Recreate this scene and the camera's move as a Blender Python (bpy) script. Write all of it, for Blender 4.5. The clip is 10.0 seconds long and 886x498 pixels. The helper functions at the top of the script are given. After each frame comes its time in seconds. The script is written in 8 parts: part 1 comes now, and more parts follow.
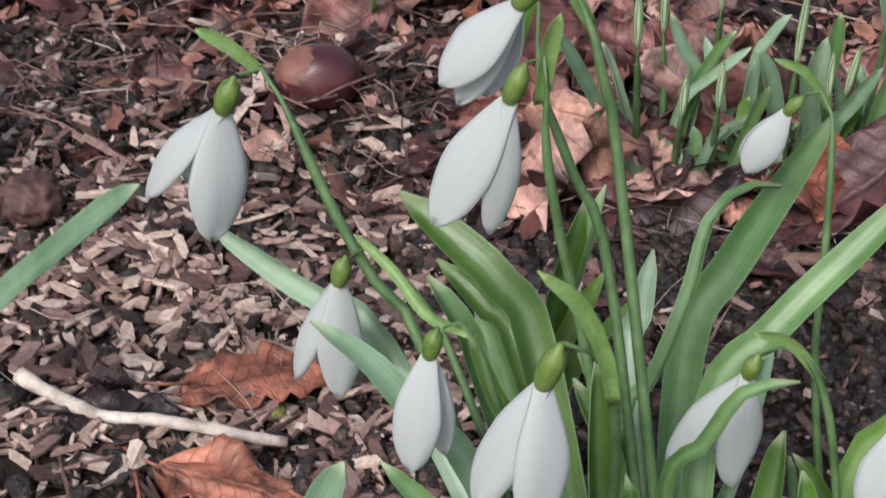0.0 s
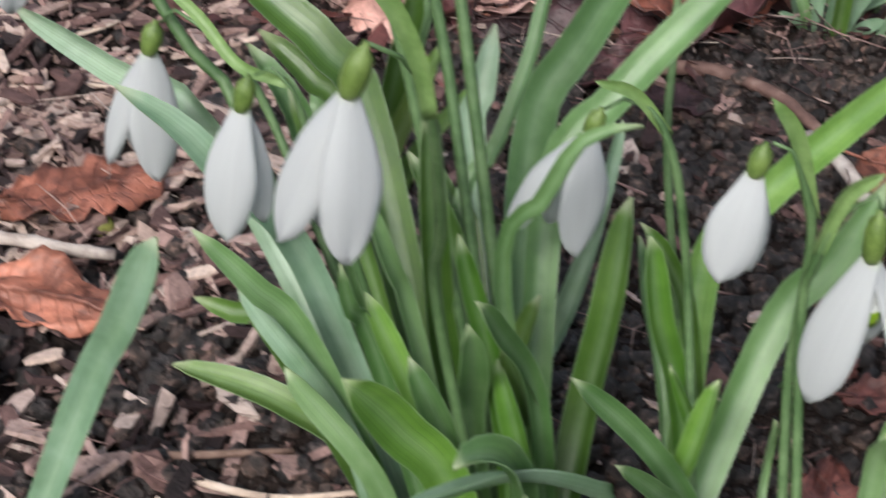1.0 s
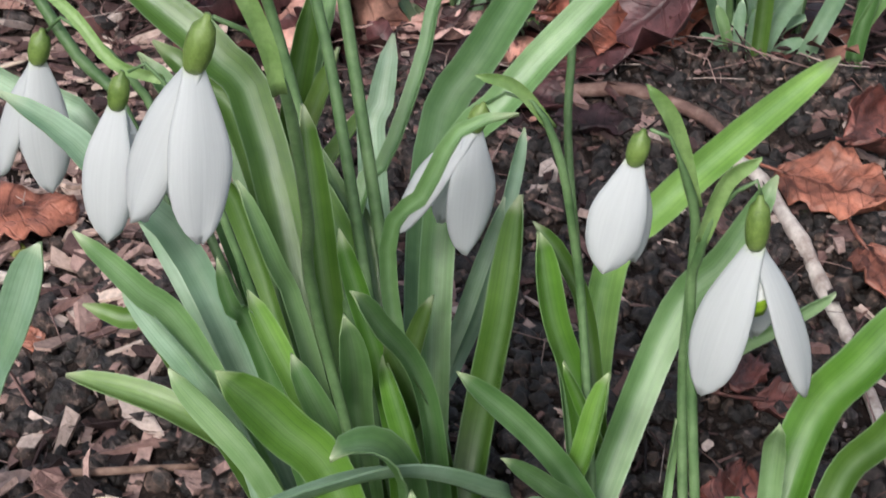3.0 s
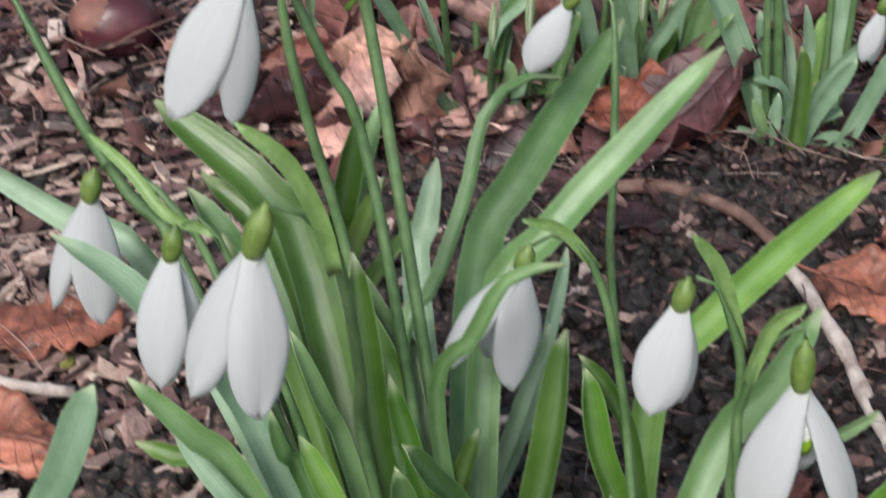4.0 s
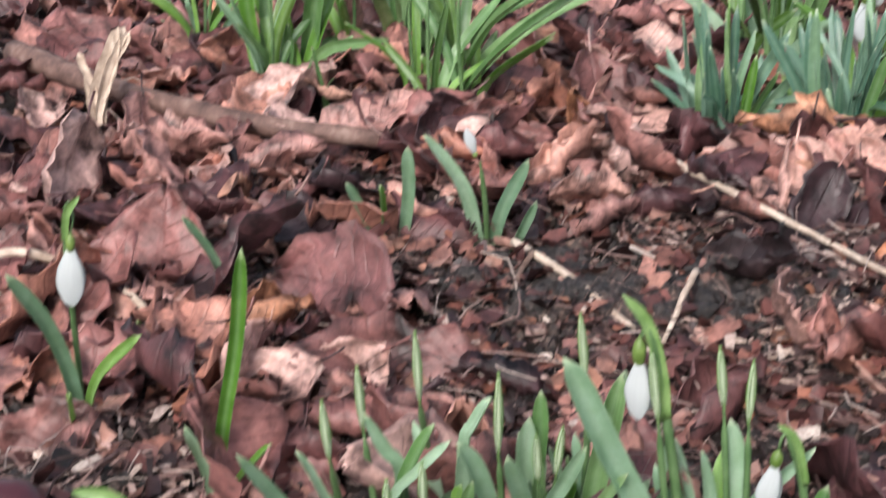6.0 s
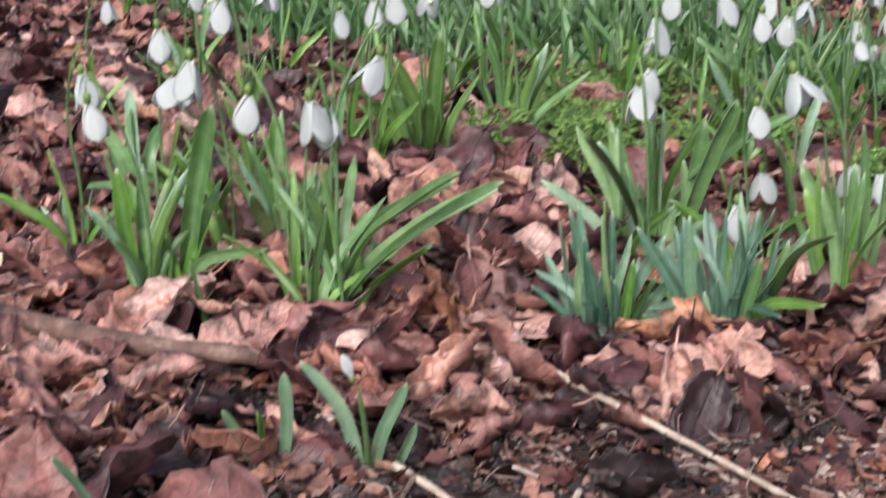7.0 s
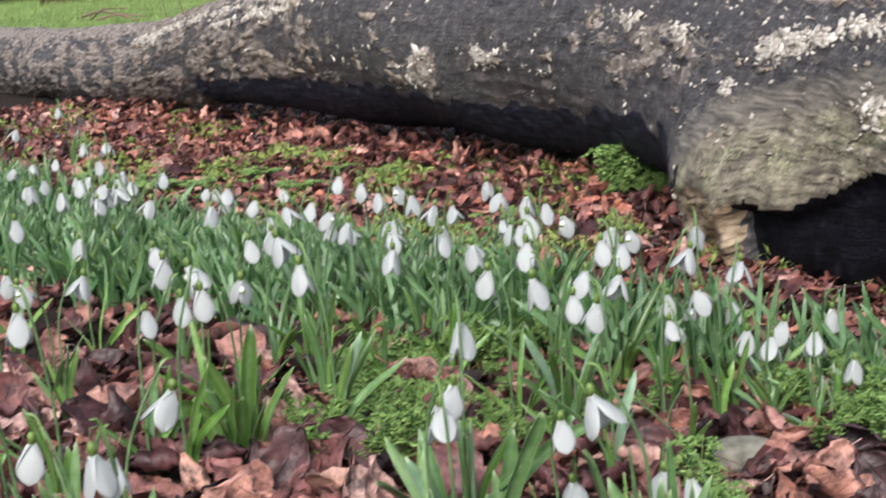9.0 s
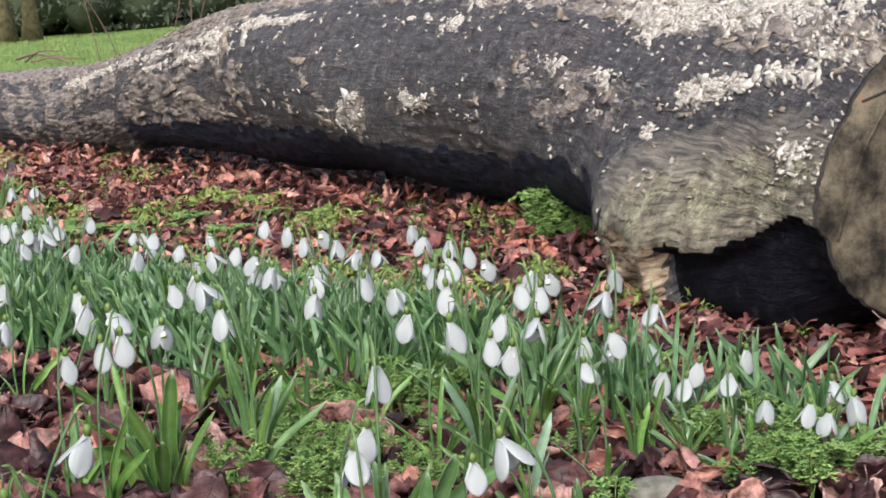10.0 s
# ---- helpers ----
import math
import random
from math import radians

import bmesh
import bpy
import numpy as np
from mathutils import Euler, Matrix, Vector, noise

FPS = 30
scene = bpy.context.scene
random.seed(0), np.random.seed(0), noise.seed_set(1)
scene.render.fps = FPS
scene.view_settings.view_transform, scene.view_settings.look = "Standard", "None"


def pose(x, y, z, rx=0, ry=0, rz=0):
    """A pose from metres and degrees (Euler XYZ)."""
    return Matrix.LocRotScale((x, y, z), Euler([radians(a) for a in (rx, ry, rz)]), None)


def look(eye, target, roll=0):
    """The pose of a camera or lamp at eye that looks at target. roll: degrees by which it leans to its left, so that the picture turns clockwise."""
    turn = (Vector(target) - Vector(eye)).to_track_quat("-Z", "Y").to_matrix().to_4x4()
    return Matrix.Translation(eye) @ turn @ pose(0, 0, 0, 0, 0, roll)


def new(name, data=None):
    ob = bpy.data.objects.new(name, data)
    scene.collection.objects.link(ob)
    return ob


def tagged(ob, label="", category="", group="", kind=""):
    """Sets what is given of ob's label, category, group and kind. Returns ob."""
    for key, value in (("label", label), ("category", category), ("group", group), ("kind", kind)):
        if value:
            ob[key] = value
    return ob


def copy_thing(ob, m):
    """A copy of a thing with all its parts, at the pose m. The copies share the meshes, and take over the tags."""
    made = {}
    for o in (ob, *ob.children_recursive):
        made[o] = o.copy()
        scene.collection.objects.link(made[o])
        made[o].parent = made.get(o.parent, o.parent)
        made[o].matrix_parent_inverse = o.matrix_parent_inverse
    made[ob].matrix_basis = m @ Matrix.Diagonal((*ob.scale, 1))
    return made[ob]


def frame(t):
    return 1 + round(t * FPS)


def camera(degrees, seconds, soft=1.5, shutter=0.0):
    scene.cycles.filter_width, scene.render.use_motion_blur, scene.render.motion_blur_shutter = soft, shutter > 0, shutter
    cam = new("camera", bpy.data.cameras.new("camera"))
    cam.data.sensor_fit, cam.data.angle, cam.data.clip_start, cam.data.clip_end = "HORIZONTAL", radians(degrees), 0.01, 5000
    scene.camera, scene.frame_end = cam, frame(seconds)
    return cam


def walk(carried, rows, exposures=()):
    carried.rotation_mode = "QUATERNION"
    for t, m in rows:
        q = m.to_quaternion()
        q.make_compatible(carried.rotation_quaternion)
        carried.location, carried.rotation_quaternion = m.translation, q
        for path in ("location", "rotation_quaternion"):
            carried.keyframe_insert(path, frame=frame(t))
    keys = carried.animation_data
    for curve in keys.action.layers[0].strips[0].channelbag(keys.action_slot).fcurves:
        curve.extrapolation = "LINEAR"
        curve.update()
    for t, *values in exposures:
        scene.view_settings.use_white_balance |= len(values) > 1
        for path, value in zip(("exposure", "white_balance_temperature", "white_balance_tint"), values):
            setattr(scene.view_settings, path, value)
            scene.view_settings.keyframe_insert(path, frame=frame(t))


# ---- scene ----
# ---- camera and its walk ----
def eye(x, y, z, turn, tilt, roll):
    """A camera pose from its place, its turn to the left, its tilt up and its roll."""
    return pose(x, y, z, 90 + tilt, 0, turn) @ pose(0, 0, 0, 0, 0, roll)


cam = camera(31, 10.0, 1.6, 0.5)
walk(cam, (
    (0, eye(0.0177, -0.2947, 0.2534, 7.56, -31.74, 1.97)),
    (0.2, eye(0.0142, -0.2916, 0.2494, 6.43, -32.38, 2.52)),
    (0.5, eye(0.0151, -0.2924, 0.2370, 4.42, -33.20, 3.24)),
    (0.7, eye(0.0226, -0.2869, 0.2283, 3.94, -34.42, 2.73)),
    (1, eye(0.0278, -0.2874, 0.2208, 2.25, -35.07, 3.80)),
    (1.5, eye(0.0461, -0.2933, 0.2119, 1.65, -35.09, 4.90)),
    (2, eye(0.0447, -0.2918, 0.2144, -0.14, -35.69, 4.02)),
    (3.5, eye(0.0437, -0.2911, 0.2107, 2.13, -31.69, 2.62)),
    (3.8, eye(0.0378, -0.2856, 0.2229, 1.47, -32.12, 2.90)),
    (4, eye(0.0403, -0.2854, 0.2283, 2.89, -31.49, 1.82)),
    (4.5, eye(0.0335, -0.2822, 0.2357, 3.56, -28.96, 0.89)),
    (5, eye(0.0482, -0.2718, 0.2558, 4.40, -27.46, -1.11)),
    (5.5, eye(0.0491, -0.2586, 0.2679, 2.73, -24.92, -1.13)),
    (6, eye(0.0579, -0.2483, 0.2826, 1.23, -22.51, -1.57)),
    (6.2, eye(0.0598, -0.2469, 0.2930, 0.49, -21.65, -1.23)),
    (7.3, eye(0.0819, -0.2291, 0.3204, -3.38, -15.77, -2.54)),
    (7.5, eye(0.0928, -0.2292, 0.3419, -3.59, -15.38, -2.63)),
    (8, eye(0.1028, -0.2051, 0.3711, -4.65, -13.88, -3.39)),
    (8.5, eye(0.1081, -0.2053, 0.3814, -6.18, -12.36, -3.92)),
    (9, eye(0.1187, -0.1930, 0.3788, -7.76, -10.77, -3.88)),
    (9.5, eye(0.1343, -0.1968, 0.3810, -9.09, -9.79, -3.73)),
    (10, eye(0.1315, -0.2105, 0.3828, -10.07, -9.43, -3.72)),
), exposures=((0, 0.46), (1.0, 0.54), (2.0, 0.70), (3.5, 0.62), (4.5, 0.55), (5.0, 0.66), (6.0, 0.92), (7.5, 0.78), (10, 0.79)))

# ---- sky and sun: a bright overcast winter day ----
SUN_UP, SUN_ROUND = 42.0, 200.0
sky_world = bpy.data.worlds.new("overcast_sky")
scene.world = sky_world
sky_world.use_nodes = True
sky_nodes = sky_world.node_tree
sky_tex = sky_nodes.nodes.new("ShaderNodeTexSky")
sky_tex.sky_type, sky_tex.sun_disc = "NISHITA", False
sky_tex.sun_elevation, sky_tex.sun_rotation = radians(SUN_UP), radians(SUN_ROUND)
sky_tex.air_density, sky_tex.dust_density, sky_tex.ozone_density = 1.0, 3.0, 1.0
sky_grey = sky_nodes.nodes.new("ShaderNodeHueSaturation")
sky_grey.inputs["Saturation"].default_value = 0.62
sky_nodes.links.new(sky_tex.outputs[0], sky_grey.inputs["Color"])
sky_nodes.links.new(sky_grey.outputs[0], sky_nodes.nodes["Background"].inputs["Color"])
sky_nodes.nodes["Background"].inputs["Strength"].default_value = 0.137
sun = new("sun", bpy.data.lights.new("sun", "SUN"))
sun.data.energy, sun.data.angle, sun.data.color = 1.95, radians(18), (1.0, 0.98, 0.96)
sun.matrix_world = look((0, 0, 5), Vector((0, 0, 5)) - Vector((
    math.cos(radians(SUN_UP)) * math.sin(radians(SUN_ROUND)),
    math.cos(radians(SUN_UP)) * math.cos(radians(SUN_ROUND)),
    math.sin(radians(SUN_UP)))))

# ---- materials ----
def material(name, rough=0.6, spec=0.4):
    m = bpy.data.materials.new(name)
    m.use_nodes = True
    b = m.node_tree.nodes["Principled BSDF"]
    b.inputs["Roughness"].default_value = rough
    b.inputs["Specular IOR Level"].default_value = spec
    return m, m.node_tree.nodes, m.node_tree.links, b


def noise_tex(nt, links, coords, scale, detail=4.0, rough=0.6):
    n = nt.new("ShaderNodeTexNoise")
    n.inputs["Scale"].default_value, n.inputs["Detail"].default_value, n.inputs["Roughness"].default_value = scale, detail, rough
    links.new(coords, n.inputs["Vector"])
    return n.outputs["Fac"]


def ramp(nt, links, fac, stops):
    r = nt.new("ShaderNodeValToRGB")
    while len(r.color_ramp.elements) < len(stops):
        r.color_ramp.elements.new(0.5)
    for e, (at, colour) in zip(r.color_ramp.elements, stops):
        e.position, e.color = at, (*colour, 1)
    links.new(fac, r.inputs["Fac"])
    return r.outputs["Color"]


def mix(nt, links, fac, a, b, how="MIX"):
    m = nt.new("ShaderNodeMixRGB")
    m.blend_type = how
    for key, v in (("Fac", fac), ("Color1", a), ("Color2", b)):
        if isinstance(v, (int, float)):
            m.inputs[key].default_value = v
        elif isinstance(v, tuple):
            m.inputs[key].default_value = (*v, 1)
        else:
            links.new(v, m.inputs[key])
    return m.outputs["Color"]


def maths(nt, links, how, a, b=0.5, c=None):
    m = nt.new("ShaderNodeMath")
    m.operation = how
    for n, v in enumerate((a, b) if c is None else (a, b, c)):
        if isinstance(v, (int, float)):
            m.inputs[n].default_value = v
        else:
            links.new(v, m.inputs[n])
    return m.outputs[0]


def bump(nt, links, b, height, strength, distance):
    n = nt.new("ShaderNodeBump")
    n.inputs["Strength"].default_value, n.inputs["Distance"].default_value = strength, distance
    links.new(height, n.inputs["Height"])
    links.new(n.outputs[0], b.inputs["Normal"])


def place(nt, which="Object"):
    return nt.new("ShaderNodeTexCoord").outputs[which]


def world_place(nt):
    return nt.new("ShaderNodeNewGeometry").outputs["Position"]


def object_random(nt):
    return nt.new("ShaderNodeObjectInfo").outputs["Random"]


def island_random(nt):
    return nt.new("ShaderNodeNewGeometry").outputs["Random Per Island"]


def make_soil():
    m, nt, links, b = material("dark_soil", 0.5, 0.5)
    at = world_place(nt)
    fine, mid = (noise_tex(nt, links, at, q, d) for q, d in ((500, 6), (110, 6)))
    dark = ramp(nt, links, fine, [(0.36, (0.005, 0.0045, 0.0045)), (0.54, (0.030, 0.023, 0.021)), (0.70, (0.125, 0.097, 0.088))])
    tone = ramp(nt, links, island_random(nt), [(0.0, (0.5, 0.48, 0.5)), (0.6, (1.1, 1.05, 1.05)), (1.0, (2.6, 2.1, 1.8))])
    links.new(mix(nt, links, 1.0, dark, tone, "MULTIPLY"), b.inputs["Base Color"])
    bump(nt, links, b, maths(nt, links, "ADD", fine, mid), 0.9, 0.002)
    return m


def make_chip(name="weathered_bark_chip", pale=False):
    m, nt, links, b = material(name, 0.8, 0.3)
    at = place(nt)
    tone = ramp(nt, links, island_random(nt), [(0.0, (0.018, 0.013, 0.014)), (0.3, (0.070, 0.040, 0.040)), (0.55, (0.195, 0.113, 0.105)), (0.78, (0.38, 0.255, 0.235)), (1.0, (0.60, 0.50, 0.455))] if not pale else [(0.0, (0.13, 0.085, 0.085)), (0.3, (0.29, 0.19, 0.168)), (0.6, (0.48, 0.35, 0.305)), (1.0, (0.70, 0.56, 0.49))])
    grain = noise_tex(nt, links, at, 600, 5)
    links.new(mix(nt, links, 0.75, tone, ramp(nt, links, grain, [(0.3, (0.4, 0.38, 0.36)), (0.7, (1.1, 1.08, 1.05))]), "MULTIPLY"), b.inputs["Base Color"])
    bump(nt, links, b, grain, 0.6, 0.0015)
    return m


def make_dead_leaf(random_of, name, tint=(1.0, 1.0, 1.0)):
    m, nt, links, b = material(name, 0.48, 0.5)
    tone = ramp(nt, links, random_of(nt), [(0.0, (0.028, 0.016, 0.018)), (0.20, (0.085, 0.037, 0.037)), (0.34, (0.17, 0.075, 0.064)), (0.44, (0.25, 0.123, 0.104)), (0.52, (0.10, 0.046, 0.046)), (0.60, (0.31, 0.158, 0.122)), (0.70, (0.41, 0.245, 0.20)), (0.78, (0.36, 0.172, 0.11)), (0.87, (0.47, 0.305, 0.24)), (0.95, (0.55, 0.41, 0.34)), (1.0, (0.46, 0.235, 0.12))])
    at = place(nt)
    blotch = ramp(nt, links, noise_tex(nt, links, at, 55, 6, 0.65), [(0.34, (0.10, 0.08, 0.08)), (0.48, (0.78, 0.74, 0.74)), (0.68, (1.62, 1.58, 1.56))])
    col = mix(nt, links, 1.0, tone, blotch, "MULTIPLY")
    fine = noise_tex(nt, links, at, 380, 4)
    split = nt.new("ShaderNodeSeparateXYZ")
    links.new(nt.new("ShaderNodeUVMap").outputs[0], split.inputs[0])
    across = maths(nt, links, "ABSOLUTE", split.outputs[1])
    ribs = maths(nt, links, "SINE", maths(nt, links, "MULTIPLY", maths(nt, links, "SUBTRACT", split.outputs[0], maths(nt, links, "MULTIPLY", across, 0.16)), 62.0))
    vein = maths(nt, links, "MAXIMUM", ramp(nt, links, ribs, [(0.80, (0, 0, 0)), (0.98, (0.8, 0.8, 0.8))]), ramp(nt, links, across, [(0.02, (1, 1, 1)), (0.07, (0, 0, 0))]))
    col = mix(nt, links, maths(nt, links, "MULTIPLY", vein, 0.38), col, mix(nt, links, 1.0, col, (0.45, 0.42, 0.42), "MULTIPLY"))
    spots = ramp(nt, links, noise_tex(nt, links, at, 170, 6, 0.7), [(0.60, (1, 1, 1)), (0.66, (0.35, 0.32, 0.33))])
    col = mix(nt, links, 0.7, col, spots, "MULTIPLY")
    col = mix(nt, links, 0.5, col, ramp(nt, links, fine, [(0.35, (0.55, 0.55, 0.57)), (0.65, (1.2, 1.2, 1.2))]), "MULTIPLY")
    col = mix(nt, links, 1.0, col, tint, "MULTIPLY")
    links.new(col, b.inputs["Base Color"])
    bump(nt, links, b, maths(nt, links, "ADD", fine, maths(nt, links, "MULTIPLY", vein, -0.7)), 0.5, 0.0012)
    t = nt.new("ShaderNodeBsdfTranslucent")
    links.new(col, t.inputs["Color"])
    s = nt.new("ShaderNodeMixShader")
    s.inputs[0].default_value = 0.06
    links.new(b.outputs[0], s.inputs[1]), links.new(t.outputs[0], s.inputs[2])
    links.new(s.outputs[0], nt["Material Output"].inputs["Surface"])
    return m


def make_blade(name, stops, random_of=object_random):
    """Strap leaf: blue-green with a paler channel along its middle."""
    m, nt, links, b = material(name, 0.30, 0.62)
    uv = nt.new("ShaderNodeUVMap").outputs[0]
    part_uv = nt.new("ShaderNodeSeparateXYZ")
    links.new(uv, part_uv.inputs[0])
    across = maths(nt, links, "ABSOLUTE", maths(nt, links, "SUBTRACT", part_uv.outputs[0], 0.5))
    at = place(nt)
    cloud = noise_tex(nt, links, at, 40, 4)
    base = ramp(nt, links, maths(nt, links, "ADD", maths(nt, links, "MULTIPLY", cloud, 0.6), maths(nt, links, "MULTIPLY", random_of(nt), 0.4)), stops)
    pale = ramp(nt, links, across, [(0.02, (0.20, 0.20, 0.20)), (0.13, (0.08, 0.08, 0.08)), (0.28, (0, 0, 0)), (0.45, (0, 0, 0)), (0.488, (0.28, 0.28, 0.28))])
    col = mix(nt, links, pale, base, (0.40, 0.53, 0.38))
    stretch = nt.new("ShaderNodeMapping")
    stretch.inputs["Scale"].default_value = (38, 1.6, 1)
    links.new(uv, stretch.inputs[0])
    lines = noise_tex(nt, links, stretch.outputs[0], 1.0, 3)
    col = mix(nt, links, 0.48, col, ramp(nt, links, lines, [(0.3, (0.50, 0.55, 0.48)), (0.5, (1.0, 1.0, 1.0)), (0.7, (1.42, 1.32, 1.40))]), "MULTIPLY")
    patch = noise_tex(nt, links, at, 95, 3)
    col = mix(nt, links, 0.5, col, ramp(nt, links, patch, [(0.35, (0.58, 0.68, 0.50)), (0.65, (1.32, 1.22, 1.32))]), "MULTIPLY")
    tip = ramp(nt, links, part_uv.outputs[1], [(0.955, (0, 0, 0)), (0.995, (0.5, 0.5, 0.5))])
    col = mix(nt, links, tip, col, (0.50, 0.52, 0.36))
    links.new(col, b.inputs["Base Color"])
    bump(nt, links, b, lines, 0.25, 0.0006)
    t = nt.new("ShaderNodeBsdfTranslucent")
    links.new(mix(nt, links, 1.0, col, (1.15, 1.35, 0.6), "MULTIPLY"), t.inputs["Color"])
    s = nt.new("ShaderNodeMixShader")
    s.inputs[0].default_value = 0.30
    links.new(b.outputs[0], s.inputs[1]), links.new(t.outputs[0], s.inputs[2])
    links.new(s.outputs[0], nt["Material Output"].inputs["Surface"])
    return m


def make_petal():
    m, nt, links, b = material("white_petal", 0.5, 0.3)
    uv = nt.new("ShaderNodeUVMap").outputs[0]
    stretch = nt.new("ShaderNodeMapping")
    stretch.inputs["Scale"].default_value = (22, 1.2, 1)
    links.new(uv, stretch.inputs[0])
    veins = noise_tex(nt, links, stretch.outputs[0], 1.0, 3)
    col = ramp(nt, links, veins, [(0.3, (0.535, 0.556, 0.566)), (0.6, (0.60, 0.622, 0.634))])
    split = nt.new("ShaderNodeSeparateXYZ")
    links.new(uv, split.inputs[0])
    col = mix(nt, links, ramp(nt, links, split.outputs[1], [(0.0, (0.6, 0.6, 0.6)), (0.07, (0, 0, 0))]), col, (0.55, 0.68, 0.38))
    links.new(col, b.inputs["Base Color"])
    bump(nt, links, b, veins, 0.2, 0.0005)
    t = nt.new("ShaderNodeBsdfTranslucent")
    t.inputs["Color"].default_value = (0.66, 0.695, 0.685, 1)
    s = nt.new("ShaderNodeMixShader")
    s.inputs[0].default_value = 0.46
    links.new(b.outputs[0], s.inputs[1]), links.new(t.outputs[0], s.inputs[2])
    links.new(s.outputs[0], nt["Material Output"].inputs["Surface"])
    return m


def make_plain(name, stops, scale, rough=0.5, relief=0.001, spec=0.4, detail=4):
    """Colour that wanders between the stops, with relief of the same grain."""
    m, nt, links, b = material(name, rough, spec)
    at = place(nt)
    n = noise_tex(nt, links, at, scale, detail)
    fine = noise_tex(nt, links, at, scale * 7, 4)
    col = ramp(nt, links, n, stops)
    col = mix(nt, links, 0.6, col, ramp(nt, links, fine, [(0.3, (0.75, 0.75, 0.75)), (0.7, (1.15, 1.15, 1.15))]), "MULTIPLY")
    links.new(col, b.inputs["Base Color"])
    bump(nt, links, b, maths(nt, links, "ADD", n, fine), 0.5, relief)
    return m


SOIL = make_soil()
CHIP = make_chip()
CHIP_PALE = make_chip("pale_wood_chip", True)
LEAF_BROWN = make_dead_leaf(object_random, "dead_beech_leaf", (1.12, 1.0, 1.08))
LITTER_BROWN = make_dead_leaf(island_random, "dead_leaf_litter", (1.06, 0.95, 1.03))
LITTER_DARK = make_dead_leaf(island_random, "damp_torn_litter", (0.86, 0.70, 0.70))
BLADE = make_blade("grey_green_blade", [(0.3, (0.088, 0.195, 0.060)), (0.5, (0.155, 0.290, 0.108)), (0.7, (0.255, 0.395, 0.190))])
BLADE_BLUE = make_blade("blue_green_blade", [(0.3, (0.165, 0.285, 0.185)), (0.5, (0.24, 0.375, 0.255)), (0.7, (0.34, 0.47, 0.345))])
BLADE_TEAL = make_blade("teal_green_blade", [(0.3, (0.055, 0.135, 0.095)), (0.5, (0.095, 0.20, 0.145)), (0.7, (0.17, 0.29, 0.22))])
BLADE_BRIGHT = make_blade("bright_green_blade", [(0.3, (0.085, 0.212, 0.026)), (0.5, (0.142, 0.30, 0.048)), (0.7, (0.23, 0.40, 0.10))])
BLADE_DEEP = make_blade("deep_green_blade", [(0.3, (0.048, 0.115, 0.017)), (0.5, (0.085, 0.175, 0.030)), (0.7, (0.14, 0.25, 0.055))])
PETAL = make_petal()
OVARY = make_plain("green_ovary", [(0.35, (0.065, 0.115, 0.020)), (0.65, (0.145, 0.215, 0.055))], 260, 0.4, 0.0003)
STEM = make_plain("green_stem", [(0.35, (0.050, 0.105, 0.036)), (0.65, (0.11, 0.185, 0.078))], 120, 0.45, 0.0003)
SPATHE = make_plain("pale_green_sheath", [(0.35, (0.10, 0.18, 0.05)), (0.65, (0.18, 0.28, 0.10))], 160, 0.45, 0.0003)
PETAL_IN = make_plain("white_inner_petal", [(0.35, (0.58, 0.60, 0.58)), (0.65, (0.70, 0.72, 0.70))], 200, 0.5, 0.0002)
MARK = make_plain("green_petal_mark", [(0.35, (0.16, 0.30, 0.01)), (0.65, (0.28, 0.42, 0.03))], 200, 0.5, 0.0002)
NUT = make_plain("dried_nut_skin", [(0.35, (0.045, 0.022, 0.020)), (0.65, (0.12, 0.06, 0.052))], 160, 0.6, 0.0008)
TWIG = make_plain("grey_brown_twig", [(0.3, (0.10, 0.06, 0.045)), (0.55, (0.22, 0.14, 0.11)), (0.75, (0.36, 0.27, 0.22))], 140, 0.75, 0.0008)
BRANCH = make_plain("red_brown_branch", [(0.3, (0.06, 0.032, 0.027)), (0.55, (0.15, 0.085, 0.07)), (0.75, (0.28, 0.19, 0.16))], 110, 0.7, 0.001)
PALE_TWIG = make_plain("bleached_twig", [(0.3, (0.30, 0.22, 0.17)), (0.6, (0.55, 0.44, 0.36)), (0.8, (0.70, 0.62, 0.54))], 120, 0.75, 0.0006)
HUSK = make_plain("yellow_green_husk", [(0.35, (0.10, 0.12, 0.02)), (0.65, (0.24, 0.24, 0.06))], 300, 0.6, 0.0003)
STICK = make_plain("grey_white_twig", [(0.3, (0.24, 0.18, 0.155)), (0.5, (0.48, 0.41, 0.37)), (0.75, (0.72, 0.66, 0.60))], 150, 0.75, 0.0008)
CONKER = make_plain("glossy_conker", [(0.35, (0.035, 0.009, 0.014)), (0.6, (0.075, 0.020, 0.026)), (0.75, (0.12, 0.045, 0.045))], 40, 0.36, 0.0002, 0.5)
PALE_SCAR = make_plain("conker_scar", [(0.35, (0.13, 0.052, 0.042)), (0.65, (0.23, 0.105, 0.078))], 90, 0.6, 0.0004)
STONE = make_plain("grey_stone", [(0.35, (0.10, 0.095, 0.075)), (0.65, (0.24, 0.23, 0.19))], 60, 0.8, 0.001)
FERN = make_plain("fresh_green_foliage", [(0.35, (0.100, 0.198, 0.044)), (0.65, (0.285, 0.425, 0.135))], 60, 0.55, 0.0004)
MOSS = make_plain("bright_moss", [(0.35, (0.10, 0.155, 0.030)), (0.65, (0.28, 0.35, 0.10))], 30, 0.85, 0.001)


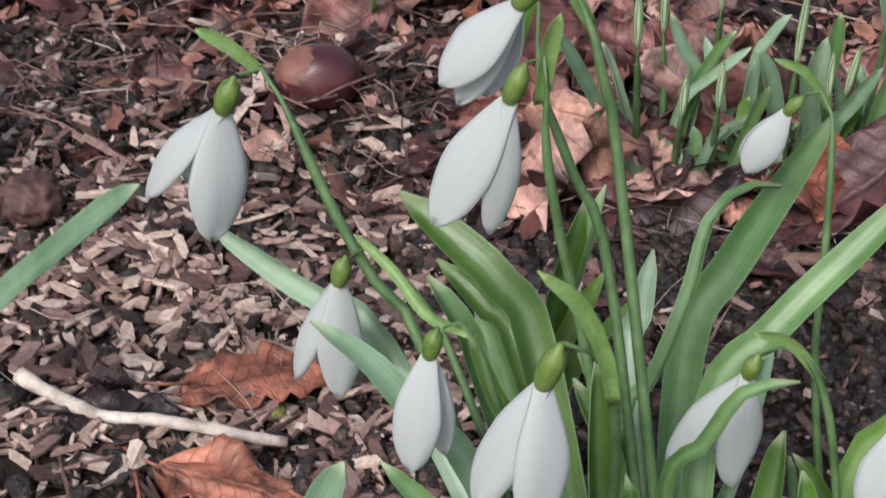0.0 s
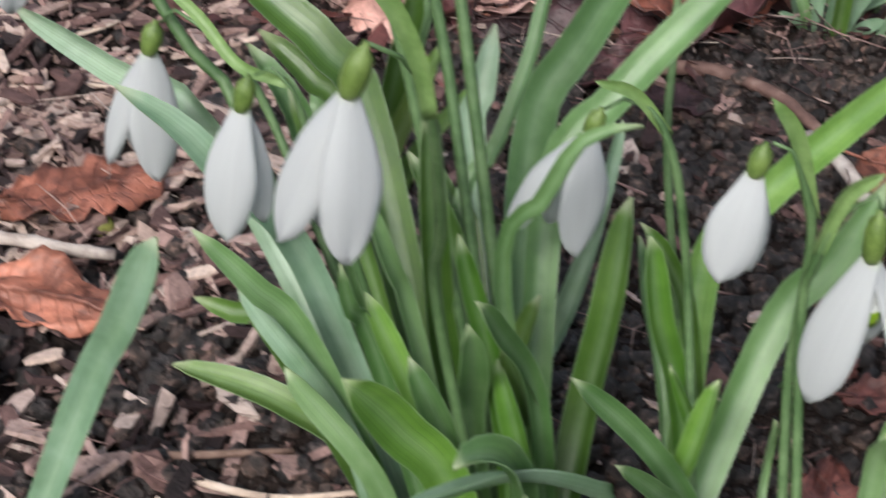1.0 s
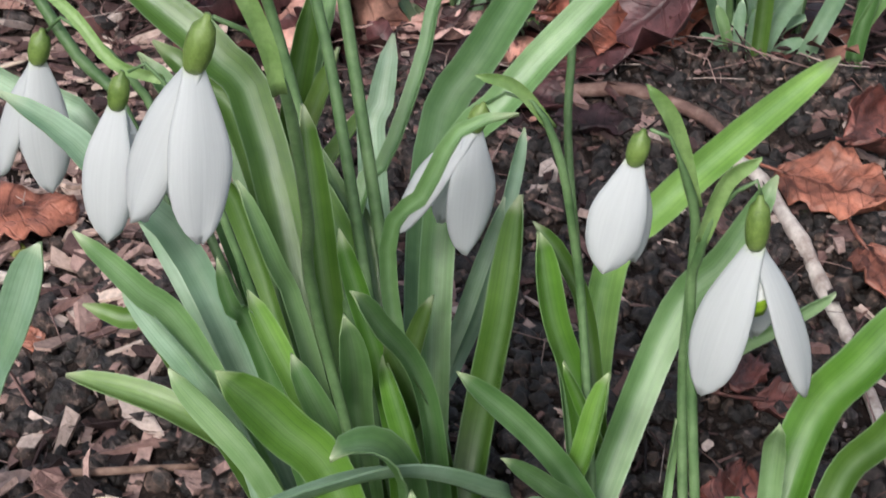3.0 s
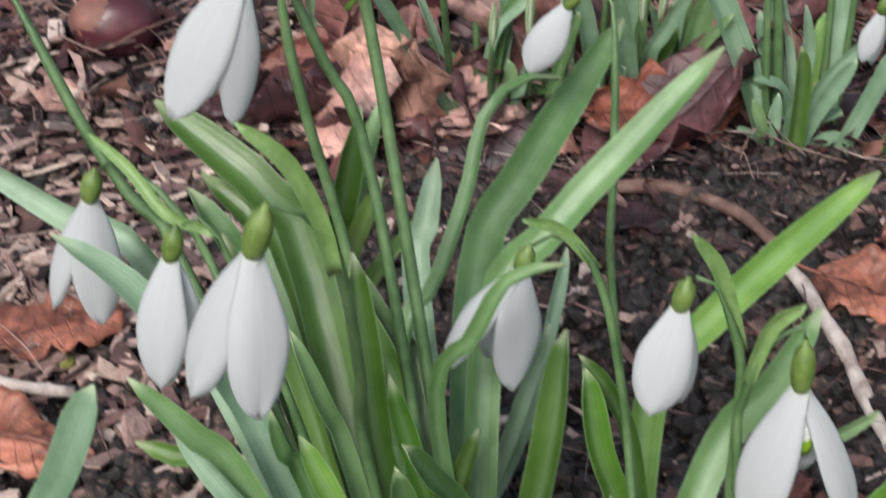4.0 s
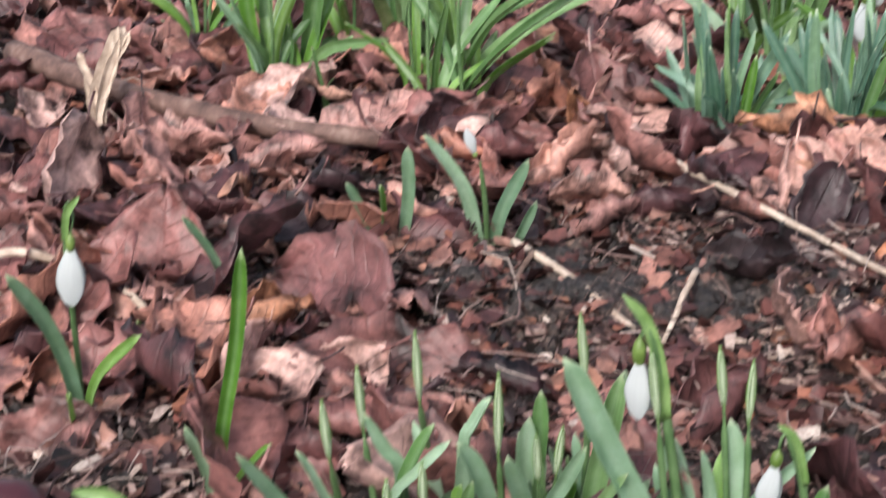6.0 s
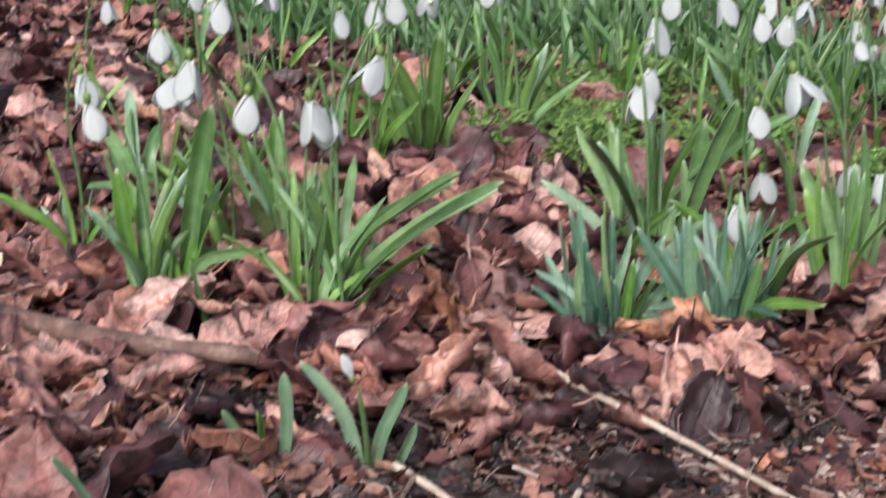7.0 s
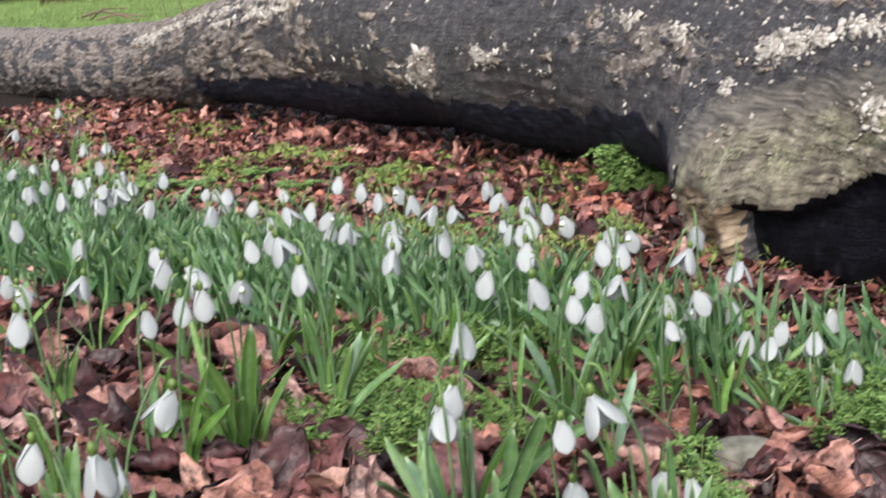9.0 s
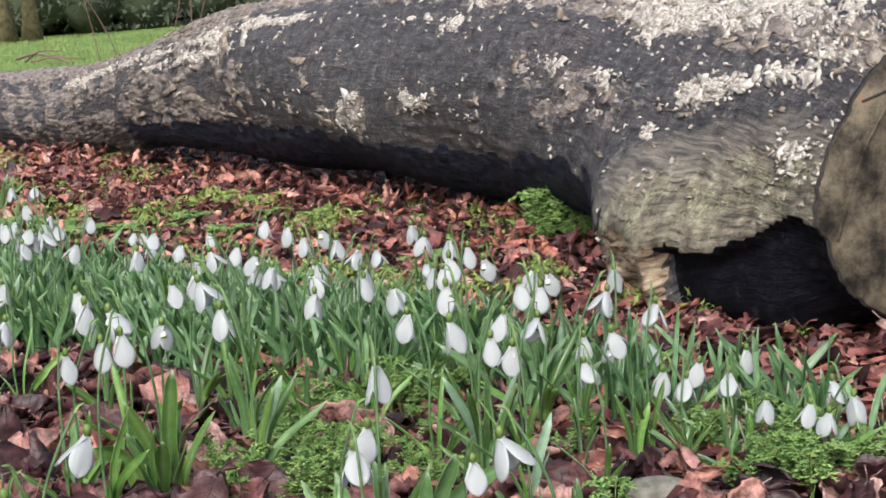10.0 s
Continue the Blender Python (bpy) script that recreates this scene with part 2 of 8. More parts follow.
def make_bark():
    """Barkless dark wood: blue-black, finely streaked and flecked with pale grey."""
    m, nt, links, b = material("dark_weathered_wood", 0.6, 0.4)
    at = place(nt)
    wide, mid, fine = noise_tex(nt, links, at, 4, 6), noise_tex(nt, links, at, 30, 8, 0.7), noise_tex(nt, links, at, 210, 6, 0.75)
    dark = ramp(nt, links, mid, [(0.3, (0.012, 0.012, 0.015)), (0.5, (0.034, 0.032, 0.034)), (0.7, (0.075, 0.066, 0.062))])
    warm = ramp(nt, links, mid, [(0.3, (0.022, 0.018, 0.016)), (0.6, (0.085, 0.068, 0.056)), (0.8, (0.16, 0.13, 0.10))])
    col = mix(nt, links, ramp(nt, links, wide, [(0.5, (0, 0, 0)), (0.66, (0.7, 0.7, 0.7))]), dark, warm)
    fleck = ramp(nt, links, fine, [(0.66, (0, 0, 0)), (0.72, (0.85, 0.85, 0.85))])
    gate = ramp(nt, links, noise_tex(nt, links, at, 18, 4), [(0.48, (0, 0, 0)), (0.58, (1, 1, 1))])
    col = mix(nt, links, mix(nt, links, 1.0, fleck, gate, "MULTIPLY"), col, (0.42, 0.38, 0.33))
    links.new(col, b.inputs["Base Color"])
    bump(nt, links, b, maths(nt, links, "ADD", mid, fine), 0.9, 0.005)
    return m


BARK = make_bark()
FLAKE = make_plain("pale_lichen_scale", [(0.3, (0.14, 0.118, 0.10)), (0.46, (0.40, 0.36, 0.32)), (0.64, (0.70, 0.66, 0.60))], 90, 0.85, 0.003, 0.25, 9)
PEEL = make_plain("brown_peeling_bark", [(0.3, (0.075, 0.058, 0.047)), (0.48, (0.22, 0.180, 0.148)), (0.68, (0.42, 0.36, 0.30))], 70, 0.85, 0.004, 0.25, 9)


def make_sawn():
    """A sawn end: faint year rings, saw marks and grey-brown weathering."""
    m, nt, links, b = material("weathered_sawn_wood", 0.8, 0.25)
    at = place(nt)
    off = nt.new("ShaderNodeVectorMath")
    off.operation = "SUBTRACT"
    off.inputs[1].default_value = (0.15, -0.74, 0.15)
    links.new(at, off.inputs[0])
    rings = nt.new("ShaderNodeTexWave")
    rings.wave_type, rings.rings_direction = "RINGS", "SPHERICAL"
    rings.inputs["Scale"].default_value, rings.inputs["Distortion"].default_value, rings.inputs["Detail"].default_value, rings.inputs["Detail Scale"].default_value = 26, 3.5, 4, 1.2
    links.new(off.outputs[0], rings.inputs["Vector"])
    blotch = noise_tex(nt, links, at, 17, 9, 0.74)
    col = ramp(nt, links, blotch, [(0.38, (0.012, 0.010, 0.008)), (0.45, (0.045, 0.036, 0.026)), (0.53, (0.100, 0.083, 0.058)), (0.60, (0.155, 0.13, 0.095)), (0.68, (0.22, 0.12, 0.075))])
    col = mix(nt, links, 0.22, col, ramp(nt, links, rings.outputs["Fac"], [(0.2, (0.75, 0.74, 0.72)), (0.8, (1.1, 1.1, 1.1))]), "MULTIPLY")
    links.new(col, b.inputs["Base Color"])
    bump(nt, links, b, maths(nt, links, "ADD", maths(nt, links, "MULTIPLY", rings.outputs["Fac"], 0.25), blotch), 0.5, 0.003)
    return m


CUT_WOOD = make_sawn()
LAWN = make_plain("lawn_blade", [(0.3, (0.13, 0.205, 0.055)), (0.7, (0.25, 0.345, 0.115))], 3, 0.7, 0.002)
FAR_WOOD = make_plain("far_tree_bark", [(0.35, (0.045, 0.038, 0.018)), (0.65, (0.15, 0.125, 0.055))], 12, 0.9, 0.01)
FAR_LEAF = make_plain("far_evergreen", [(0.35, (0.03, 0.042, 0.025)), (0.65, (0.11, 0.13, 0.08))], 2, 0.8, 0.01)

# ---- building tools ----
rng = random.Random(7)


def part(name, bm, mat, parent, label=""):
    """Links a bmesh, given in the world's place, as one mesh under a thing or a part."""
    me = bpy.data.meshes.new(name)
    bm.to_mesh(me)
    bm.free()
    for m in mat if isinstance(mat, (list, tuple)) else [mat]:
        me.materials.append(m)
    for p in me.polygons:
        p.use_smooth = True
    ob = new(name, me)
    origin = parent.matrix_world.translation if parent.parent is None else parent.parent.matrix_world.translation
    me.transform(Matrix.Translation(-origin))
    ob.parent = parent
    if label:
        ob["label"] = label
    return ob


def thing(name, bm, mat, at, label, category, group="", kind="", smooth=True):
    """Links a bmesh, built round its own origin, as a thing of its own at a place or pose."""
    me = bpy.data.meshes.new(name)
    bm.to_mesh(me)
    bm.free()
    for m in mat if isinstance(mat, (list, tuple)) else [mat]:
        me.materials.append(m)
    if smooth:
        for p in me.polygons:
            p.use_smooth = True
    ob = new(name, me)
    ob.matrix_world = at if isinstance(at, Matrix) else Matrix.Translation(at)
    return tagged(ob, label, category, group, kind)


def curve_through(points, n):
    """n + 1 places along a smooth line through the given points."""
    pts = [Vector(p) for p in points]
    if len(pts) == 2:
        return [pts[0].lerp(pts[1], k / n) for k in range(n + 1)]
    ends = [2 * pts[0] - pts[1], *pts, 2 * pts[-1] - pts[-2]]
    lengths = [0.0]
    for a, b in zip(pts, pts[1:]):
        lengths.append(lengths[-1] + max((b - a).length, 1e-6))
    made = []
    for k in range(n + 1):
        s = lengths[-1] * k / n
        j = min(max(i for i, v in enumerate(lengths) if v <= s + 1e-9), len(pts) - 2)
        u = (s - lengths[j]) / (lengths[j + 1] - lengths[j])
        p0, p1, p2, p3 = ends[j], ends[j + 1], ends[j + 2], ends[j + 3]
        made.append(0.5 * (2 * p1 + (p2 - p0) * u + (2 * p0 - 5 * p1 + 4 * p2 - p3) * u * u + (3 * p1 - p0 - 3 * p2 + p3) * u ** 3))
    return made


def tangents(line):
    return [(line[min(k + 1, len(line) - 1)] - line[max(k - 1, 0)]).normalized() for k in range(len(line))]


def tube(bm, line, radius, sides=7, mat=0):
    """A closed tube along a line; radius is a number or a function of the way gone, 0 to 1."""
    rings, side = [], Vector((0.83, 0.21, 0.1))
    for k, (p, t) in enumerate(zip(line, tangents(line))):
        side = (side - t * side.dot(t)).normalized()
        other = t.cross(side)
        r = radius(k / (len(line) - 1)) if callable(radius) else radius
        rings.append([bm.verts.new(p + r * (math.cos(a) * side + math.sin(a) * other)) for a in (2 * math.pi * i / sides for i in range(sides))])
    for a, b in zip(rings, rings[1:]):
        for i in range(sides):
            bm.faces.new((a[i], a[(i + 1) % sides], b[(i + 1) % sides], b[i])).material_index = mat
    bm.faces.new(rings[0][::-1]).material_index = mat
    bm.faces.new(rings[-1]).material_index = mat


def blade_mesh(points, width, facing=(0.0, -0.8, 0.6), twist=0.0, n=16, channel=0.22, thick=0.0007, tip=0.16, base=0.7):
    """A strap leaf: a channelled ribbon with thickness, blunt at its tip."""
    bm = bmesh.new()
    uv = bm.loops.layers.uv.new()
    line = curve_through(points, n)
    rings, marks = [], {}
    for k, (p, t) in enumerate(zip(line, tangents(line))):
        u = k / n
        f = Vector(facing)
        side = t.cross(f)
        if side.length < 0.05:
            side = t.cross(Vector((1, 0, 0)))
        side.normalize()
        side = Matrix.Rotation(radians(twist) * u, 3, t) @ side
        up = side.cross(t)
        w = width * 0.5 * (base + (1 - base) * math.sin(math.pi * 0.5 * min(u / 0.5, 1)))
        if u > 1 - tip:
            w *= max(math.sqrt(max(1 - ((u - 1 + tip) / tip) ** 2, 0)), 0.10)
        ring = []
        for back in (0, 1):
            for c in (-1, -0.5, 0, 0.5, 1):
                rise = channel * w * abs(c) ** 1.25 - (thick * (1 - 0.6 * abs(c)) if back else 0)
                v = bm.verts.new(p + side * w * c + up * rise)
                marks[v] = (c * 0.5 + 0.5, u)
                ring.append(v)
        rings.append(ring[:5] + ring[5:][::-1])
    for a, b in zip(rings, rings[1:]):
        for i in range(10):
            face = bm.faces.new((a[i], a[(i + 1) % 10], b[(i + 1) % 10], b[i]))
            if i in (4, 9):
                for edge in face.edges:
                    edge.smooth = False
    bm.faces.new(rings[-1])
    bm.faces.new(rings[0][::-1])
    for face in bm.faces:
        for loop in face.loops:
            loop[uv].uv = marks[loop.vert]
    return bm

# ---- ground ----
def lattice(x, y, scale, seed):
    """Smooth value noise of places, -1 to 1."""
    x, y = x / scale + 31.7 * seed, y / scale - 17.3 * seed
    i, j = np.floor(x), np.floor(y)
    u, v = x - i, y - j
    u, v = u * u * (3 - 2 * u), v * v * (3 - 2 * v)

    def corner(a, b):
        s = np.sin(a * 127.1 + b * 311.7 + seed * 74.7) * 43758.5453
        return (s - np.floor(s)) * 2 - 1

    return (corner(i, j) * (1 - u) + corner(i + 1, j) * u) * (1 - v) + (corner(i, j + 1) * (1 - u) + corner(i + 1, j + 1) * u) * v


def ground_height(x, y):
    x, y = np.asarray(x, float), np.asarray(y, float)
    near = np.clip(1.6 - y / 3.0, 0, 1)
    h = 0.006 * lattice(x, y, 0.11, 1) + 0.0035 * lattice(x, y, 0.035, 2)
    h = h + near * (0.0030 * lattice(x, y, 0.016, 3) + 0.0020 * lattice(x, y, 0.008, 4))
    h = h + 0.017 * np.exp(-((x + 0.088) ** 2 + (y - 0.172) ** 2) / 0.06 ** 2)
    return h + np.clip((y - 5) / 10, 0, 1) * 0.06 * lattice(x, y, 2.5, 5)


def ground_z(x, y):
    return float(ground_height(x, y))


def spread(low, high, step, far, rate=1.13):
    """Steps that are even between low and high and grow beyond them up to far."""
    mid = list(np.arange(low, high, step))
    below, above, s = [], [], step
    a, b = low, mid[-1]
    while b < far:
        s *= rate
        a, b = a - s, b + s
        below.append(a), above.append(b)
    return np.array(below[::-1] + mid + above)


def build_ground():
    xs, ys = spread(-0.30, 0.42, 0.003, 400), spread(-0.30, 0.75, 0.003, 400)
    gx, gy = np.meshgrid(xs, ys)
    verts = np.stack([gx, gy, ground_height(gx, gy)], -1).reshape(-1, 3)
    w, h = len(xs), len(ys)
    k = (np.arange(h - 1)[:, None] * w + np.arange(w - 1)).ravel()
    me = bpy.data.meshes.new("ground")
    me.from_pydata(verts.tolist(), [], np.stack([k, k + 1, k + w + 1, k + w], -1).tolist())
    me.materials.append(GROUND)
    me.polygons.foreach_set("use_smooth", np.ones(len(me.polygons), bool))
    tagged(new("ground", me), "dark damp woodland soil running on to a mown green lawn", "ground", "", "structure")


def make_ground():
    """Soil in the bed; turf from behind the fallen trunk on."""
    m, nt, links, b = material("soil_and_turf", 0.92, 0.2)
    at = world_place(nt)
    fine, mid, wide = (noise_tex(nt, links, at, s, d) for s, d in ((420, 6), (90, 6), (9, 3)))
    dark = ramp(nt, links, fine, [(0.32, (0.006, 0.0045, 0.004)), (0.53, (0.022, 0.015, 0.013)), (0.68, (0.075, 0.052, 0.044)), (0.8, (0.20, 0.145, 0.12))])
    red = ramp(nt, links, mid, [(0.38, (0.009, 0.006, 0.0055)), (0.60, (0.038, 0.024, 0.020)), (0.76, (0.11, 0.075, 0.063))])
    soil = mix(nt, links, 0.5, dark, red)
    turf_tone = ramp(nt, links, noise_tex(nt, links, at, 2.2, 6, 0.7), [(0.3, (0.095, 0.16, 0.038)), (0.55, (0.16, 0.24, 0.062)), (0.75, (0.24, 0.33, 0.105))])
    turf_fine = ramp(nt, links, noise_tex(nt, links, at, 45, 5, 0.7), [(0.3, (0.5, 0.5, 0.5)), (0.7, (1.25, 1.25, 1.2))])
    turf = mix(nt, links, 1.0, turf_tone, turf_fine, "MULTIPLY")
    split = nt.new("ShaderNodeSeparateXYZ")
    links.new(at, split.inputs[0])
    edge = maths(nt, links, "ADD", split.outputs[1], maths(nt, links, "MULTIPLY", noise_tex(nt, links, at, 1.5, 5), 1.6))
    links.new(mix(nt, links, ramp(nt, links, maths(nt, links, "MULTIPLY", edge, 0.1), [(0.90, (0, 0, 0)), (0.97, (1, 1, 1))]), soil, turf), b.inputs["Base Color"])
    bump(nt, links, b, maths(nt, links, "ADD", fine, mid), 1.0, 0.006)
    return m


GROUND = make_ground()
build_ground()


# ---- the fallen trunk ----
TRUNK_LINE = ((0.903, 1.232, 0.153), (0.858, 1.62, 0.172), (0.7672, 2.1, 0.208), (0.5399, 2.75, 0.221), (0.2838, 3.3, 0.197), (0.0227, 3.9, 0.130), (-0.2378, 4.5, 0.110), (-0.43, 5.0, 0.10), (-0.70, 5.6, 0.09))
LOG_LONG, LOG_GIRTH = 4.6, 0.17
LIP_AT, LIP = (0.0, 0.011, 0.020, 0.036, 0.057, 0.068, 0.085, 0.10), (3.30, 3.27, 3.42, 3.52, 3.50, 3.46, 3.55, 3.72)

# patches of lichen-grown scale: way along, angle, half sizes of both, thickness
LICHEN = ((0.40, 2.62, 0.035, 0.16, 1.1), (0.47, 2.55, 0.05, 0.10, 0.8), (0.57, 2.50, 0.08, 0.14, 1.1), (0.44, 2.78, 0.07, 0.05, 1.3), (0.36, 2.45, 0.05, 0.07, 1.0), (0.235, 2.50, 0.028, 0.10, 1.2),
          (0.238, 3.19, 0.016, 0.09, 1.1), (0.28, 3.37, 0.011, 0.16, 1.2), (0.15, 2.70, 0.025, 0.10, 0.7), (0.12, 2.95, 0.03, 0.10, 0.7),
          (0.111, 2.67, 0.012, 0.10, 0.7), (0.10, 2.00, 0.06, 0.17, 1.3), (0.155, 2.33, 0.05, 0.08, 0.7), (0.05, 1.72, 0.05, 0.20, 1.1),
          (0.062, 2.66, 0.011, 0.13, 1.5), (0.047, 2.53, 0.010, 0.10, 1.5), (0.028, 2.38, 0.010, 0.09, 1.4), (0.014, 2.20, 0.008, 0.09, 1.2),
          (0.077, 2.97, 0.004, 0.08, 1.0), (0.012, 2.90, 0.008, 0.12, 0.62), (0.23, 3.74, 0.014, 0.06, 0.8),
          (0.20, 2.12, 0.08, 0.11, 1.1))


def ease(v):
    v = min(max(v, 0.0), 1.0)
    return v * v * (3 - 2 * v)


def lip_edge(s):
    """The lower rim of the swelling's bark, as an angle."""
    return float(np.interp(s, LIP_AT, LIP)) + 0.045 * noise.fractal(Vector((s * 90, 3.0, 1.0)), 0.9, 2.1, 3)


def log_fields(s, angle):
    """How much olive bark, pale lichen scale, brown peel and torn wood the log carries there, each about 0 to 1."""
    along, across = s * LOG_LONG, angle * LOG_GIRTH
    rag = noise.fractal(Vector((along * 14, across * 16, 7.0)), 0.8, 2.1, 5)
    clump = noise.fractal(Vector((along * 9, across * 13, 2.5)), 0.7, 2.1, 4)
    low = lip_edge(s)
    inside = 1 - ease((s - 0.066) / 0.042)
    over = 3.14 - min(8.0 * max(0.054 - s, 0), 0.25) + 7.0 * max(s - 0.058, 0)
    burl = inside * ease((angle - over + 0.52) / 0.86) * (1 if angle < low else 0)
    torn = 1.0 if 0.054 + 0.006 * rag < s < 0.115 and low <= angle < 4.4 else 0.0
    bands = sum(v * math.exp(-((s - p) / ds) ** 2 - ((angle - q) / dq) ** 2) for p, q, ds, dq, v in LICHEN)
    lichen = bands * (0.70 + 0.75 * clump) + 0.14 * clump
    brown = 0.38 * ease((rag + 0.0) / 0.6) * ease((angle - 2.7) / 0.3) * (1 - ease((angle - 3.45 - 0.25 * rag) / 0.08)) * ease((s - 0.09) / 0.03)
    brown += ease((s - 0.34) / 0.10) * 0.68 * ease(0.6 + rag) + 0.42 * math.exp(-((s - 0.125) / 0.05) ** 2 - ((angle - 2.85) / 0.25) ** 2) + 0.5 * math.exp(-((angle - 2.05) / 0.25) ** 2)
    if math.hypot((s - 0.280) * LOG_LONG, (angle - 3.34) * LOG_GIRTH) < 0.040 + 0.03 * rag:
        brown, lichen = 1.0, 0.45
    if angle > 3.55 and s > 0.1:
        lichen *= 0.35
    # under the lip this mask also carries the hollow's painted shade
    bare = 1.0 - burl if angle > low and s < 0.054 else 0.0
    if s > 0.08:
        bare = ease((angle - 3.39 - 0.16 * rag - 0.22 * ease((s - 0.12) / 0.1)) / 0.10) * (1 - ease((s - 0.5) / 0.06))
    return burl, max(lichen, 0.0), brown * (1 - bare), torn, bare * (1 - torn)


def trunk_surface(s, angle, line, ways):
    """The log's skin at the way s (0 to 1) and the angle round it: place, outward way and what covers it."""
    s = max(s, 0.0)
    k = min(s * (len(line) - 1), len(line) - 1.001)
    i = int(k)
    p, t = line[i].lerp(line[i + 1], k - i), ways[i].lerp(ways[i + 1], k - i).normalized()
    side = t.cross(Vector((0, 0, 1))).normalized()
    up = side.cross(t)
    angle = angle % (2 * math.pi)
    radius = 0.160 + 0.022 * math.exp(-((s - 0.28) / 0.13) ** 2) - 0.055 * min(max((s - 0.38) / 0.2, 0), 1)
    radius += 0.025 * math.exp(-(s / 0.07) ** 2) * math.exp(-((angle - 1.45) / 0.40) ** 2) * 1.8 - 0.005 * math.exp(-(s / 0.07) ** 2)
    burl, lichen, brown, torn, bare = log_fields(s, angle)
    # the swelling of a lost limb, low on the side towards the bed, with a hollow under its lip
    off = angle - 3.58
    low = lip_edge(s)
    swell = math.exp(-((s - 0.064) / (0.032 if s < 0.064 else 0.043)) ** 2) * math.exp(-(off / (0.40 if off < 0 else 0.62)) ** 2)
    hollow = ease((angle - low) / 0.10) * (1 - ease((s - 0.052) / 0.008))
    foot = math.exp(-((s - 0.088) / 0.02) ** 2) * math.exp(-((off - 0.45) / 0.4) ** 2)
    radius += 0.086 * swell * (1 - 0.40 * hollow) - 0.006 * hollow + 0.050 * foot
    radius += 0.050 * math.exp(-((angle - 4.0) / 0.34) ** 2) * ease((s - 0.004) / 0.02) * (1 - ease((s - 0.058) / 0.012))
    way = math.cos(angle) * side + math.sin(angle) * up
    radius += 0.014 * noise.noise(Vector((s * 14, math.cos(angle) * 1.2, math.sin(angle) * 1.2 + 4)))
    along, across = s * LOG_LONG, angle * LOG_GIRTH
    ridges = noise.fractal(Vector((along * 22, across * 75, 1.0)), 0.9, 2.0, 4)
    lumps = noise.fractal(Vector((along * 45, across * 45, 5.0)), 0.8, 2.0, 4)
    radius += 0.0022 * ridges + 0.002 * lumps
    if burl > 0:
        radius += burl * (0.006 - 0.005 * max(0.0, noise.fractal(Vector((along * 9, across * 46, 2)), 0.9, 2.0, 3)))
    if lichen + 0.5 * lumps > 0.6:
        radius += 0.003
    if brown + 0.5 * ridges > 0.55:
        radius += 0.0030 + 0.002 * ridges
    if torn and s > 0.05:
        radius += 0.010 * ridges - 0.004
    return p + way * radius, way, (burl, lichen, brown, torn, bare)


